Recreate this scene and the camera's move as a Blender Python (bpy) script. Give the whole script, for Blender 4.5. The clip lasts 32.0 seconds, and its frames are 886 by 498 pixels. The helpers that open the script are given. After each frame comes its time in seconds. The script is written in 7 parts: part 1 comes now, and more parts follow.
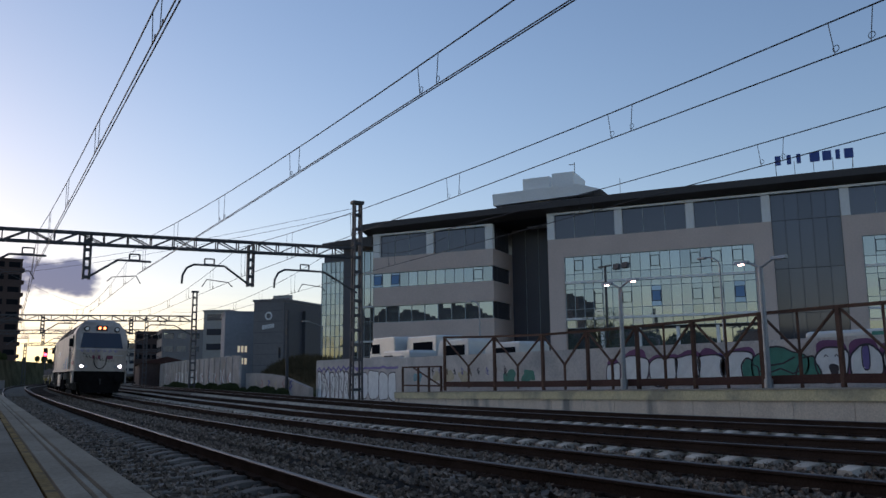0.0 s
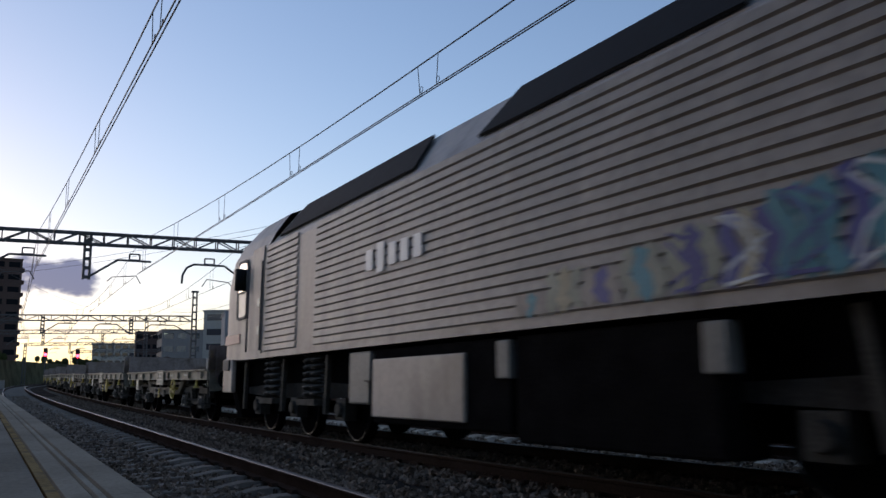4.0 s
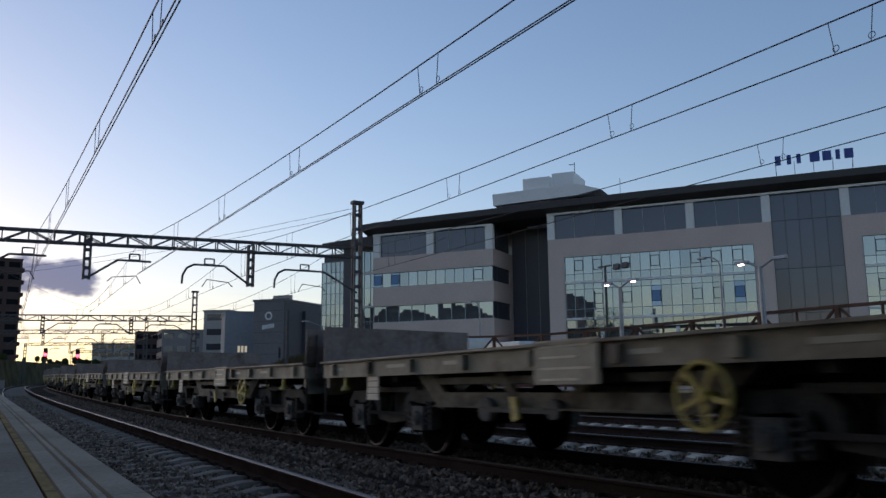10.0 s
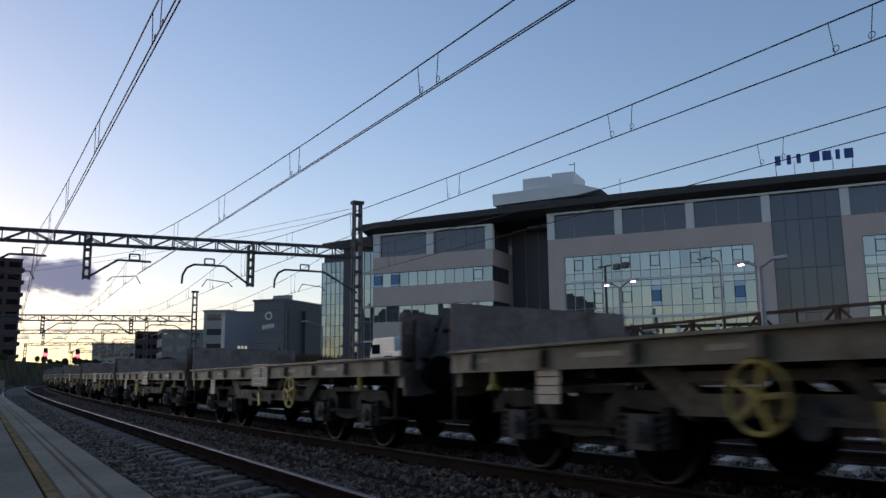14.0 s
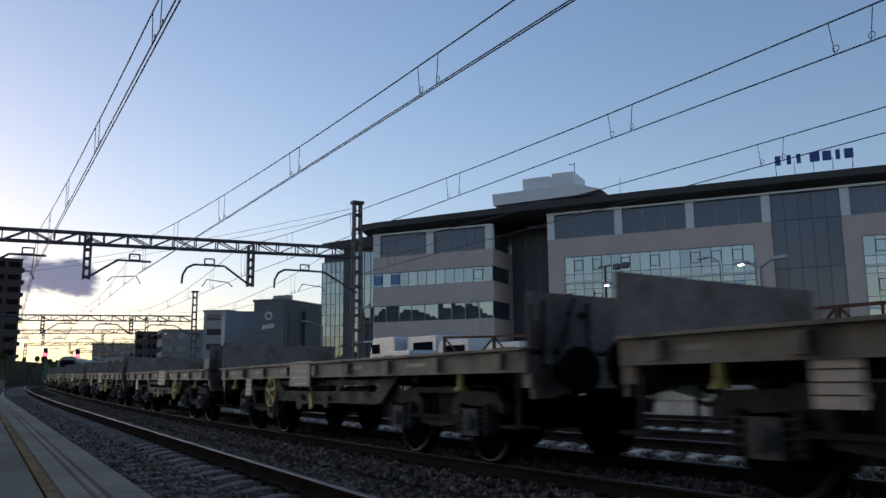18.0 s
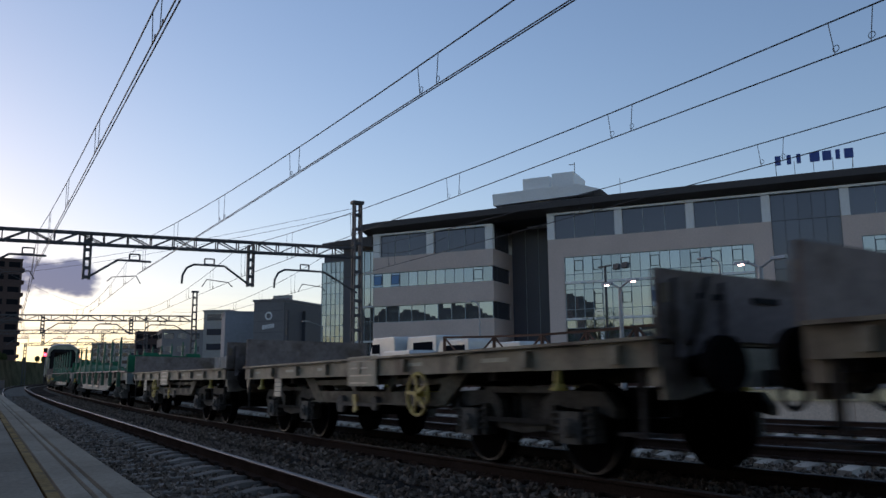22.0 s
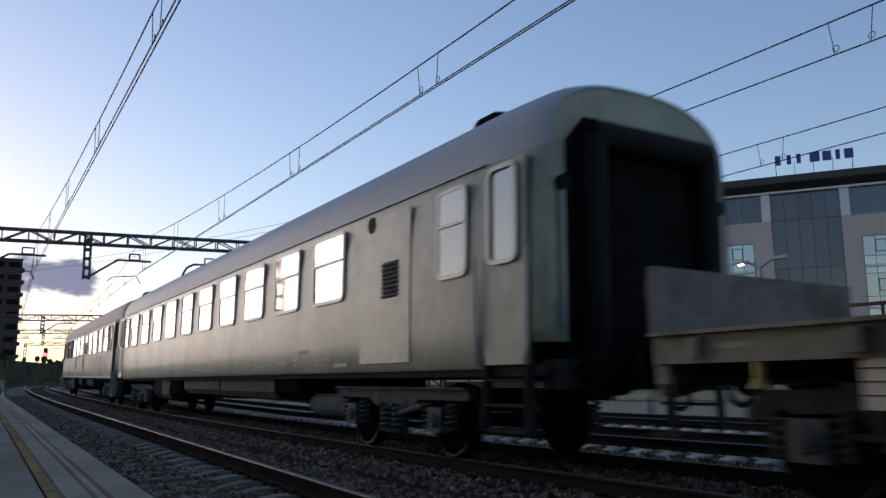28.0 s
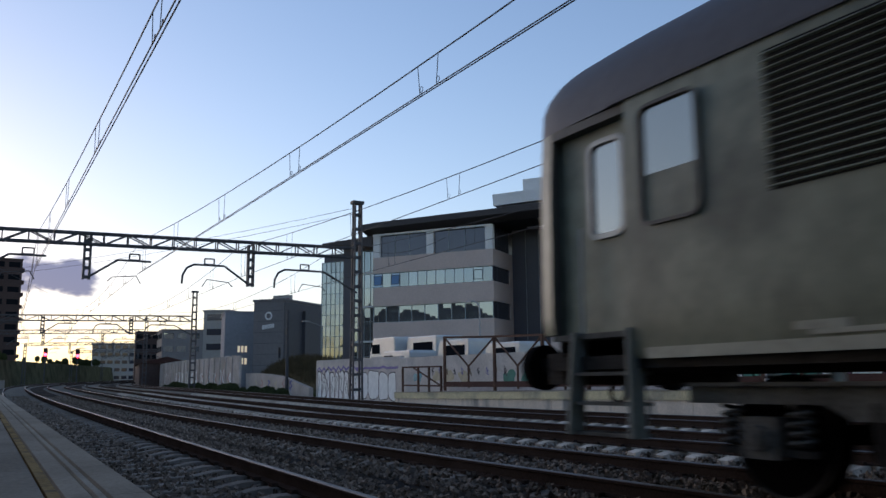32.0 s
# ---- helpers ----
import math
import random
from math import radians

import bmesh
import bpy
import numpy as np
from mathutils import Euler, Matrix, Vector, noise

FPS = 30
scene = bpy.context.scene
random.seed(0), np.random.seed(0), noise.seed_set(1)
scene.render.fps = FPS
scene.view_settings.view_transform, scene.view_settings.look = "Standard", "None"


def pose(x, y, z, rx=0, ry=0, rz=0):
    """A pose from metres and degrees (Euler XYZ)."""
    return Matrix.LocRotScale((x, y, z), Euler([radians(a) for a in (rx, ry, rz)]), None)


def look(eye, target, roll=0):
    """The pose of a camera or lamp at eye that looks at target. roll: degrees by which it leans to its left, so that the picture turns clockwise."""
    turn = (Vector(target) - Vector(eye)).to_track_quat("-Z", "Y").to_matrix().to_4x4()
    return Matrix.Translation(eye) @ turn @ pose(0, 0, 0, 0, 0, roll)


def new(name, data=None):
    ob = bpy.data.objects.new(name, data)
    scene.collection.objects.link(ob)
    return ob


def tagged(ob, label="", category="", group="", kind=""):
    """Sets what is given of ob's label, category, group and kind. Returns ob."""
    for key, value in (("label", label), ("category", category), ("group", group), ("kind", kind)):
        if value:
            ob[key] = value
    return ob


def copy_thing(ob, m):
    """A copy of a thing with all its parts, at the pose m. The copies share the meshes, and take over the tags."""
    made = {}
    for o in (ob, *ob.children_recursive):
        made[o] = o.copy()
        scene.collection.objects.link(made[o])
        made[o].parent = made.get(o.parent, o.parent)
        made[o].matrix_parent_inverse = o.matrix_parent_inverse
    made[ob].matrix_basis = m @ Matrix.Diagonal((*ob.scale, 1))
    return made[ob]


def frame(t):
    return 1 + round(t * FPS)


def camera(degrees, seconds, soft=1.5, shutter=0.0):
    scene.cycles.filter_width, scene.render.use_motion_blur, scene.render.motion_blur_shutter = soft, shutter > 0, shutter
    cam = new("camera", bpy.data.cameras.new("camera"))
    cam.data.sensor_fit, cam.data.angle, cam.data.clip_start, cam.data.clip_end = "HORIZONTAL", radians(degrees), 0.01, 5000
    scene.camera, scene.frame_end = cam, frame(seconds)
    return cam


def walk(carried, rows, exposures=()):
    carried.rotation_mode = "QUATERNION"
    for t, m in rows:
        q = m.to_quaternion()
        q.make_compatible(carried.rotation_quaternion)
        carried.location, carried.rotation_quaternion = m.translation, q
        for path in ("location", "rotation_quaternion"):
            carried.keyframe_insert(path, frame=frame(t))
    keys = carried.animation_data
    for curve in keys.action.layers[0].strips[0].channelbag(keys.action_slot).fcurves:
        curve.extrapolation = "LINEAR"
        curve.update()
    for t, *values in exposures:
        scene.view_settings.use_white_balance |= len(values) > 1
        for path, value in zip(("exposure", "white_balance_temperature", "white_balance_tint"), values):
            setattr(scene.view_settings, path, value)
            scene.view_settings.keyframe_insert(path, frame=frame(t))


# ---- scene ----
cam = camera(58.498, 32.0, soft=1.5, shutter=0.25)
EYE = Vector((0.0, 0.0, 1.0))
LOOK = look(EYE, EYE + Vector((0.49784, 0.85320, 0.15559)), roll=-0.573)
walk(cam, [(0.0, LOOK), (32.0, LOOK)], exposures=[(t, e, 6160, 27) for t, e in ((0.0, 1.04), (1.8, 1.05), (3.0, 1.17), (4.0, 1.14), (6.0, 1.04), (25.0, 1.04), (26.5, 1.06), (28.0, 1.18), (29.2, 1.31), (32.0, 1.32))])

# ---------------------------------------------------------------- light
SUN_AZ, SUN_EL = radians(-14.0), radians(5.0)
world = bpy.data.worlds.new("dusk_sky")
scene.world = world
world.use_nodes = True
wn, wl = world.node_tree.nodes, world.node_tree.links
wn.clear()
sky = wn.new("ShaderNodeTexSky")
sky.sky_type, sky.sun_disc = "NISHITA", False
sky.sun_elevation, sky.sun_rotation = SUN_EL, SUN_AZ
sky.air_density, sky.dust_density, sky.ozone_density = 1.0, 0.35, 2.05
bg = wn.new("ShaderNodeBackground")
bg.inputs["Strength"].default_value = 0.15
wo = wn.new("ShaderNodeOutputWorld")
# one dark cloud low over the line, and thin streaks near the horizon
tc = wn.new("ShaderNodeTexCoord")


def wmath(op, a, b=None, c=None):
    n = wn.new("ShaderNodeMath")
    n.operation = op
    for i, v in enumerate((a, b, c)):
        if v is not None:
            if isinstance(v, (int, float)):
                n.inputs[i].default_value = v
            else:
                wl.new(v, n.inputs[i])
    return n.outputs[0]


def wdot(v):
    n = wn.new("ShaderNodeVectorMath")
    n.operation = "DOT_PRODUCT"
    wl.new(tc.outputs["Generated"], n.inputs[0])
    n.inputs[1].default_value = v
    return n.outputs["Value"]


def wnoise(scale, stretch, detail):
    m = wn.new("ShaderNodeMapping")
    m.inputs["Scale"].default_value = stretch
    wl.new(tc.outputs["Generated"], m.inputs["Vector"])
    n = wn.new("ShaderNodeTexNoise")
    n.inputs["Scale"].default_value, n.inputs["Detail"].default_value = scale, detail
    wl.new(m.outputs[0], n.inputs["Vector"])
    return n.outputs["Fac"]


def wramp(v, a, b):
    n = wn.new("ShaderNodeMapRange")
    n.interpolation_type = "SMOOTHSTEP"
    wl.new(v, n.inputs[0])
    n.inputs[1].default_value, n.inputs[2].default_value = a, b
    return n.outputs[0]


CLOUD = Vector((0.068, 0.9912, 0.113)).normalized()
along = CLOUD.cross(Vector((0, 0, 1))).normalized()
u = wmath("DIVIDE", wdot(along), 0.046)
v = wmath("DIVIDE", wmath("SUBTRACT", wdot((0, 0, 1)), CLOUD.z), 0.0200)
r2 = wmath("ADD", wmath("MULTIPLY", u, u), wmath("MULTIPLY", v, v))
r2 = wmath("ADD", r2, wmath("MULTIPLY", wmath("SUBTRACT", wnoise(34, (1, 1, 1.6), 6), 0.5), 3.6))
front = wmath("GREATER_THAN", wdot(tuple(CLOUD)), 0.5)
mask = wmath("MULTIPLY", wmath("MULTIPLY", wramp(r2, 1.5, 0.5), front), 0.88)
streak = wmath("MULTIPLY", wramp(wnoise(6, (1, 1, 26), 5), 0.5, 0.72), wmath("MULTIPLY", wramp(wdot((0, 0, 1)), 0.11, 0.04), wramp(wdot((0, 0, 1)), 0.0, 0.03)))
streak = wmath("MULTIPLY", streak, 0.55)
# soft limit on the sky's brightness, which evens out the glow round the low sun
def wvec(op, a, b):
    n = wn.new("ShaderNodeVectorMath")
    n.operation = op
    for i, q in enumerate((a, b)):
        if isinstance(q, tuple):
            n.inputs[i].default_value = q
        else:
            wl.new(q, n.inputs[i])
    return n.outputs[0]


mixed = wvec("DIVIDE", sky.outputs[0], wvec("ADD", wvec("MULTIPLY", sky.outputs[0], (0.095, 0.095, 0.095)), (1.0, 1.0, 1.0)))
for fac, col in ((streak, (1.5, 1.45, 1.7)), (mask, (0.36, 0.45, 0.8))):
    mx = wn.new("ShaderNodeMix")
    mx.data_type = "RGBA"
    wl.new(fac, mx.inputs[0])
    wl.new(mixed, mx.inputs[6])
    mx.inputs[7].default_value = (*col, 1)
    mixed = mx.outputs[2]
wl.new(mixed, bg.inputs[0])
wl.new(bg.outputs[0], wo.inputs[0])
sun = new("sun", bpy.data.lights.new("sun", "SUN"))
sun.data.energy, sun.data.angle, sun.data.color = 0.28, radians(24), (1.0, 0.88, 0.70)
sun.matrix_world = look((0, 0, 0), (-math.sin(SUN_AZ), -math.cos(SUN_AZ), -math.tan(radians(8))))


# ---------------------------------------------------------------- materials
def material(name, colour, rough=0.7, metal=0.0, var=0.25, scale=3.0, fine=40.0, bump=0.15, second=None, mask_scale=0.6, mask=0.5, random_tone=0.0, coat=0.0, streak=0.0, island=0.0):
    """Two scales of tone, fine relief, optional second colour in patches, streaks that run down."""
    m = bpy.data.materials.new(name)
    m.use_nodes = True
    n, l = m.node_tree.nodes, m.node_tree.links
    p = n["Principled BSDF"]
    p.inputs["Roughness"].default_value, p.inputs["Metallic"].default_value = rough, metal
    p.inputs["Coat Weight"].default_value = coat
    if rough > 0.74:
        p.inputs["Specular IOR Level"].default_value = 0.15 if rough < 0.9 else 0.0
    tc = n.new("ShaderNodeTexCoord")
    big, small = n.new("ShaderNodeTexNoise"), n.new("ShaderNodeTexNoise")
    big.inputs["Scale"].default_value, big.inputs["Detail"].default_value = scale, 4
    small.inputs["Scale"].default_value, small.inputs["Detail"].default_value = fine, 3
    mp = n.new("ShaderNodeMapping")
    if streak:
        mp.inputs["Scale"].default_value = (1, 1, streak)
    l.new(tc.outputs["Object"], mp.inputs["Vector"])
    l.new(mp.outputs[0], big.inputs["Vector"])
    l.new(tc.outputs["Object"], small.inputs["Vector"])
    add = n.new("ShaderNodeMath")
    add.operation = "ADD"
    l.new(big.outputs["Fac"], add.inputs[0])
    l.new(small.outputs["Fac"], add.inputs[1])
    rng = n.new("ShaderNodeMapRange")
    rng.inputs[1].default_value, rng.inputs[2].default_value = 0.7, 1.3
    rng.inputs[3].default_value, rng.inputs[4].default_value = 1 - var, 1 + var
    l.new(add.outputs[0], rng.inputs[0])
    value = rng.outputs[0]
    if random_tone:
        info = n.new("ShaderNodeObjectInfo")
        r2 = n.new("ShaderNodeMapRange")
        r2.inputs[3].default_value, r2.inputs[4].default_value = 1 - random_tone, 1 + random_tone
        l.new(info.outputs["Random"], r2.inputs[0])
        mul = n.new("ShaderNodeMath")
        mul.operation = "MULTIPLY"
        l.new(value, mul.inputs[0])
        l.new(r2.outputs[0], mul.inputs[1])
        value = mul.outputs[0]
    if island:
        geo = n.new("ShaderNodeNewGeometry")
        r3 = n.new("ShaderNodeMapRange")
        r3.inputs[3].default_value, r3.inputs[4].default_value = 1 - island, 1 + island
        l.new(geo.outputs["Random Per Island"], r3.inputs[0])
        mul = n.new("ShaderNodeMath")
        mul.operation = "MULTIPLY"
        l.new(value, mul.inputs[0])
        l.new(r3.outputs[0], mul.inputs[1])
        value = mul.outputs[0]
    base = n.new("ShaderNodeRGB")
    base.outputs[0].default_value = (*colour, 1)
    col = base.outputs[0]
    if second:
        noise2 = n.new("ShaderNodeTexNoise")
        noise2.inputs["Scale"].default_value, noise2.inputs["Detail"].default_value = mask_scale, 6
        l.new(mp.outputs[0], noise2.inputs["Vector"])
        ramp = n.new("ShaderNodeMapRange")
        ramp.inputs[1].default_value, ramp.inputs[2].default_value = mask - 0.06, mask + 0.1
        l.new(noise2.outputs["Fac"], ramp.inputs[0])
        mix = n.new("ShaderNodeMix")
        mix.data_type = "RGBA"
        mix.inputs[7].default_value = (*second, 1)
        l.new(ramp.outputs[0], mix.inputs[0])
        l.new(col, mix.inputs[6])
        col = mix.outputs[2]
    scl = n.new("ShaderNodeVectorMath")
    scl.operation = "SCALE"
    l.new(col, scl.inputs[0])
    l.new(value, scl.inputs["Scale"])
    l.new(scl.outputs[0], p.inputs["Base Color"])
    if bump:
        b = n.new("ShaderNodeBump")
        b.inputs["Strength"].default_value, b.inputs["Distance"].default_value = bump, 0.02
        l.new(small.outputs["Fac"], b.inputs["Height"])
        l.new(b.outputs[0], p.inputs["Normal"])
    return m


def glow(name, colour, strength):
    m = bpy.data.materials.new(name)
    m.use_nodes = True
    p = m.node_tree.nodes["Principled BSDF"]
    p.inputs["Base Color"].default_value = (*colour, 1)
    p.inputs["Emission Color"].default_value = (*colour, 1)
    p.inputs["Emission Strength"].default_value = strength
    return m


def glass(name, colour, rough=0.03, metal=0.0, tone=0.0):
    m = bpy.data.materials.new(name)
    m.use_nodes = True
    n, l = m.node_tree.nodes, m.node_tree.links
    p = n["Principled BSDF"]
    p.inputs["Base Color"].default_value = (*colour, 1)
    p.inputs["Roughness"].default_value, p.inputs["Metallic"].default_value = rough, metal
    p.inputs["IOR"].default_value = 1.6
    if tone:
        info, rng, scl = n.new("ShaderNodeObjectInfo"), n.new("ShaderNodeMapRange"), n.new("ShaderNodeVectorMath")
        rng.inputs[3].default_value, rng.inputs[4].default_value = 1 - tone, 1 + tone
        l.new(info.outputs["Random"], rng.inputs[0])
        scl.operation = "SCALE"
        scl.inputs[0].default_value = colour
        l.new(rng.outputs[0], scl.inputs["Scale"])
        l.new(scl.outputs[0], p.inputs["Base Color"])
    return m


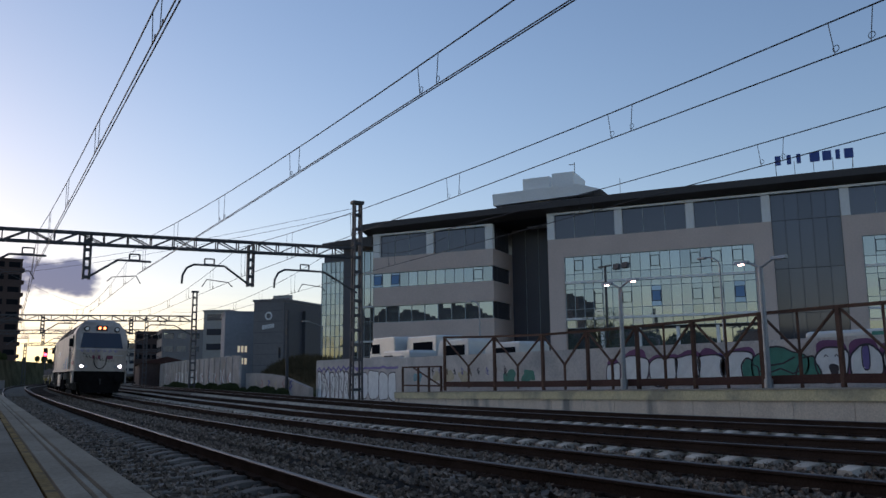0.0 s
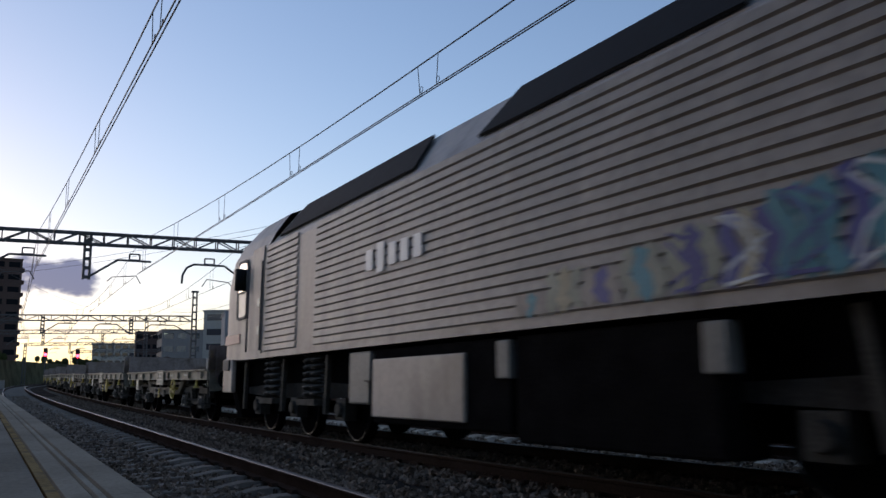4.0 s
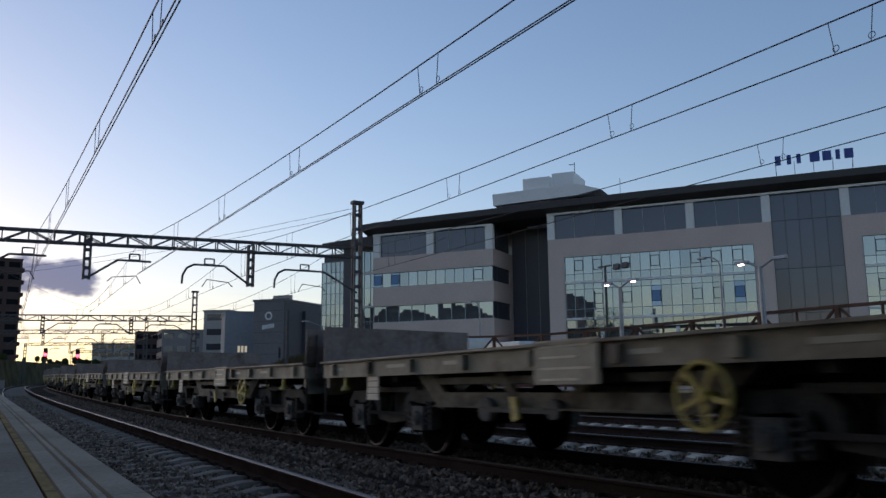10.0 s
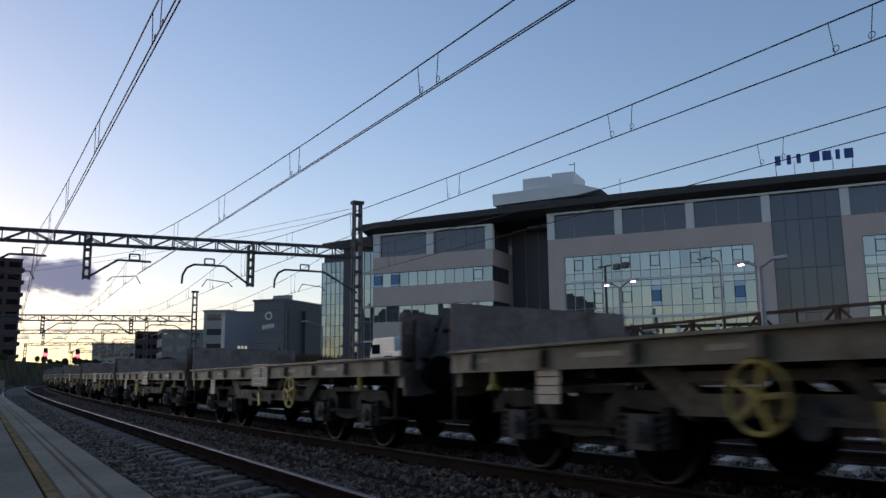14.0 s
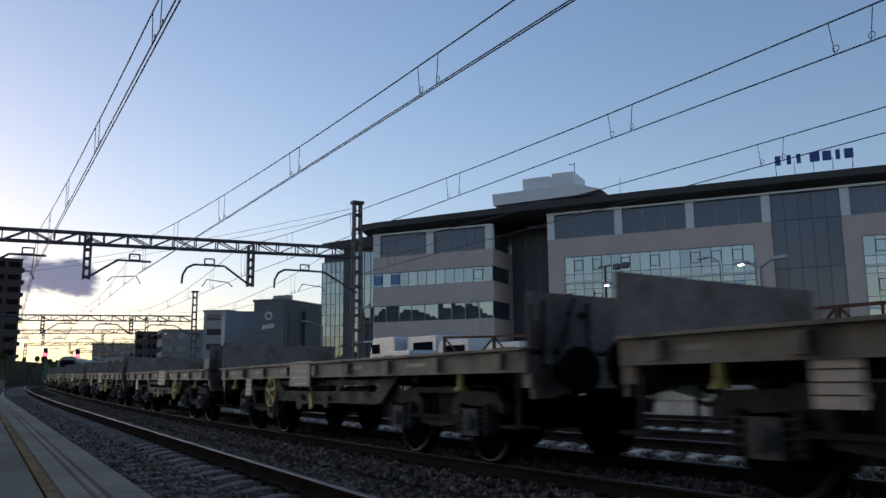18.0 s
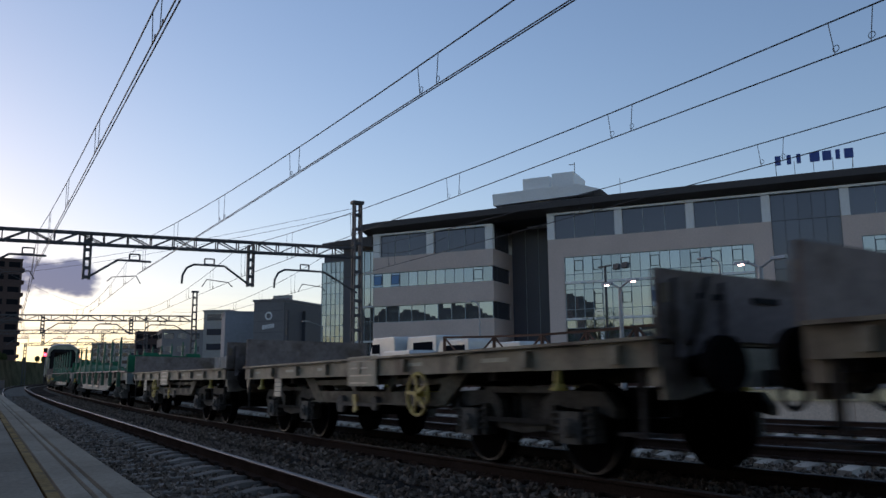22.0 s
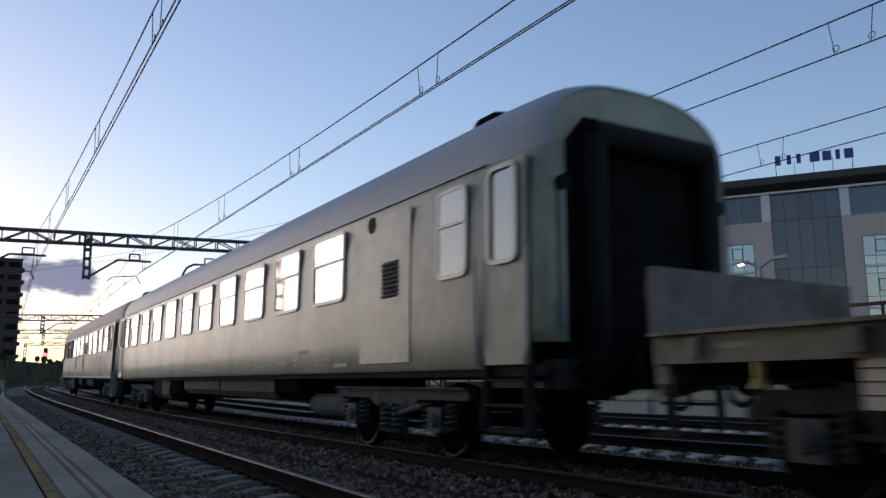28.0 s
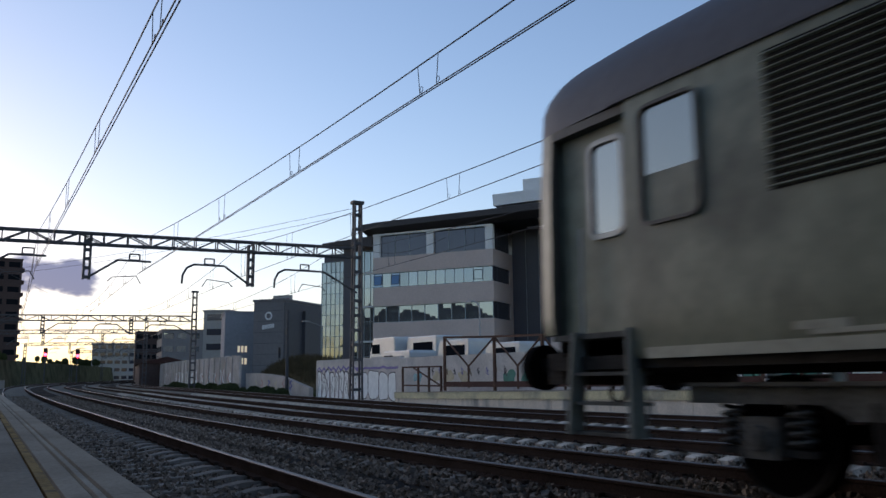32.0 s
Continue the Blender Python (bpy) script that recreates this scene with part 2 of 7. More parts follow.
M = {
    "ballast": material("ballast", (0.095, 0.075, 0.059), 0.95, var=0.5, scale=1.2, fine=30, bump=1.0, second=(0.05, 0.045, 0.042), mask_scale=0.35),
    "stone": material("ballast_stone", (0.215, 0.165, 0.127), 0.9, var=0.5, scale=4, fine=60, bump=0.3, island=0.55),
    "ground": material("ground", (0.09, 0.08, 0.06), 0.95, var=0.4, scale=0.2, fine=8, second=(0.06, 0.07, 0.03), mask_scale=0.05),
    "rail_side": material("rusty_rail", (0.05, 0.034, 0.027), 0.9, var=0.3, scale=2, fine=50),
    "rail_top": material("polished_rail", (0.13, 0.12, 0.115), 0.58, metal=1.0, var=0.15, scale=3, fine=80, bump=0.02),
    "sleeper": material("sleeper_concrete", (0.24, 0.208, 0.175), 0.9, var=0.25, scale=3, fine=60, bump=0.25, random_tone=0.2),
    "concrete": material("concrete", (0.66, 0.565, 0.46), 0.85, var=0.2, scale=1.2, fine=30, bump=0.2, second=(0.22, 0.21, 0.19), mask_scale=1.2, mask=0.58, streak=0.2),
    "platform": material("platform_slab", (0.31, 0.27, 0.215), 0.95, var=0.2, scale=2.5, fine=90, bump=0.25, random_tone=0.06),
    "coping": material("coping_stone", (0.37, 0.32, 0.25), 0.95, var=0.18, scale=3, fine=90, bump=0.2, random_tone=0.06),
    "edge_strip": material("edge_strip_stone", (0.40, 0.36, 0.29), 0.95, var=0.18, scale=3, fine=90, bump=0.2, random_tone=0.06),
    "yellow_line": material("worn_yellow_line", (0.34, 0.24, 0.12), 0.95, var=0.3, scale=6, fine=70, second=(0.19, 0.15, 0.10), mask_scale=8, mask=0.56),
    "cream": material("cream_edge", (0.64, 0.56, 0.35), 0.85, var=0.2, scale=1, fine=20, second=(0.33, 0.3, 0.22), mask_scale=1.0, mask=0.55),
    "steel": material("galvanised_steel", (0.30, 0.31, 0.32), 0.55, metal=0.6, var=0.2, scale=3, fine=40, bump=0.05),
    "dark_steel": material("dark_mast_steel", (0.07, 0.07, 0.075), 0.7, metal=0.3, var=0.25, scale=2, fine=30),
    "wire": material("wire", (0.03, 0.03, 0.033), 0.6, metal=0.5, var=0.1),
    "rust_fence": material("rusty_fence", (0.10, 0.055, 0.04), 0.85, var=0.35, scale=2, fine=30, random_tone=0.15),
    "panel": material("facade_stone", (0.61, 0.49, 0.435), 0.75, var=0.08, scale=0.3, fine=6, bump=0.03, random_tone=0.03),
    "white_panel": material("white_metal", (0.76, 0.75, 0.73), 0.5, var=0.06, scale=0.4, fine=6, bump=0.02),
    "dark_facade": material("dark_facade", (0.06, 0.06, 0.08), 0.35, var=0.1, scale=0.3, fine=5, bump=0.02),
    "fascia": material("roof_fascia", (0.05, 0.042, 0.042), 0.6, var=0.15, scale=0.3, fine=5, bump=0.02),
    "window": glass("dark_window", (0.03, 0.035, 0.05), 0.05),
    "mirror_glass": glass("coated_glass", (0.37, 0.43, 0.46), 0.012, 0.85, 0.13),
    "mullion": material("mullion", (0.36, 0.40, 0.41), 0.5, metal=0.0, var=0.1),
    "wall_paint": material("whitewashed_wall", (0.58, 0.535, 0.495), 0.9, var=0.2, scale=0.8, fine=15, second=(0.46, 0.44, 0.42), mask_scale=0.5, mask=0.55),
    "loco": material("loco_paint", (0.40, 0.345, 0.30), 0.55, var=0.14, scale=1.0, fine=12, bump=0.03, second=(0.27, 0.225, 0.19), mask_scale=1.3, mask=0.54, streak=0.3),
    # near black: dark iron with the shade under the vehicles put into it
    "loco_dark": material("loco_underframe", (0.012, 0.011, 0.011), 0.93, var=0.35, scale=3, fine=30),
    "olive": material("olive_wagon", (0.245, 0.218, 0.158), 0.7, var=0.25, scale=1.2, fine=15, second=(0.11, 0.08, 0.058), mask_scale=1.4, mask=0.57),
    "grey_board": material("grey_board", (0.19, 0.155, 0.142), 0.8, var=0.25, scale=1.6, fine=14, second=(0.10, 0.078, 0.062), mask_scale=1.8, mask=0.55),
    "bogie": material("bogie_iron", (0.055, 0.05, 0.045), 0.9, var=0.4, scale=4, fine=40),
    "bogie_dusty": material("dusty_bogie_iron", (0.13, 0.127, 0.115), 0.9, var=0.4, scale=4, fine=40),
    # running-gear iron, darker than the dusty one
    "flat_bogie": material("plain_bogie_iron", (0.062, 0.058, 0.05), 0.85, var=0.45, scale=4, fine=40),
    # wagon olive darkened: the shade below the deck is put into the colour
    "flat_under": material("shaded_olive_frame", (0.15, 0.134, 0.10), 0.8, var=0.35, scale=1.6, fine=20, second=(0.06, 0.048, 0.038), mask_scale=1.8, mask=0.52),
    "scrawl": material("pale_sprayed_scrawl", (0.50, 0.50, 0.41), 0.5, var=0.2, scale=2, fine=12),
    "dark_frame": material("dark_window_frame", (0.07, 0.07, 0.06), 0.6, var=0.2),
    "axle_cap": material("dusty_axle_box", (0.105, 0.10, 0.09), 0.8, var=0.4, scale=5, fine=40),
    "plate": material("olive_data_plate", (0.34, 0.315, 0.235), 0.65, var=0.2, scale=2.0, fine=15, second=(0.24, 0.20, 0.15), mask_scale=2.2, mask=0.6),
    "board": material("pale_label_board", (0.66, 0.58, 0.45), 0.7, var=0.2, scale=4, fine=30),
    # steel taken almost to black, as the sills' shade is part of the colour
    "wheel": material("shaded_wheel_steel", (0.008, 0.007, 0.007), 0.9, var=0.3, scale=4, fine=40),
    "tread": material("wheel_tread", (0.04, 0.038, 0.036), 0.6, metal=1.0, var=0.1),
    "yellow": material("yellow_paint", (0.44, 0.34, 0.06), 0.55, var=0.2, scale=4, fine=30, second=(0.16, 0.11, 0.04), mask_scale=5, mask=0.6),
    "tarp_green": material("green_tarpaulin", (0.012, 0.10, 0.05), 0.8, var=0.25, scale=2, fine=20, bump=0.2),
    "stake": material("green_stake", (0.03, 0.12, 0.075), 0.6, var=0.3, scale=3, fine=30, second=(0.09, 0.06, 0.045), mask_scale=3, mask=0.6),
    "wagon_grey": material("grey_green_wagon", (0.185, 0.205, 0.182), 0.65, var=0.2, scale=1.2, fine=20, second=(0.10, 0.08, 0.06), mask_scale=1.2, mask=0.6),
    "coach": material("olive_coach", (0.275, 0.285, 0.205), 0.42, var=0.18, scale=0.6, fine=4, bump=0.14, second=(0.20, 0.215, 0.16), mask_scale=0.7, mask=0.53),
    "coach_two": material("dark_olive_coach", (0.215, 0.23, 0.165), 0.5, var=0.25, scale=0.9, fine=6, bump=0.14, second=(0.115, 0.13, 0.092), mask_scale=1.1, mask=0.53),
    "coach_roof": material("coach_roof", (0.36, 0.37, 0.39), 0.55, var=0.12, scale=0.6, fine=8, bump=0.03),
    "coach_roof_dark": material("dark_coach_roof", (0.085, 0.085, 0.095), 0.6, var=0.15, scale=0.6, fine=8, bump=0.03),
    "white": material("white_paint", (0.75, 0.74, 0.72), 0.5, var=0.08),
    "black": material("black_rubber", (0.013, 0.013, 0.014), 0.8, var=0.2),
    "foliage": material("foliage", (0.05, 0.065, 0.025), 0.8, var=0.4, scale=1.5, fine=10),
    "bark": material("bark", (0.08, 0.06, 0.045), 0.9, var=0.3),
    "red_light": glow("red_signal_light", (1.0, 0.02, 0.03), 12.0),
    "lamp_white": glow("headlight_white", (1.0, 0.93, 0.95), 10.0),
    "lamp_warm": glow("marker_amber", (1.0, 0.2, 0.05), 5.0),
    "street_glow": glow("street_lamp_glow", (1.0, 0.62, 0.48), 6.0),
    "blue_sign": material("blue_sign", (0.02, 0.06, 0.28), 0.4, var=0.1),
    "blue_glass": glass("blue_pane", (0.09, 0.16, 0.27), 0.05, 0.5),
    "dark_panel": glass("dark_blue_glass", (0.10, 0.105, 0.13), 0.08, 0.5, 0.15),
    "van": material("white_van_paint", (0.5, 0.51, 0.5), 0.35, var=0.06, coat=0.3),
    "grey_block": material("grey_render", (0.20, 0.19, 0.19), 0.8, var=0.1, scale=0.15, fine=2),
    "annex": material("blue_grey_render", (0.25, 0.265, 0.29), 0.8, var=0.1, scale=0.15, fine=2),
    "dark_block": material("dark_grey_render", (0.065, 0.065, 0.075), 0.6, var=0.1, scale=0.15, fine=2),
    "pale_block": material("pale_render", (0.36, 0.345, 0.32), 0.8, var=0.1, scale=0.15, fine=2),
    "tower": material("dark_brick_tower", (0.075, 0.052, 0.047), 0.85, var=0.2, scale=0.3, fine=3),
    "paint_white": material("silver_spray", (0.78, 0.80, 0.79), 0.7, var=0.12, scale=3, fine=30),
    "paint_black": material("black_spray", (0.03, 0.028, 0.04), 0.7, var=0.2),
    "paint_purple": material("purple_spray", (0.17, 0.06, 0.16), 0.7, var=0.25, scale=3, fine=30),
    "paint_violet": material("violet_spray", (0.16, 0.13, 0.34), 0.7, var=0.2, scale=3, fine=30),
    "paint_green": material("green_spray", (0.04, 0.22, 0.17), 0.7, var=0.25, scale=3, fine=30),
    "paint_teal": material("teal_spray", (0.10, 0.30, 0.36), 0.6, var=0.25, scale=3, fine=30),
    "paint_blue": material("blue_spray", (0.10, 0.10, 0.30), 0.6, var=0.25, scale=3, fine=30),
    "paint_cream": material("cream_spray", (0.5, 0.44, 0.3), 0.7, var=0.2, scale=3, fine=30),
    "faded_pink": material("faded_pink_spray", (0.45, 0.27, 0.24), 0.8, var=0.25, scale=3, fine=30),
    "slope": material("scrub_slope", (0.085, 0.082, 0.05), 0.95, var=0.5, scale=0.4, fine=6, bump=0.4),
    "tinted": material("tinted_pane", (0.012, 0.013, 0.016), 0.9, var=0.1),
    "sleeper_pale": material("pale_sleeper", (0.52, 0.44, 0.355), 0.9, var=0.25, scale=3, fine=60, bump=0.25, random_tone=0.2),
    "paint_brown": material("brown_spray", (0.14, 0.10, 0.06), 0.7, var=0.25, scale=3, fine=30),
    "panel_wall": material("grey_panel_wall", (0.45, 0.395, 0.35), 0.9, var=0.2, scale=0.8, fine=15, second=(0.50, 0.44, 0.41), mask_scale=0.6, mask=0.56, random_tone=0.15),
    "dry_grass": material("dry_grass", (0.10, 0.078, 0.045), 0.95, var=0.4, scale=1.5, fine=12),
    "red_strip": material("red_oxide_strip", (0.07, 0.034, 0.028), 0.8, var=0.3, scale=1, fine=20),
    "maroon": material("maroon_band", (0.16, 0.03, 0.06), 0.5, var=0.15),
    "coach_window": glass("coach_pane", (0.38, 0.37, 0.33), 0.05, 0.8, 0.12),
    "loco_rib": material("loco_rib_paint", (0.37, 0.325, 0.285), 0.55, var=0.2, scale=1.0, fine=12, bump=0.03, second=(0.27, 0.245, 0.22), mask_scale=1.1, mask=0.52, streak=0.3),
    "rim_grey": material("pale_window_rim", (0.38, 0.39, 0.37), 0.45, metal=0.3, var=0.1),
    "hose": material("grey_louvre", (0.20, 0.195, 0.18), 0.6, var=0.2, scale=2, fine=20),
    "smear": material("pale_smear", (0.36, 0.36, 0.28), 0.6, var=0.2, scale=2, fine=12),
    "office_glow": glow("office_light", (1.0, 0.86, 0.55), 0.16),
}


# ---------------------------------------------------------------- mesh tools
def box(bm, cx, cy, cz, sx, sy, sz, m=None):
    """A box by its centre and size, optionally turned by the matrix m."""
    c = []
    for dx, dy, dz in ((-1, -1, -1), (1, -1, -1), (1, 1, -1), (-1, 1, -1), (-1, -1, 1), (1, -1, 1), (1, 1, 1), (-1, 1, 1)):
        v = Vector((cx + dx * sx / 2, cy + dy * sy / 2, cz + dz * sz / 2))
        c.append(bm.verts.new(m @ v if m else v))
    for f in ((3, 2, 1, 0), (4, 5, 6, 7), (0, 1, 5, 4), (1, 2, 6, 5), (2, 3, 7, 6), (3, 0, 4, 7)):
        bm.faces.new([c[i] for i in f])
    return bm


def beam(bm, a, b, w, h=None, up=(0, 0, 1)):
    """A bar of section w x h from a to b."""
    a, b = Vector(a), Vector(b)
    h = h or w
    y = (b - a).normalized()
    x = y.cross(Vector(up))
    x = x.normalized() if x.length > 1e-4 else Vector((1, 0, 0))
    z = x.cross(y)
    ring = [(-1, -1), (1, -1), (1, 1), (-1, 1)]
    lo = [bm.verts.new(a + x * i * w / 2 + z * j * h / 2) for i, j in ring]
    hi = [bm.verts.new(b + x * i * w / 2 + z * j * h / 2) for i, j in ring]
    bm.faces.new(lo)
    bm.faces.new(hi[::-1])
    for i in range(4):
        bm.faces.new((lo[i], hi[i], hi[(i + 1) % 4], lo[(i + 1) % 4]))
    return bm


def tube(bm, a, b, r, r2=None, n=10, caps=True):
    """A round bar from a to b."""
    a, b = Vector(a), Vector(b)
    r2 = r if r2 is None else r2
    y = (b - a).normalized()
    x = y.orthogonal().normalized()
    z = x.cross(y)
    lo, hi = [], []
    for i in range(n):
        c, s = math.cos(2 * math.pi * i / n), math.sin(2 * math.pi * i / n)
        lo.append(bm.verts.new(a + (x * c + z * s) * r))
        hi.append(bm.verts.new(b + (x * c + z * s) * r2))
    for i in range(n):
        bm.faces.new((lo[i], hi[i], hi[(i + 1) % n], lo[(i + 1) % n]))
    if caps:
        bm.faces.new(lo)
        bm.faces.new(hi[::-1])
    return bm


def ring(bm, centre, axis, r, w, n=24, k=8):
    """A torus round axis."""
    centre, axis = Vector(centre), Vector(axis).normalized()
    x = axis.orthogonal().normalized()
    y = axis.cross(x)
    rows = []
    for i in range(n):
        a = 2 * math.pi * i / n
        d = x * math.cos(a) + y * math.sin(a)
        rows.append([bm.verts.new(centre + d * (r + w * math.cos(2 * math.pi * j / k)) + axis * w * math.sin(2 * math.pi * j / k)) for j in range(k)])
    for i in range(n):
        for j in range(k):
            bm.faces.new((rows[i][j], rows[(i + 1) % n][j], rows[(i + 1) % n][(j + 1) % k], rows[i][(j + 1) % k]))
    return bm


def prism(bm, outline, a, b, axis="y"):
    """An outline of (u, v) pairs pushed from a to b along an axis: y (u=x, v=z), x (u=y, v=z) or z (u=x, v=y)."""
    put = {"y": lambda u, v, w: (u, w, v), "x": lambda u, v, w: (w, u, v), "z": lambda u, v, w: (u, v, w)}[axis]
    lo = [bm.verts.new(put(u, v, a)) for u, v in outline]
    hi = [bm.verts.new(put(u, v, b)) for u, v in outline]
    n = len(outline)
    for i in range(n):
        bm.faces.new((lo[i], lo[(i + 1) % n], hi[(i + 1) % n], hi[i]))
    bm.faces.new(lo[::-1])
    bm.faces.new(hi)
    return bm


def done(name, bm, mat, smooth=False, bevel=0.0):
    if bevel:
        bmesh.ops.bevel(bm, geom=bm.edges[:], offset=bevel, segments=2, affect="EDGES", profile=0.5)
    bmesh.ops.recalc_face_normals(bm, faces=bm.faces[:])
    me = bpy.data.meshes.new(name)
    bm.to_mesh(me)
    bm.free()
    for mt in mat if isinstance(mat, (list, tuple)) else [mat]:
        me.materials.append(mt)
    if smooth:
        me.polygons.foreach_set("use_smooth", [True] * len(me.polygons))
    return me


def part(name, bm, mat, parent, label="", smooth=False, bevel=0.0, at=None):
    ob = new(name, done(name, bm, mat, smooth, bevel))
    ob.parent = parent
    if at is not None:
        ob.matrix_basis = at
    if label:
        ob["label"] = label
    return ob


def more(name, me, parent, at):
    """One more piece on a mesh that another piece has."""
    ob = new(name, me)
    ob.parent, ob.matrix_basis = parent, at
    return ob


def thing(name, label, category, group="", at=None, kind=""):
    ob = new(name)
    ob.empty_display_size = 0.2
    if at is not None:
        ob.matrix_basis = at
    return tagged(ob, label, category, group, kind)


B = bmesh.new

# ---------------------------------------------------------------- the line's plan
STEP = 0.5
# curvature along the line, shaped to fit the rails in the camera's view
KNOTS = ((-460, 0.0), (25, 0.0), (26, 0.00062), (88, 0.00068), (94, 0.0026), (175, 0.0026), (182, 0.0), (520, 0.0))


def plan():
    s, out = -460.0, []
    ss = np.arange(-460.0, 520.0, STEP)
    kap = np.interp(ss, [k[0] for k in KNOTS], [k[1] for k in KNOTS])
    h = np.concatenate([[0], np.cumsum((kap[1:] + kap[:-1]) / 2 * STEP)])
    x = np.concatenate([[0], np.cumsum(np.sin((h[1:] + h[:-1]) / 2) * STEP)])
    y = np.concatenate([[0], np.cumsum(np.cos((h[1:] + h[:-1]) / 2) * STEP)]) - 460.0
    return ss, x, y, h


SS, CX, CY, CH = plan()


def line(s, d=0.0, z=0.0):
    """The place d metres beside the reference line at s metres along it, and the heading there."""
    h = float(np.interp(s, SS, CH))
    return Vector((float(np.interp(s, SS, CX)) + d * math.cos(h), float(np.interp(s, SS, CY)) - d * math.sin(h), z)), h


def view_lift(s):
    """Height offset of the outer tracks in metres, fitted to the camera's view."""
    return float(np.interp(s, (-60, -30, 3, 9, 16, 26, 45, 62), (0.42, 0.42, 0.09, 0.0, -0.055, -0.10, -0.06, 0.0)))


def view_shift(s):
    """Sideways offset of the outer tracks in metres, fitted to the camera's view."""
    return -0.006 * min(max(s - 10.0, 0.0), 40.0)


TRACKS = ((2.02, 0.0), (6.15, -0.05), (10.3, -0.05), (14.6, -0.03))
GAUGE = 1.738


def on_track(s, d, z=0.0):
    """The same, with the outer tracks (those past d = 4) moved to fit the camera's view."""
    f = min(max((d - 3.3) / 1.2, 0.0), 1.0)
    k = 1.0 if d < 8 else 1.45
    return line(s, d + f * view_shift(s), z + f * k * view_lift(s))


def sweep(bm, profile, stations, d=0.0, z=0.0, close=True, mats=None, place=None):
    """A profile of (d, z) pairs carried along the line."""
    rows, put = [], place or line
    for s in stations:
        rows.append([bm.verts.new(put(s, d + u, z + v)[0]) for u, v in profile])
    n = len(profile)
    for a, b in zip(rows, rows[1:]):
        for i in range(n if close else n - 1):
            f = bm.faces.new((a[i], a[(i + 1) % n], b[(i + 1) % n], b[i]))
            if mats:
                f.material_index = mats[i]
    if close:
        bm.faces.new(rows[0])
        bm.faces.new(rows[-1][::-1])
    return bm


def stations(a, b, near=2.0, far=6.0):
    out, s = [], a
    while s < b:
        out.append(s)
        s += near if -20 < s < 200 else far
    return out + [b]


# ---------------------------------------------------------------- ground, tracks, platforms
def make_ground():
    bm = B()
    xs = [-3000, -800, -200, -60, -8, 17, 21, 60, 200, 800, 3000]
    ys = [-3000, -800, -200, -40, 0, 40, 100, 200, 400, 900, 3000]
    grid = [[bm.verts.new((x, y, -0.75)) for x in xs] for y in ys]
    for a, b in zip(grid, grid[1:]):
        for i in range(len(xs) - 1):
            bm.faces.new((a[i], a[i + 1], b[i + 1], b[i]))
    tagged(new("ground", done("ground", bm, M["ground"])), "dry earth and scrub beyond the railway", "ground", kind="structure")
    bm = B()
    prof = [(-0.2, -0.8), (-0.2, -0.22)]
    for d, z in [(a, b if a < 8 else b - 0.06) for a, b in TRACKS]:
        prof += [(d - 1.75, z - 0.27), (d - 1.35, z - 0.225), (d, z - 0.215), (d + 1.35, z - 0.225), (d + 1.75, z - 0.27), (d + 2.05, z - 0.33)]
    prof += [(16.9, -0.45), (19.6, -0.6), (19.6, -0.8)]
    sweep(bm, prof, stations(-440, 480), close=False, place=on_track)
    tagged(new("ballast_bed", done("ballast_bed", bm, M["ballast"], smooth=True)), "grey crushed-stone ballast bed under four tracks", "ballast", kind="structure")


def rail_profile():
    return [(-0.07, -0.165), (0.07, -0.165), (0.07, -0.15), (0.012, -0.13), (0.012, -0.045), (0.036, -0.035), (0.036, -0.008), (0.026, 0.0), (-0.026, 0.0), (-0.036, -0.008), (-0.036, -0.035), (-0.012, -0.045), (-0.012, -0.13), (-0.07, -0.15)]


def sleeper_mesh(mat="sleeper"):
    bm = B()
    rows = []
    for x, top, w in ((-1.3, -0.20, 0.12), (-1.12, -0.165, 0.13), (-0.6, -0.165, 0.13), (-0.35, -0.205, 0.11), (0.35, -0.205, 0.11), (0.6, -0.165, 0.13), (1.12, -0.165, 0.13), (1.3, -0.20, 0.12)):
        rows.append([bm.verts.new((x, -w - 0.02, -0.36)), bm.verts.new((x, -w + 0.03, top)), bm.verts.new((x, w - 0.03, top)), bm.verts.new((x, w + 0.02, -0.36))])
    for a, b in zip(rows, rows[1:]):
        for i in range(4):
            bm.faces.new((a[i], a[(i + 1) % 4], b[(i + 1) % 4], b[i]))
    bm.faces.new(rows[0])
    bm.faces.new(rows[-1][::-1])
    return done("sleeper", bm, M[mat])


def clip_mesh():
    bm = B()
    for x in (-GAUGE / 2, GAUGE / 2):
        for dx in (-0.1, 0.1):
            box(bm, x + dx, 0, -0.14, 0.07, 0.11, 0.04)
    return done("rail_clip", bm, M["rail_side"])


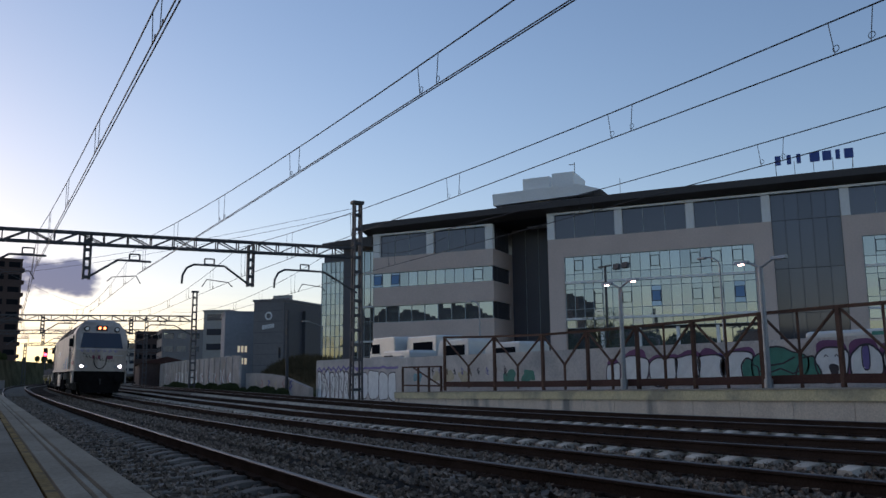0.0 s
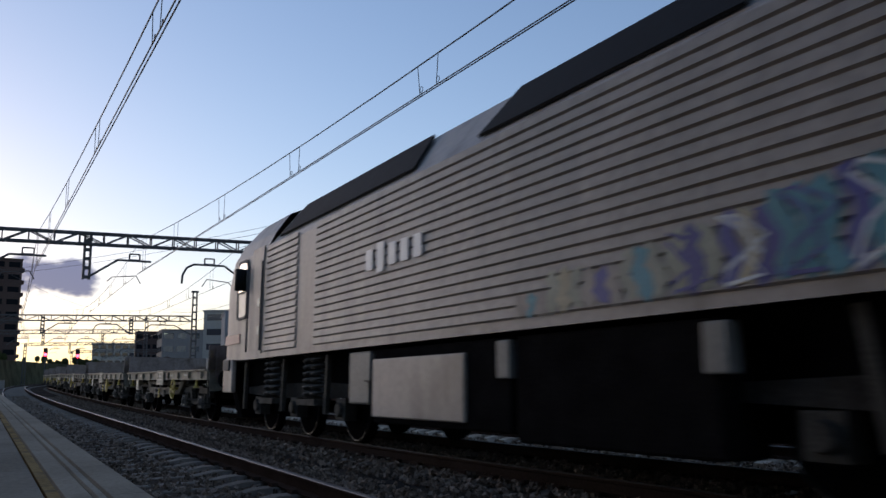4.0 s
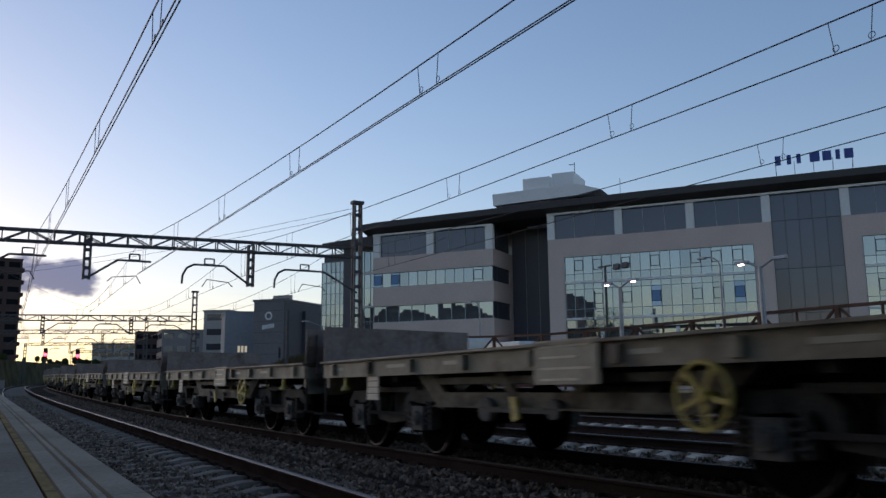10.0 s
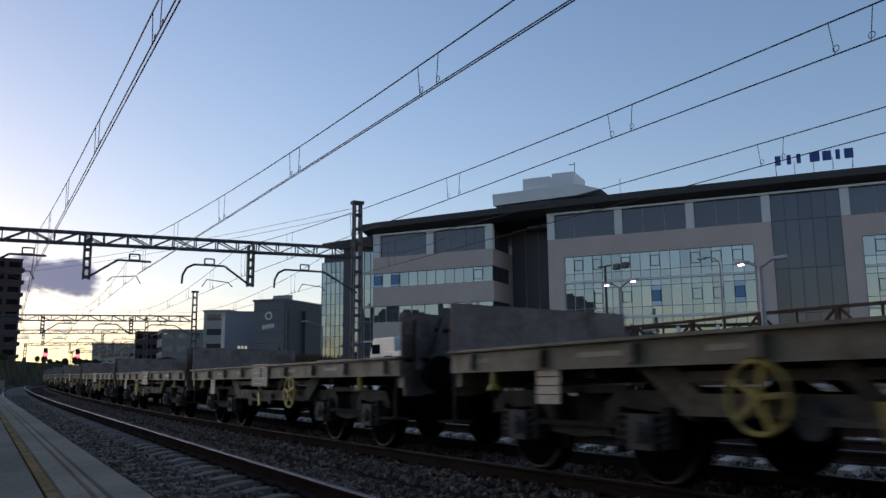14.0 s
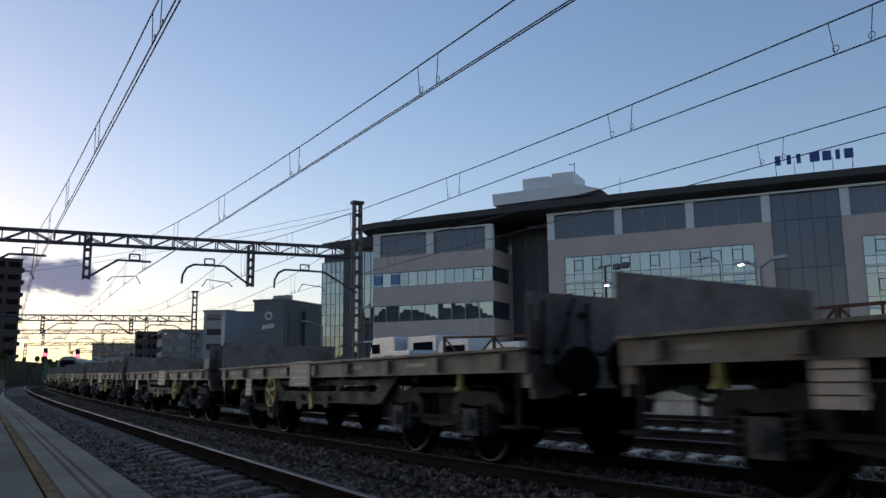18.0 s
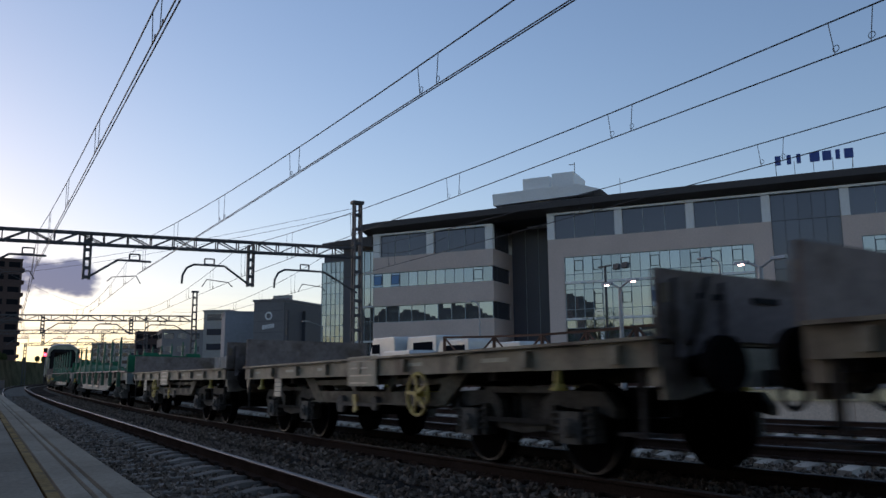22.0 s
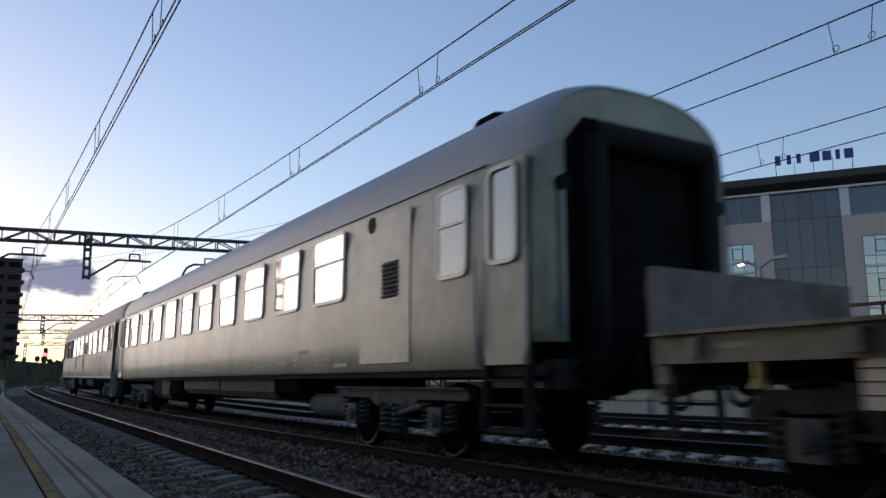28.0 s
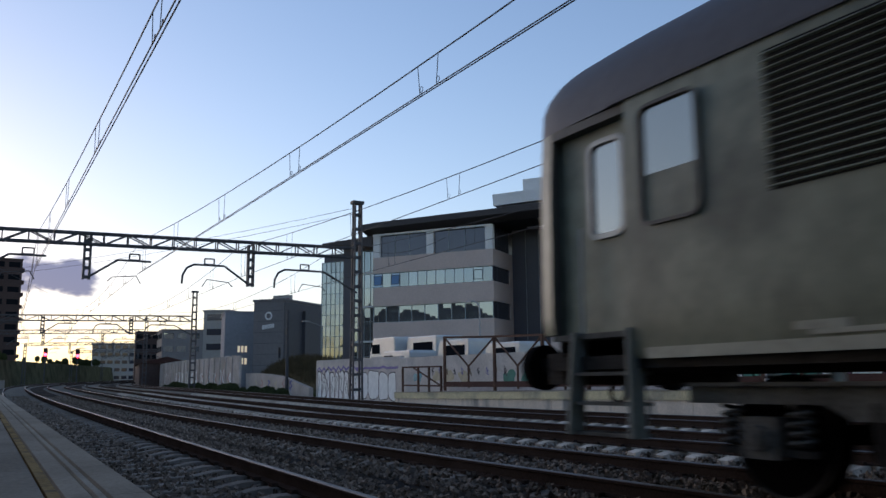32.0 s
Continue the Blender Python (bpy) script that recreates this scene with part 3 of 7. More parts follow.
def make_tracks():
    # tracks 3 and 4 take a paler sleeper colour than tracks 1 and 2
    darker, cl = sleeper_mesh(), clip_mesh()
    paler = sleeper_mesh("sleeper_pale")
    for i, (d, z) in enumerate(TRACKS):
        sl = darker if i < 2 else paler
        root = thing("railway_track", "broad-gauge track with rusty rails on concrete sleepers", "railway track", "parallel tracks", kind="structure")
        for side in (-1, 1):
            bm = B()
            mats = [0] * 14
            mats[7] = 1
            mats[6] = mats[8] = 1
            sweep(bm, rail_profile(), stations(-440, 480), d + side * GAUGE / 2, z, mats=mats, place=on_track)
            part("rail", bm, [M["rail_side"], M["rail_top"]], root, "rusty rail with a polished running surface")
        near, far = (-4.0, 66.0) if i < 3 else (6.0, 60.0), (66.0, 190.0)
        s = -12.0
        bm = B()
        while s < 230:
            p, h = on_track(s, d, z)
            m = Matrix.Translation(p) @ Matrix.Rotation(-h, 4, "Z")
            if near[0] <= s <= near[1]:
                o = more("sleeper", sl, root, m)
                more("rail_clip", cl, root, m)
            else:
                tmp = B()
                tmp.from_mesh(sl)
                tmp.transform(m)
                me = bpy.data.meshes.new("tmp")
                tmp.to_mesh(me)
                tmp.free()
                bm.from_mesh(me)
                bpy.data.meshes.remove(me)
            s += 0.6
        tagged(part("far_sleepers", bm, M["sleeper"], root), kind="stuff")


def make_stones():
    """Loose ballast in one mesh: small broken stones."""
    rnd = random.Random(5)
    base = [(-1, -1, -0.6), (1, -0.8, -0.7), (0.8, 1, -0.6), (-0.9, 0.8, -0.7), (-0.5, -0.6, 0.7), (0.6, -0.4, 0.6), (0.2, 0.7, 0.8)]
    faces = [(0, 3, 2, 1), (0, 1, 5, 4), (1, 2, 6, 5), (2, 3, 6), (3, 0, 4, 6), (4, 5, 6)]
    verts, polys = [], []
    centres = [d for d, _ in TRACKS]
    for k in range(84000):
        s = 1.5 + 58 * rnd.random() ** 1.7 if k > 14000 else rnd.uniform(-12.0, 1.5)
        u = rnd.uniform(0.55, 12.4)
        gap = min(abs(u - c) for c in centres)
        z = -0.25
        if gap < 1.3:
            z = -0.215
        elif gap > 1.75:
            z = -0.31
        r = rnd.uniform(0.014, 0.036)
        if u > 8.3:
            z -= 0.06
        p, h = on_track(s, u, z + rnd.uniform(-0.012, 0.018))
        e = Euler((rnd.uniform(0, 6), rnd.uniform(0, 6), rnd.uniform(0, 6))).to_matrix()
        o = len(verts)
        for b in base:
            verts.append(p + e @ Vector((b[0] * r * rnd.uniform(0.7, 1.2), b[1] * r, b[2] * r)))
        polys += [tuple(o + i for i in f) for f in faces]
    me = bpy.data.meshes.new("loose_ballast")
    me.from_pydata(verts, [], polys)
    me.materials.append(M["stone"])
    tagged(new("loose_ballast", me), "broken grey ballast stones lying between the tracks", "ballast stones", kind="stuff")


PLAT_Z, PLAT_EDGE = 0.76, 0.328


def make_near_platform():
    root = thing("platform_near", "paved station platform with a worn yellow safety line", "platform", kind="structure")
    st = stations(-60, 110)
    bm = B()
    sweep(bm, [(-9, -0.7), (PLAT_EDGE - 0.06, -0.7), (PLAT_EDGE - 0.06, PLAT_Z - 0.06), (-9, PLAT_Z - 0.06)], st)
    part("platform_core", bm, M["hose"], root)
    rows = ((0.251, PLAT_EDGE, "coping", "coping_stone"), (0.226, 0.248, "edge_strip", "tactile_strip"), (0.168, 0.223, "coping", "coping_stone"), (-0.3, 0.138, "platform", "paving_slab"), (-0.75, -0.304, "platform", "paving_slab"), (-1.3, -0.754, "platform", "paving_slab"))
    for a, b, mt, nm in rows:
        s = -1.2
        while s < 30:
            ln = 0.598
            bm = B()
            sweep(bm, [(a, PLAT_Z - 0.06), (b, PLAT_Z - 0.06), (b, PLAT_Z - 0.006), (b - 0.004, PLAT_Z), (a + 0.004, PLAT_Z), (a, PLAT_Z - 0.006)], [s, s + ln])
            part(nm, bm, M[mt], root)
            s += 0.602
    bm = B()
    sweep(bm, [(-9, PLAT_Z - 0.05), (PLAT_EDGE, PLAT_Z - 0.05), (PLAT_EDGE, PLAT_Z), (-9, PLAT_Z)], stations(30.1, 110))
    part("far_paving", bm, M["platform"], root)
    for lo, hi, s0, s1 in ((-9.0, -1.304, -60.0, 30.05), (-1.3, PLAT_EDGE, -60.0, -1.204)):
        bm = B()
        sweep(bm, [(lo, PLAT_Z - 0.05), (hi, PLAT_Z - 0.05), (hi, PLAT_Z - 0.001), (lo, PLAT_Z - 0.001)], stations(s0, s1))
        part("plain_paving", bm, M["platform"], root)
    bm = B()
    sweep(bm, [(0.141, PLAT_Z - 0.05), (0.165, PLAT_Z - 0.05), (0.165, PLAT_Z - 0.001), (0.141, PLAT_Z - 0.001)], stations(-1.2, 30))
    part("safety_line", bm, M["yellow_line"], root, "worn yellow safety line")


FP_EDGE = 16.35


def far_top(y):
    """Height of the far platform's surface, tilted to fit the camera's view."""
    return 0.395 - 0.0185 * (min(max(y, -12.0), 33.0) - 21.0)


def make_far_platform():
    root = thing("platform_far", "low concrete platform with a cream edge strip", "platform", kind="structure")
    y0, y1 = -40.0, 32.3
    ys = [y0, -12.0, 0.0, 12.0, 24.0, y1]

    def run(name, x0, x1, lo, hi, mat, label="", span=ys):
        bm = B()
        rows = [[bm.verts.new((x, y, far_top(y) + z)) for x, z in ((x0, lo), (x1, lo), (x1, hi), (x0, hi))] for y in span]
        for a, b in zip(rows, rows[1:]):
            for i in range(4):
                bm.faces.new((a[i], a[(i + 1) % 4], b[(i + 1) % 4], b[i]))
        bm.faces.new(rows[0])
        bm.faces.new(rows[-1][::-1])
        return part(name, bm, M[mat], root, label)

    run("platform_core", FP_EDGE, FP_EDGE + 3.3, -1.2, -0.06, "concrete")
    y = -6.0
    while y < 32:
        run("wall_panel", FP_EDGE - 0.06, FP_EDGE, -1.0, -0.262, "concrete", span=[y, min(y + 1.485, y1)])
        y += 1.5
    run("edge_strip", FP_EDGE - 0.11, FP_EDGE + 0.35, -0.26, -0.012, "cream", "cream-painted edge strip")
    run("coping_lip", FP_EDGE - 0.13, FP_EDGE + 0.36, -0.01, 0.012, "coping", "thin grey coping")
    run("paving", FP_EDGE + 0.36, FP_EDGE + 3.3, -0.06, 0.0, "platform")


# ---------------------------------------------------------------- overhead line
WIRE_Z = 5.5
WIRES = ((1.76, 1.74), (5.95, 5.82), (10.4, 10.2), (14.8, 14.7))


def make_wires():
    for (a, b), (d, z) in zip(WIRES, TRACKS):
        root = thing("overhead_line", "thin black contact wires hung from a catenary cable", "overhead line", "overhead lines")
        first = 4.4 if d < 8 else 4.75
        spans = [(-19.0, 37.0), (37.0, 77.0), (77.0, 120.0)]
        for s0, s1 in spans:
            if s0 < 0:
                p0, p1 = Vector((b + (a - b) * (37 - s0) / 30, s0, WIRE_Z)), Vector((b, 36.9, WIRE_Z))
            else:
                p0, p1 = line(s0, b if s0 < 40 else d, WIRE_Z)[0], line(s1, d, WIRE_Z)[0]
            bm = B()
            tube(bm, p0, p1, 0.011, n=6)
            if s0 < 0 and d < 8:
                tube(bm, p0 + Vector((0.05, 0, 0)), p1 + Vector((0.05, 0, 0)), 0.011, n=6)
            part("contact_wire", bm, M["wire"], root)
            bm = B()
            n = 16
            pts = []
            for i in range(n + 1):
                f = i / n
                sag = 4 * (f - 0.5) ** 2
                pts.append(p0.lerp(p1, f) + Vector((0, 0, 0.50 + 0.95 * sag)))
            rows = [[bm.verts.new(q + Vector((0.012 * math.cos(k * 1.0472), 0, 0.012 * math.sin(k * 1.0472)))) for k in range(6)] for q in pts]
            for q, r in zip(rows, rows[1:]):
                for k in range(6):
                    bm.faces.new((q[k], q[(k + 1) % 6], r[(k + 1) % 6], r[k]))
            part("catenary_cable", bm, M["wire"], root)
            length = (p1 - p0).length
            for i in range(-1, 12):
                f = (first + 19.0 + 6.2 * (i - 3) + (1.5 if i == 3 and 8 < d < 12 else 0.0)) / length
                if not 0.02 < f < 0.98:
                    continue
                q = p0.lerp(p1, f)
                top = 0.50 + 0.95 * 4 * (f - 0.5) ** 2
                for dy in (-0.27, 0.27):
                    bm = B()
                    tube(bm, q + Vector((0, dy, 0)), q + Vector((0, dy * 1.25, top)), 0.007, n=5)
                    ring(bm, q + Vector((0.03, dy, 0.1)), (1, 0, 0), 0.05, 0.006, 10, 4)
                    part("dropper", bm, M["wire"], root)


def truss(bm, a, b, h, w, n):
    a, b = Vector(a), Vector(b)
    up = Vector((0, 0, h))
    side = (b - a).normalized().cross(Vector((0, 0, 1))) * w / 2
    for sd in (side, -side):
        beam(bm, a + sd, b + sd, 0.09)
        beam(bm, a + sd + up, b + sd + up, 0.09)
        for i in range(n):
            p, q = a.lerp(b, i / n) + sd, a.lerp(b, (i + 1) / n) + sd
            if i % 2:
                beam(bm, p + up, q, 0.05)
            else:
                beam(bm, p, q + up, 0.05)
            beam(bm, p, p + up, 0.05)
    for i in range(n + 1):
        p = a.lerp(b, i / n)
        beam(bm, p + side, p - side, 0.05)
        beam(bm, p + side + up, p - side + up, 0.05)


def lattice_mast(bm, x, y, z0, z1, w0, w1, n):
    for i in range(2):
        for j in range(2):
            a = Vector((x + (i - 0.5) * w0, y + (j - 0.5) * w0 * 0.7, z0))
            b = Vector((x + (i - 0.5) * w1, y + (j - 0.5) * w1 * 0.7, z1))
            beam(bm, a, b, 0.09, up=(0, 1, 0))
    for k in range(n):
        f = k / n
        w = w0 + (w1 - w0) * f
        z = z0 + (z1 - z0) * f
        for j in (-0.5, 0.5):
            box(bm, x, y + j * w * 0.7, z + 0.1, w, 0.03, 0.13)
            box(bm, x + j * w, y, z + 0.1, 0.03, w * 0.7, 0.13)


def cantilever(root, x, y, z, drop, mast_x):
    """A registration arm on a hanging post: raked tube, insulator and steady arm."""
    sgn = 1 if mast_x > x else -1
    k = 1.45 if mast_x > 14 else 1.0
    bm = B()
    q = [(mast_x, z - 0.25 * k), (mast_x - sgn * 1.25 * k, z + 0.62), (mast_x - sgn * 2.65 * k, z + 0.62)]
    if drop:
        q += [(mast_x - sgn * (2.65 * k + 0.32), z + 0.45), (mast_x - sgn * (2.65 * k + 0.5), z + 0.1), (mast_x - sgn * (2.65 * k + 0.52), z - 0.3)]
    for a, b in zip(q, q[1:]):
        tube(bm, (a[0], y, a[1]), (b[0], y, b[1]), 0.05, n=8)
    x = mast_x - sgn * 1.95 * k
    part("cantilever_tube", bm, M["dark_steel"], root)
    bm = B()
    for q, r in (((-0.22, 0), (0.22, 0)), ((-0.22, 0.26), (0.22, 0.26)), ((-0.22, 0), (-0.22, 0.26)), ((0.22, 0), (0.22, 0.26))):
        beam(bm, (x + q[0], y, z + 0.66 + q[1]), (x + r[0], y, z + 0.66 + r[1]), 0.06)
    part("catenary_clamp", bm, M["dark_steel"], root)
    bm = B()
    tube(bm, (x + sgn * 1.1, y, z - 0.35), (x + sgn * 0.9, y, z - 0.15), 0.025, n=6)
    tube(bm, (x + sgn * 0.9, y, z - 0.15), (x - sgn * 0.1, y, z - 0.05), 0.02, n=6)
    tube(bm, (x - sgn * 0.1, y, z - 0.05), (x - sgn * 0.3, y, z - 0.4), 0.02, n=6)
    part("steady_arm", bm, M["dark_steel"], root)


def make_gantry(s, mast_top, name="overhead_gantry", left=-3.5, low=0.0):
    o, h = line(s)
    root = thing(name, "dark steel lattice gantry spanning four tracks", "gantry", "overhead gantries", at=Matrix.Translation((o.x, o.y, 0)) @ Matrix.Rotation(-h, 4, "Z"))
    bm = B()
    truss(bm, (left, 0, 6.62 - low), (16.2, 0, 6.95 - low), 0.48, 0.4, 20)
    part("lattice_beam", bm, M["dark_steel"], root)
    bm = B()
    lattice_mast(bm, 16.5, 0, -0.6, mast_top, 0.52, 0.34, 14)
    box(bm, 16.5, 0, mast_top, 0.62, 0.4, 0.16)
    part("lattice_mast", bm, M["dark_steel"], root)
    bm = B()
    lattice_mast(bm, left, 0, -0.6, mast_top - 2, 0.52, 0.34, 12)
    part("lattice_mast", bm, M["dark_steel"], root)
    for x in (3.74, 10.95):
        bm = B()
        lattice_mast(bm, x, 0, 5.2 - low * 0.5, 7.2 - low, 0.24, 0.24, 5)
        part("hanging_post", bm, M["dark_steel"], root)
    for x, mx in ((1.74, -0.5), (5.9, 3.74), (9.4, 10.95), (13.2, 16.5)):
        cantilever(root, x, 0, 5.5 - low * 0.5, mx > 5, mx)
    return root




# ---------------------------------------------------------------- office building (its own frame: x along the front, y inwards)
OFF = Matrix.Translation((60.25, 47.58, 0)) @ Matrix.Rotation(math.atan2(-0.823, 0.567), 4, "Z")


def solid(root, name, x0, x1, y0, y1, z0, z1, mat, label="", bevel=0.0):
    bm = B()
    box(bm, (x0 + x1) / 2, (y0 + y1) / 2, (z0 + z1) / 2, x1 - x0, y1 - y0, z1 - z0)
    return part(name, bm, M[mat], root, label, bevel=bevel)


def glazing(root, x0, x1, y, zs, cols, mat, opened=(), frames=(), lit=(), depth=0.12):
    """A window wall: mullions with single panes between them. zs: heights of the transoms."""
    grid = part("mullion_grid", grid_bm(x0, x1, y, zs, cols), M["mullion"], root)
    w = (x1 - x0) / cols
    rnd = random.Random(int(abs(x0 * 10)))
    for i in range(cols):
        for j in range(len(zs) - 1):
            a, b = zs[j] + 0.03, zs[j + 1] - 0.03
            bm = B()
            tilt = Matrix.Translation((x0 + (i + 0.5) * w, y + depth / 2, (a + b) / 2)) @ Euler((rnd.uniform(-0.006, 0.006), 0, rnd.uniform(-0.008, 0.008))).to_matrix().to_4x4()
            if (i, j) in opened:
                tilt = tilt @ Matrix.Translation((0, -0.06, 0)) @ Matrix.Rotation(radians(-4), 4, "X")
            box(bm, 0, 0, 0, w - 0.06, 0.02, b - a, tilt)
            part("pane", bm, M[mat], grid)
            if (i, j) in frames or (i, j) in opened:
                bm = B()
                ch = min(b - a, 1.05)
                for sx in (-1, 1):
                    box(bm, sx * (w / 2 - 0.06), -0.05, 0, 0.05, 0.06, ch, tilt)
                    box(bm, 0, -0.05, sx * (ch / 2 - 0.03), w - 0.07, 0.06, 0.05, tilt)
                part("casement", bm, M["dark_steel"], grid)
                if (i, j) in opened:
                    bm = B()
                    box(bm, 0, -0.045, 0, w - 0.2, 0.02, ch - 0.1, tilt)
                    part("opened_pane", bm, M["blue_glass"], grid)
    return grid


def grid_bm(x0, x1, y, zs, cols):
    bm = B()
    w = (x1 - x0) / cols
    for i in range(cols + 1):
        box(bm, x0 + i * w, y + 0.05, (zs[0] + zs[-1]) / 2, 0.05, 0.12, zs[-1] - zs[0])
    for z in zs:
        box(bm, (x0 + x1) / 2, y + 0.05, z, x1 - x0, 0.11, 0.05)
    return bm


def make_office():
    root = thing("office_building", "four-storey stone-clad office block with mirrored glazing", "office building", at=OFF)
    # right-hand block: piers and bands round real openings
    X0, X1 = -19.2, 27.0
    solid(root, "stone_wall", X0, -17.55, 0, 0.5, -0.7, 14.35, "panel")
    solid(root, "stone_wall", 0.35, 1.95, 0, 0.5, -0.7, 14.35, "panel")
    solid(root, "stone_wall", 7.65, 9.1, 0, 0.5, -0.7, 14.35, "panel")
    solid(root, "stone_wall", 22.0, X1, 0, 0.5, -0.7, 14.35, "panel")
    for a, b in ((-17.55, 0.35), (9.1, 22.0)):
        solid(root, "stone_band", a, b, 0, 0.5, 12.45, 14.35, "panel")
        solid(root, "plinth", a, b, 0.1, 0.5, -0.7, 2.2, "dark_facade")
    for k in range(5):
        a, b = -17.55 + k * 3.58, -17.55 + (k + 1) * 3.58
        solid(root, "shop_window", a + 0.1, b - 0.1, 0.3, 0.36, 2.2, 5.0, "mirror_glass")
        solid(root, "column", b - 0.14, b + 0.14, 0.0, 0.5, -0.7, 5.2, "white_panel")
    solid(root, "shop_window", 9.1, 22.0, 0.3, 0.36, 2.2, 5.4, "mirror_glass")
    zs = (5.3, 6.2, 7.16, 9.15, 9.83, 10.68, 12.42)
    glazing(root, -17.5, 0.3, 0.1, zs, 19, "mirror_glass", opened=((9, 2), (17, 2)), frames=((1, 5), (3, 5), (6, 5), (9, 5), (13, 5), (15, 5), (17, 5), (3, 2), (6, 2), (13, 2), (15, 2)))
    glazing(root, 9.15, 21.95, 0.1, zs, 14, "mirror_glass", frames=((1, 5), (4, 5), (7, 5), (1, 2), (4, 2)), opened=((8, 2),))
    for a, b in ((-17.5, 0.3), (9.15, 21.95)):
        for z in (6.2, 9.83):
            solid(root, "floor_strip", a, b, -0.1, 0.1, z - 0.11, z + 0.11, "white_panel", "white floor strip")
    grid = part("mullion_grid", grid_bm(1.98, 7.62, 0.25, (2.0, 6.0, 10.0, 14.4, 16.8), 5), M["dark_facade"], root)
    for i in range(5):
        for a, b in ((2.0, 6.0), (6.0, 10.0), (10.0, 14.4), (14.4, 16.8)):
            w = 5.64 / 5
            bm = B()
            box(bm, 1.98 + (i + 0.5) * w, 0.3, (a + b) / 2, w - 0.05, 0.02, b - a - 0.05)
            part("pane", bm, M["dark_panel"], grid)
    # top storey: white piers and dark panes
    piers = [-19.2, -12.3, -5.5, 1.2, 7.65, 14.5, 21.4]
    for p in piers:
        solid(root, "pier", p, p + 0.75, -0.05, 0.5, 14.35, 16.85, "white_panel", "white pier")
    for a, b in zip(piers, piers[1:] + [27.0]):
        if a == 1.2:
            continue
        solid(root, "top_window", a + 0.75, b, 0.25, 0.3, 14.35, 16.85, "dark_panel")
        bm = B()
        for f in (0.33, 0.67):
            box(bm, a + 0.75 + (b - a - 0.75) * f, 0.22, 15.6, 0.05, 0.06, 2.5)
        part("window_bar", bm, M["mullion"], root)
    solid(root, "cornice", X0, X1, -0.15, 0.5, 16.85, 17.05, "white_panel", "white cornice strip")
    solid(root, "rear_block", X0, X1, 0.6, 18, -0.7, 17.0, "dark_facade")
    # left-hand block
    LX0, LX1 = -39.7, -25.2
    for a, b in ((-0.7, 6.65), (8.45, 10.55), (12.15, 13.95)):
        solid(root, "stone_band", LX0, LX1, -0.05, 0.5, a, b, "panel")
        solid(root, "stone_band", LX1 - 0.5, LX1, 0.5, 5.8, a, b, "panel")
    glazing(root, LX0, LX1 - 0.15, 0.12, (10.57, 12.13), 13, "mirror_glass", opened=((0, 0), (2, 0)), frames=((11, 0),))
    glazing(root, LX0, LX1 - 0.15, 0.12, (6.67, 8.43), 9, "mirror_glass")
    for a, b in ((10.55, 12.15), (6.65, 8.45)):
        solid(root, "side_window", LX1 - 0.2, LX1 - 0.12, 0.15, 5.0, a, b, "window")
        solid(root, "side_pier", LX1 - 0.5, LX1, 5.0, 5.8, a, b, "panel")
    for k in range(7):
        bm = B()
        box(bm, -37.0 + k * 1.75, 1.4, 11.75, 0.7, 0.3, 0.06)
        part("ceiling_lamp", bm, M["office_glow"], root, "lit office lamp")
    for p in (-39.7, -33.0, -26.05):
        solid(root, "pier", p, p + 0.85, -0.05, 0.5, 13.95, 16.4, "white_panel", "white pier")
    solid(root, "top_window", -38.85, -33.0, 0.25, 0.3, 13.95, 16.4, "dark_panel")
    solid(root, "top_window", -32.15, -26.05, 0.25, 0.3, 13.95, 16.4, "dark_panel")
    bm = B()
    for x in (-37.0, -35.2, -30.4, -28.5):
        box(bm, x, 0.22, 15.2, 0.05, 0.06, 2.4)
    part("window_bar", bm, M["mullion"], root)
    solid(root, "side_window", LX1 - 0.2, LX1 - 0.12, 0.5, 5.0, 13.95, 16.4, "window")
    solid(root, "cornice", LX0, LX1, -0.15, 0.5, 16.4, 16.6, "white_panel", "white cornice strip")
    solid(root, "cornice", -23.0, -19.2, 4.6, 5.8, 16.75, 17.2, "white_panel", "white cornice strip")
    solid(root, "rear_block", LX0 + 0.3, LX1 - 0.55, 2.2, 18, -0.7, 16.6, "dark_facade")
    solid(root, "recessed_wall", LX1, X0 + 0.3, 5.8, 6.2, -0.7, 17.2, "dark_facade", "dark recessed stair wall")
    for k in range(3):
        bm = B()
        box(bm, LX1 + 1.6 + k * 1.5, 5.77, 8.2, 0.04, 0.04, 17.0)
        part("joint_line", bm, M["mullion"], root)
    # glazed left wing, set back
    glazing(root, -48.2, -45.05, 2.4, tuple(0.4 + 1.26 * k for k in range(12)), 5, "mirror_glass")
    solid(root, "dark_pier", -45.05, -44.0, 2.2, 3.0, -0.7, 15.6, "dark_facade")
    glazing(root, -44.0, -39.8, 2.4, (1.0, 3.0, 4.6, 7.0, 8.6, 10.9, 12.5, 15.3), 5, "mirror_glass", frames=((0, 1), (1, 3)))
    for z in (4.7, 8.7, 12.6):
        solid(root, "floor_strip", -44.0, -39.8, 2.25, 2.4, z - 0.1, z + 0.1, "white_panel")
    solid(root, "rear_block", -48.2, -39.8, 2.9, 16, -0.7, 15.3, "dark_facade")
    bm = B()
    prism(bm, [(-46.4, 15.95), (-39.75, 15.3), (-39.75, 16.45), (-46.4, 16.1)], -0.3, 6.0, "y")
    part("wing_roof", bm, M["fascia"], root, "thin dark wing roof")
    # roof edge: a raked dark fascia that overhangs
    bm = B()
    rows = []
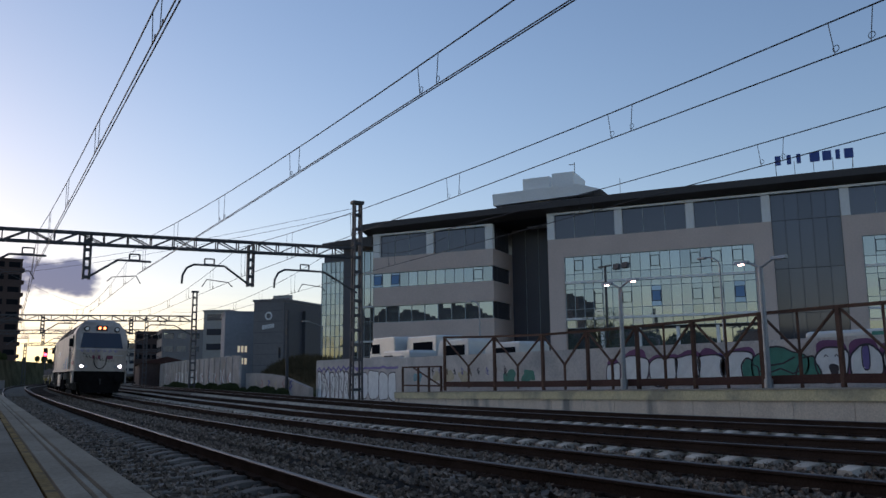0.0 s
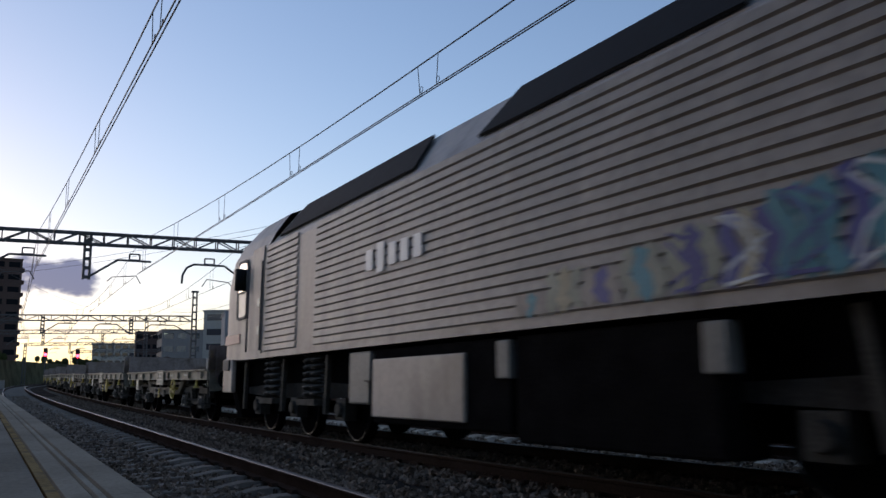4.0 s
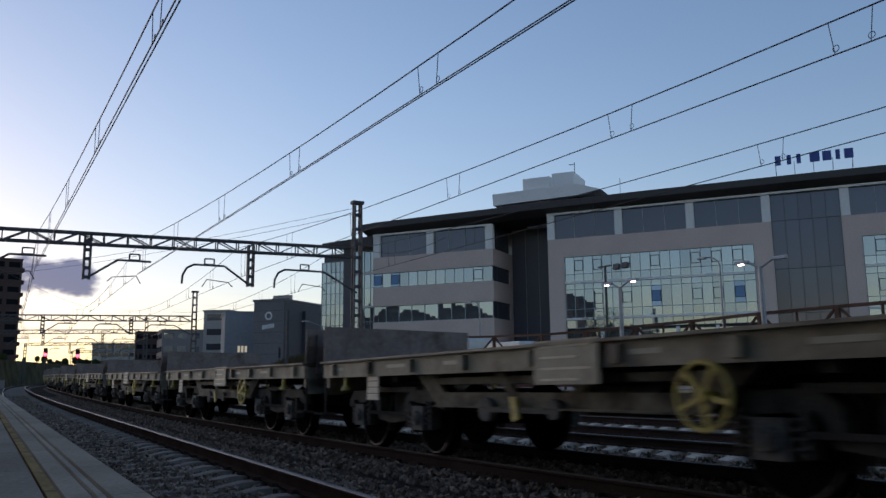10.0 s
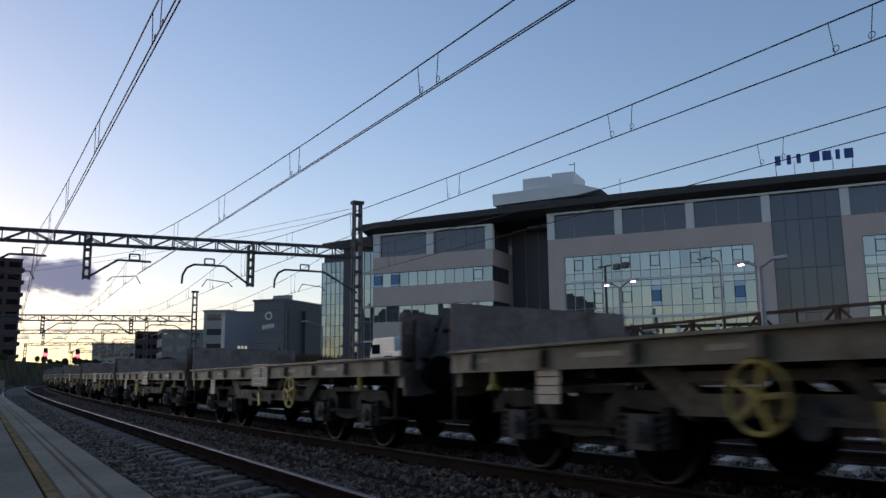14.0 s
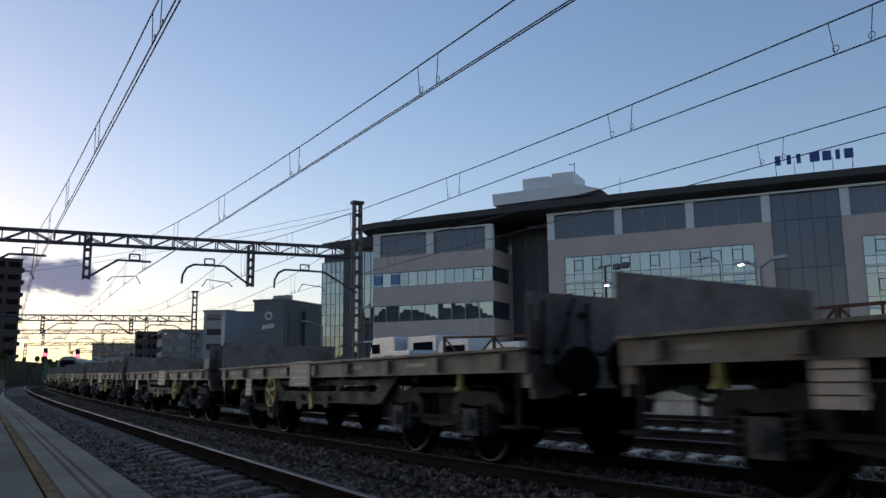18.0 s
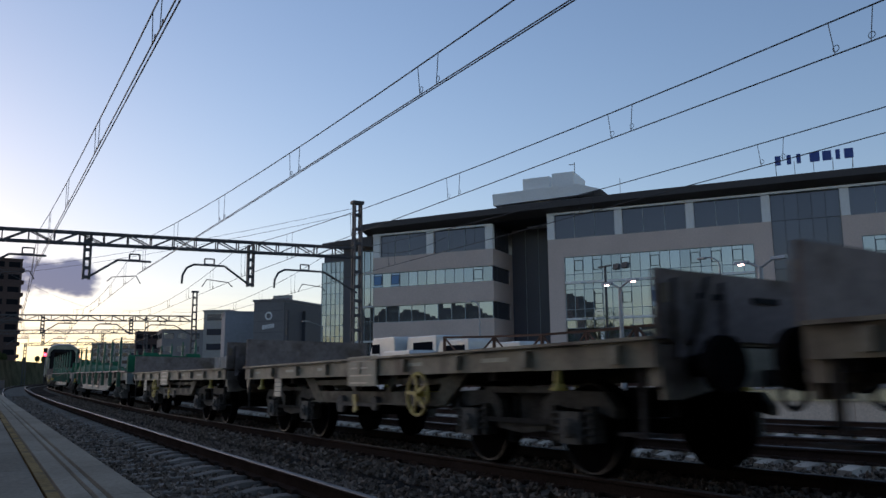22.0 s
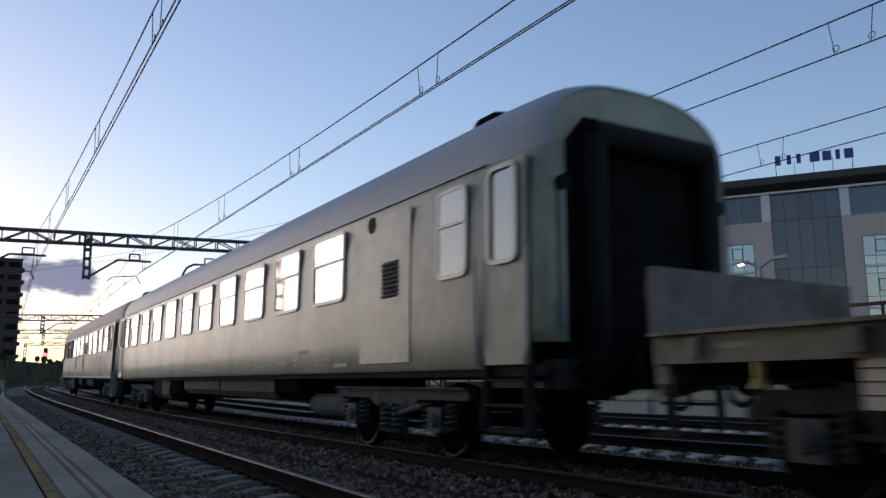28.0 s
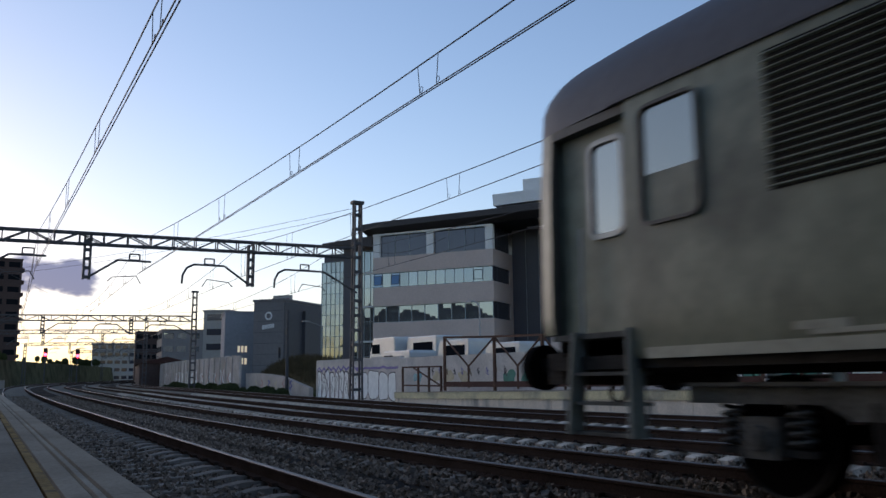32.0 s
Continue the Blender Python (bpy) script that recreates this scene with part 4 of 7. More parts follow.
    for x, z in ((-40.6, 16.85), (-39.0, 16.98), (-25.0, 17.2), (-10.0, 17.4), (5.0, 17.45), (27.0, 17.45)):
        rows.append([bm.verts.new(v) for v in ((x, 0.4, z - 0.4), (x, -1.1, z + 0.15), (x, -1.1, z + 0.8), (x, 0.6, z + 1.15), (x, 18, z + 1.15), (x, 18, z - 0.4))])
    for a, b in zip(rows, rows[1:]):
        for i in range(6):
            bm.faces.new((a[i], a[(i + 1) % 6], b[(i + 1) % 6], b[i]))
    bm.faces.new(rows[0])
    bm.faces.new(rows[-1][::-1])
    part("roof_fascia", bm, M["fascia"], root, "dark overhanging roof fascia")
    # plant room on the roof
    solid(root, "plant_room", -24.5, -21.3, 8, 14, 18.2, 23.1, "white_panel", "white rooftop plant room")
    solid(root, "plant_room", -21.3, -18.75, 9.0, 14, 18.2, 23.6, "white_panel", "white rooftop plant room")
    bm = B()
    prism(bm, [(-28.0, 21.5), (-18.0, 21.7), (-15.2, 20.75), (-17.0, 20.4), (-27.9, 20.15)], 7.2, 13.5, "y")
    part("plant_canopy", bm, M["white_panel"], root)
    solid(root, "canopy_soffit", -27.0, -15.6, 7.6, 13.0, 19.4, 20.12, "dark_facade")
    bm = B()
    tube(bm, (-18.6, 9, 23.4), (-18.6, 9, 24.6), 0.05)
    box(bm, -18.9, 9, 24.4, 0.7, 0.08, 0.08)
    tube(bm, (-13.2, 7.5, 18.5), (-13.2, 7.5, 21.8), 0.03)
    part("antenna", bm, M["steel"], root)
    # roof sign, kept as plain blue shapes on posts
    sign = part("sign_frame", sign_frame(), M["steel"], root)
    x = 2.45
    for w, kind in ((0.95, 0), (0.72, 1), (0.72, 1), (0.3, None), (0.95, 2), (0.85, 2), (0.72, 1), (0.85, 2)):
        if kind is not None:
            bm = B()
            box(bm, x + w / 2, -0.9, 19.68, w * (0.85 if kind == 2 else 0.5), 0.14, 0.85)
            part("sign_block", bm, M["blue_sign"], sign, "plain blue sign shape")
        x += w + 0.08


def sign_frame():
    bm = B()
    for k in range(5):
        x = 2.7 + k * 1.55
        beam(bm, (x, -0.82, 18.4), (x, -0.82, 19.5), 0.05)
        beam(bm, (x, -0.82, 19.3), (x, 0.6, 18.4), 0.04)
    return bm


# ---------------------------------------------------------------- walls, fence, lamps and street behind the far platform
WALL_D = 20.5


def wall_frame(s, z=0.0, d=WALL_D - 0.004):
    p, h = line(s, d, z)
    return Matrix.Translation(p) @ Matrix.Rotation(-h, 4, "Z")


def blob(parent, s, z, w, h, fill, seed, edge="paint_black", lift=0.0, e=0.05, power=0.75, rough=0.13):
    """A sprayed bubble shape: a filled outline with a dark line round it, thin as paint."""
    rnd = random.Random(seed)
    ph = [rnd.uniform(0, 6.28) for _ in range(4)]
    n = 28
    pts = []
    for i in range(n):
        a = 2 * math.pi * i / n
        c, q = math.cos(a), math.sin(a)
        r = 1 + rough * (math.sin(2 * a + ph[0]) * 0.6 + math.sin(3 * a + ph[1]) * 0.6 + math.sin(5 * a + ph[2]) * 0.4)
        pts.append((math.copysign(abs(c) ** power, c) * w / 2 * r, math.copysign(abs(q) ** power, q) * h / 2 * r))
    m = wall_frame(s, z, WALL_D - 0.004 - lift)
    bm = B()
    vs = [bm.verts.new((0, u, v)) for u, v in pts]
    bm.faces.new(vs)
    ob = part("spray_fill", bm, M[fill], parent, at=m)
    if edge:
        bm = B()
        a = [bm.verts.new((-0.004, u, v)) for u, v in pts]
        b = [bm.verts.new((-0.004, u * (1 + 2 * e / w), v * (1 + 2 * e / h))) for u, v in pts]
        for i in range(n):
            bm.faces.new((a[i], a[(i + 1) % n], b[(i + 1) % n], b[i]))
        part("spray_line", bm, M[edge], parent, at=m)
    return ob


def stroke(parent, pts, w, mat, lift=0.008):
    """A sprayed line through (s, z) points."""
    bm = B()
    vs = []
    for i, (s, z) in enumerate(pts):
        s2, z2 = pts[min(i + 1, len(pts) - 1)]
        s1, z1 = pts[max(i - 1, 0)]
        n = Vector((-(z2 - z1), s2 - s1))
        n = n.normalized() * w / 2 if n.length else Vector((0, w / 2))
        vs.append([bm.verts.new(line(s + k * n.x, WALL_D - 0.004 - lift, z + k * n.y)[0]) for k in (-1, 1)])
    for a, b in zip(vs, vs[1:]):
        bm.faces.new((a[0], b[0], b[1], a[1]))
    part("spray_line", bm, M[mat], parent)


def make_walls():
    root = thing("wall_trackside", "whitewashed boundary wall covered in graffiti", "wall", kind="structure")
    for a, b, mt, top in ((-40, 40.3, "wall_paint", 1.9), (40.32, 53.9, "wall_paint", 2.0)):
        bm = B()
        sweep(bm, [(WALL_D, -0.8), (WALL_D + 0.25, -0.8), (WALL_D + 0.25, top), (WALL_D, top)], stations(a, b))
        part("wall_body", bm, M[mt], root)
    # silver letters on the wall before the platform
    rnd = random.Random(4)
    for k in range(9):
        blob(root, 53.2 - k * 0.82 + rnd.uniform(-0.1, 0.1), 0.3 + rnd.uniform(-0.1, 0.1), 0.78, 1.75 + rnd.uniform(-0.3, 0.3), "paint_white", 20 + k, power=0.6, rough=0.22, lift=0.003 * (k % 3), e=0.09)
        stroke(root, [(53.2 - k * 0.82 + 0.15 * math.sin(2.3 * j + k), -0.2 + 0.28 * j) for j in range(5)], 0.06, "paint_black", 0.02)
    zig = [(53.7 - 0.45 * k, 1.25 + (0.22 if k % 2 else 0.0) + rnd.uniform(-0.06, 0.06)) for k in range(19)]
    stroke(root, zig, 0.16, "paint_violet")
    for s, w, h, z in ((45.6, 1.5, 1.6, 0.35), (44.0, 1.5, 1.7, 0.4), (42.6, 1.2, 1.6, 0.3), (41.4, 1.0, 1.5, 0.3)):
        blob(root, s, z, w, h, "paint_white", int(s * 7), power=0.5, rough=0.07, e=0.05)
    stroke(root, [(46.6 - 0.5 * k, 1.38 + rnd.uniform(-0.05, 0.05)) for k in range(13)], 0.14, "paint_violet")
    # small tags between the fence's first bays
    for k in range(10):
        stroke(root, [(36.5 - k * 0.75 + 0.12 * math.sin(j * 2.1 + k), 1.05 + 0.2 * math.sin(j * 1.7 + k) + 0.1 * rnd.random()) for j in range(6)], 0.06, ("paint_black", "paint_blue", "paint_brown")[k % 3])
    for k, (s, mt) in enumerate(((36.0, "paint_cream"), (34.8, "paint_cream"), (33.4, "paint_cream"), (29.4, "paint_green"), (28.0, "paint_green"), (38.2, "paint_teal"))):
        blob(root, s, 0.85, 0.9, 0.55, mt, 60 + k, edge=None, rough=0.25)
    # white bubble letters with purple shadow, then green and round shapes
    for s, w, h, z in ((22.6, 0.7, 0.7, 0.95), (21.5, 1.3, 1.0, 1.05), (20.1, 1.2, 0.95, 1.0), (19.0, 1.0, 0.95, 1.05), (18.0, 1.0, 0.95, 1.05), (16.95, 1.25, 0.9, 1.1)):
        blob(root, s - 0.05, z + 0.1, w * 1.15, h * 1.15, "paint_purple", int(s * 11), edge=None)
        blob(root, s, z, w, h, "paint_white", int(s * 13), power=0.6, rough=0.1, lift=0.004, e=0.045)
    blob(root, 17.5, 1.25, 1.4, 0.6, "paint_violet", 5, edge=None)
    blob(root, 15.5, 1.15, 1.75, 1.0, "paint_green", 71, power=0.8, rough=0.16, lift=0.004)
    blob(root, 16.5, 0.95, 0.55, 0.7, "paint_green", 72, rough=0.2, lift=0.008)
    blob(root, 14.5, 1.0, 0.6, 0.75, "paint_green", 73, rough=0.25, lift=0.008)
    stroke(root, [(16.2, 1.0), (15.9, 0.9), (15.4, 1.05), (15.0, 0.9), (14.7, 1.0)], 0.05, "paint_black", 0.014)
    stroke(root, [(16.1, 1.35), (15.7, 1.15), (15.3, 1.2), (14.9, 1.38)], 0.05, "paint_black", 0.014)
    for s, w in ((13.75, 0.95), (12.75, 0.85), (11.8, 0.85), (10.9, 0.9), (9.9, 0.9), (8.9, 0.8)):
        blob(root, s, 1.22, w * 1.25, 1.12, "paint_purple", int(s * 17), edge=None)
        blob(root, s, 1.15, w, 0.95, "paint_white", int(s * 19), power=0.8, rough=0.08, lift=0.005)
        if s > 13:
            blob(root, s - 0.05, 1.02, w * 0.3, 0.3, "paint_black", int(s * 23), edge=None, lift=0.012, rough=0.1)
            for e in (-0.16, 0.16):
                stroke(root, [(s + e - 0.06, 1.36), (s + e, 1.42), (s + e + 0.06, 1.36)], 0.03, "paint_black", 0.014)
        else:
            blob(root, s, 1.32, w * 0.22, 0.62, "paint_violet", int(s * 23), power=0.6, edge="paint_black", e=0.03, lift=0.012, rough=0.05)
    # panel wall further on
    far = thing("wall_panels", "grey precast panel wall with faded tags", "wall", kind="structure")
    s, k = 71.0, 0
    rnd = random.Random(9)
    while s < 190:
        bm = B()
        w = 2.38 if s < 130 else 4.8
        sweep(bm, [(19.4, -0.7), (19.6, -0.7), (19.6, 2.75), (19.4, 2.75)], [s, s + w])
        part("wall_panel", bm, M["panel_wall"], far)
        if s < 130:
            bm = B()
            sweep(bm, [(19.3, -0.7), (19.7, -0.7), (19.7, 2.85), (19.3, 2.85)], [s + w + 0.0, s + w + 0.12])
            part("wall_post", bm, M["panel_wall"], far)
        s += w + 0.12
    for k in range(16):
        ss = 74.0 + k * 3.1
        for j in range(3):
            pts = [line(ss + 0.5 * j + 0.35 * math.sin(2.1 * i + k + j), 19.39, -0.1 + 0.3 * i + 0.15 * math.sin(k * 3 + i))[0] for i in range(6)]
            bm = B()
            for a, b in zip(pts, pts[1:]):
                beam(bm, a, b, 0.004, 0.16, up=(0, 0, 1))
            part("faded_tag", bm, M[("paint_white", "paint_white", "faded_pink")[(k + j) % 3]], far, "faded spray tag")
    low = thing("wall_low", "low weathered retaining wall below a grassy bank", "wall", kind="structure")
    bm = B()
    rows = []
    for s, z in ((53.95, 0.1), (57, 0.5), (60, 0.9), (64, 1.1), (68, 1.2), (71, 1.2)):
        rows.append([bm.verts.new(line(s, d, zz)[0]) for d, zz in ((20.0, -0.8), (20.3, -0.8), (20.3, z), (20.0, z))])
    for a, b in zip(rows, rows[1:]):
        for i in range(4):
            bm.faces.new((a[i], a[(i + 1) % 4], b[(i + 1) % 4], b[i]))
    bm.faces.new(rows[0])
    bm.faces.new(rows[-1][::-1])
    part("wall_body", bm, M["panel_wall"], low)
    for k in range(6):
        bm = B()
        pts = [line(58.0 + 1.9 * k + 0.35 * math.sin(2.1 * i + k), 19.985, -0.1 + 0.14 * i)[0] for i in range(6)]
        for a, b in zip(pts, pts[1:]):
            beam(bm, a, b, 0.004, 0.12, up=(0, 0, 1))
        part("faded_tag", bm, M[("paint_blue", "faded_pink", "paint_cream")[k % 3]], low, "faded spray tag")
    bm = B()
    rows = []
    for s in np.arange(53.95, 71, 1.2):
        f = math.sin((s - 53.95) / 17 * math.pi) ** 0.6
        rows.append([bm.verts.new(line(float(s), d, z)[0]) for d, z in ((20.32, -0.2), (20.6, 0.2 + 0.9 * f), (22.0, 1.1 + 1.1 * f), (26, 1.0 + 1.0 * f), (30, 0.2))])
    for a, b in zip(rows, rows[1:]):
        for i in range(4):
            bm.faces.new((a[i], a[i + 1], b[i + 1], b[i]))
    tagged(new("grassy_bank", done("grassy_bank", bm, M["dry_grass"], smooth=True)), "dry brown grassy bank above a low wall", "bank", kind="structure")
    verts, polys = [], []
    rnd = random.Random(15)
    for _ in range(5200):
        s, u = rnd.uniform(54.2, 70.5), rnd.random()
        f = math.sin((s - 53.95) / 17 * math.pi) ** 0.6
        d = 20.5 + 3.2 * u
        z = float(np.interp(d, (20.3, 20.6, 22.0, 26.0), (-0.2, 0.2 + 0.9 * f, 1.1 + 1.1 * f, 1.0 + 1.0 * f))) - 0.05
        p, _h = line(s, d, z)
        q = Vector((rnd.uniform(-0.3, 0.3), rnd.uniform(-0.3, 0.3), rnd.uniform(0.25, 0.7)))
        w = Vector((rnd.uniform(-1, 1), rnd.uniform(-1, 1), 0)).normalized() * 0.03
        o = len(verts)
        verts += [p - w, p + w, p + q]
        polys.append((o, o + 1, o + 2))
    me = bpy.data.meshes.new("dry_grass")
    me.from_pydata(verts, [], polys)
    me.materials.append(M["dry_grass"])
    tagged(new("dry_grass", me), "tall dry grass on the bank", "grass", kind="stuff")


def make_fence():
    """Rusty lattice fence of the far platform: posts, Y braces, top rail and a red kerb board."""
    X = 19.2
    root = thing("platform_fence", "rusty steel platform fence with Y-shaped braces", "fence")
    ys = [32.85, 28.6, 25.2, 22.5, 19.95, 17.5, 15.0, 12.6, 10.2, 7.8, 5.4]
    zt = [2.75, 2.6, 2.52, 2.52, 2.55, 2.58, 2.64, 2.66, 2.66, 2.66, 2.66]
    zb = [0.32, 0.35, 0.38, 0.42, 0.46, 0.5, 0.55, 0.6, 0.6, 0.6, 0.6]
    for k, y in enumerate(ys):
        bm = B()
        box(bm, X, y, (zt[k] + 0.2) / 2, 0.11, 0.11, zt[k] - 0.2)
        part("post", bm, M["rust_fence"], root)
    for k, (y0, y1) in enumerate(zip(ys, ys[1:])):
        ym, z1, z0 = (y0 + y1) / 2, (zt[k] + zt[k + 1]) / 2, (zb[k] + zb[k + 1]) / 2
        knee = z0 + (z1 - z0) * 0.42
        bm = B()
        beam(bm, (X, y0, zt[k] - 0.04), (X, y1, zt[k + 1] - 0.04), 0.09)
        part("top_rail", bm, M["rust_fence"], root)
        for a, b in ((y0, zt[k]), (y1, zt[k + 1])):
            bm = B()
            beam(bm, (X, a - math.copysign(0.1, a - ym), b - 0.12), (X, ym, knee), 0.06)
            part("brace", bm, M["rust_fence"], root)
        bm = B()
        box(bm, X, ym, (knee + 0.35) / 2, 0.07, 0.07, knee - 0.35)
        part("middle_post", bm, M["rust_fence"], root)
        if k > 3:
            bm = B()
            box(bm, X, ym, (knee + z1) / 2, 0.05, 0.05, z1 - knee)
            part("upper_post", bm, M["rust_fence"], root)
        bm = B()
        beam(bm, (X - 0.02, y0 - 0.06, zb[k] + 0.18), (X - 0.02, y1 + 0.06, zb[k + 1] + 0.18), 0.05, 0.24)
        part("kerb_board", bm, M["red_strip"], root, "dark red kerb board")
    low = thing("stair_railing", "short rusty railing at the platform's end ramp", "railing")
    for y in (37.2, 35.5, 34.4, 33.2):
        bm = B()
        box(bm, X, y, 0.4, 0.09, 0.09, 1.9)
        part("post", bm, M["rust_fence"], low)
    for z in (1.34, 0.42):
        bm = B()
        beam(bm, (X, 37.2, z), (X, 33.2, z), 0.08)
        part("rail", bm, M["rust_fence"], low)
    bm = B()
    beam(bm, (X, 36.0, 1.3), (X, 33.3, 0.45), 0.06)
    part("handrail", bm, M["rust_fence"], low)


def make_platform_lamp(y, z0, h, both, x=None):
    root = thing("platform_lamp", "grey twin-arm platform lamp, glowing pink-white", "street lamp", "platform lamps", at=Matrix.Translation((19.0 if x is None else x, y, z0)))
    bm = B()
    tube(bm, (0, 0, -0.1), (0, 0, h), 0.085, 0.065, n=12)
    tube(bm, (0, 0, -0.1), (0, 0, 0.35), 0.12, n=12)
    part("post", bm, M["steel"], root)
    for e in (-1, 1):
        bm = B()
        tube(bm, (0, 0, h - 0.05), (0, e * 0.42, h + 0.16), 0.035, n=8)
        part("arm", bm, M["steel"], root)
        bm = B()
        prism(bm, [(-0.09, 0.0), (0.09, 0.0), (0.06, 0.09), (-0.06, 0.09)], e * 0.40, e * 0.86, "y")
        ob = part("lamp_head", bm, M["steel"], root, at=pose(0, 0, h + 0.13))
        bm = B()
        box(bm, 0, e * 0.66, -0.012, 0.11, 0.13, 0.035)
        part("lens", bm, M["street_glow"] if (e > 0 or both) else M["steel"], ob, "glowing lamp lens" if (e > 0 or both) else "")


def make_near_canopy():
    """Station building and lamps on the near platform, mirrored in the coach windows."""
    # unseen: dark mass added to darken the coach panes and block near-side light
    root = thing("station_building", "unseen dark building beside the near platform", "station building")
    bm = B()
    box(bm, -6.6, -7.6, 4.4, 6.8, 33.2, 7.3)
    part("wall", bm, M["tower"], root)
    bm = B()
    box(bm, -6.6, -7.6, 8.15, 7.6, 34.0, 0.25)
    part("roof", bm, M["dark_steel"], root)
    for k in range(8):
        bm = B()
        box(bm, -3.19, -21.5 + k * 4.0, 2.4, 0.06, 1.5, 2.0)
        part("window", bm, M["window"], root)
    bm = B()
    prism(bm, [(-3.2, 4.9), (-1.7, 5.5), (-1.7, 5.62), (-3.2, 5.1)], -24.0, 8.6, "y")
    part("awning", bm, M["dark_steel"], root)
    for y in (15.5, 22.1):
        make_platform_lamp(y, PLAT_Z, 3.45, True, -2.5)


def make_street():
    """The street behind the wall: raised road, parked vehicles, lamps, hedge and the bare tree."""
    bm = B()
    sweep(bm, [(WALL_D + 0.26, -0.75), (41, -0.75), (41, 0.55), (WALL_D + 0.26, 0.55)], stations(-40, 53))
    tagged(new("road", done("road", bm, M["ballast"])), "asphalt street behind the boundary wall", "road", kind="structure")
    van(25.0, 49.8, 4.0, 3.5, 0.3)
    van(25.5, 45.1, 4.2, 3.4, 0.0, dark=True)
    van(23.6, 45.0, 4.0, 2.45, 0.0)
    van(24.6, 39.6, 3.6, 2.95, 0.0, dark=True)
    van(24.6, 34.6, 3.4, 2.6, 0.0, dark=True)
    bus = thing("parked_bus", "long white bus with green panels beside the office", "bus", at=pose(31.3, 13.8, 0.55))
    bm = B()
    box(bm, 0, 0, 1.15, 2.5, 15.0, 1.75)
    part("body", bm, M["van"], bus, bevel=0.12)
    for k in range(6):
        bm = B()
        box(bm, -1.26, -6 + k * 2.4, 1.35, 0.03, 1.9, 0.5)
        part("window", bm, M["window"], bus)
    for k in range(2):
        bm = B()
        box(bm, -1.27, 4.2 - k * 1.6, 1.8, 0.03, 0.7, 0.24)
        part("panel", bm, M["paint_green"], bus, "green panel")
    for k in (-4.8, 4.6):
        bm = B()
        tube(bm, (-1.2, k, 0.45), (1.2, k, 0.45), 0.45, n=18)
        part("wheel", bm, M["black"], bus)
    for x, y, h in ((27.0, 41.8, 5.0), (33.0, 28.0, 6.4)):
        lamp = thing("street_lamp", "slim grey street lamp with one curved arm", "street lamp", "street lamps", at=pose(x, y, 0.55))
        bm = B()
        tube(bm, (0, 0, 0), (0, 0, h - 0.6), 0.08, 0.05, n=10)
        part("post", bm, M["steel"], lamp)
        bm = B()
        pts = [Vector((0, 0.9 * (1 - math.cos(a)), h - 0.6 + 0.6 * math.sin(a))) for a in [i * math.pi / 2 / 5 for i in range(6)]]
        for a, b in zip(pts, pts[1:]):
            tube(bm, a, b, 0.04, n=8)
        part("arm", bm, M["steel"], lamp)
        bm = B()
        box(bm, 0, 1.15, h - 0.02, 0.2, 0.55, 0.12)
        part("lamp_head", bm, M["steel"], lamp, bevel=0.03)
    flood = thing("floodlight_mast", "thin mast with two dark floodlights", "floodlight", at=pose(29.0, 32.3, 0.55))
    bm = B()
    tube(bm, (0, 0, 0), (0, 0, 6.1), 0.07, n=10)
    box(bm, 0, 0, 6.1, 0.1, 1.0, 0.08)
    part("mast", bm, M["dark_steel"], flood)
    for e in (-0.45, 0.45):
        bm = B()
        box(bm, -0.1, e * 0.75, 6.3, 0.2, 0.42, 0.3, Matrix.Rotation(0.2, 4, "Y"))
        part("floodlight", bm, M["dark_steel"], flood)


def van(x, y, length, top, lean, dark=False):
    root = thing("parked_van", "parked %s panel van beside the boundary wall" % ("dark-windowed white" if dark else "white"), "van", "parked vans", at=pose(x, y, 0.55))
    h = top - 0.55
    bm = B()
    prism(bm, [(-length / 2, 0.35), (length / 2, 0.35), (length / 2, h * 0.55), (length / 2 - 0.35 - lean, h), (-length / 2 + 0.1, h), (-length / 2, h - 0.1)], -0.95, 0.95, "x")
    part("body", bm, M["van"], root, bevel=0.08)
    bm = B()
    if dark:
        box(bm, -0.965, -length * 0.08, h * 0.72, 0.03, length * 0.6, h * 0.28)
    else:
        box(bm, -0.965, length * 0.22, h * 0.74, 0.03, length * 0.3, h * 0.22)
    part("side_window", bm, M["tinted"], root)
    bm = B()
    box(bm, 0, length / 2 - 0.14, h * 0.76, 1.6, 0.03, h * 0.3, Matrix())
    part("windscreen", bm, M["tinted"], root)
    for dy in (-length * 0.3, length * 0.3):
        for sx in (-0.85, 0.85):
            bm = B()
            tube(bm, (sx - 0.1, dy, 0.33), (sx + 0.1, dy, 0.33), 0.33, n=16)
            part("wheel", bm, M["black"], root)


def leaf_cloud(n, size, spread, rnd, zsq=0.8):
    verts, polys = [], []
    for _ in range(n):
        while True:
            p = Vector((rnd.uniform(-1, 1), rnd.uniform(-1, 1), rnd.uniform(-1, 1)))
            if p.length < 1 and noise.noise(p * 2.3) > -0.25:
                break
        p = Vector((p.x * spread, p.y * spread, p.z * spread * zsq))
        e = Euler((rnd.uniform(0, 6), rnd.uniform(0, 6), rnd.uniform(0, 6))).to_matrix()
        o = len(verts)
        for q in ((-1, 0, 0), (0, -0.5, 0.1), (1, 0, 0), (0, 0.5, 0.1)):
            verts.append(p + e @ Vector(q) * size * rnd.uniform(0.7, 1.3))
        polys.append((o, o + 1, o + 2, o + 3))
    me = bpy.data.meshes.new("crown")
    me.from_pydata(verts, [], polys)
    me.materials.append(M["foliage"])
    return me


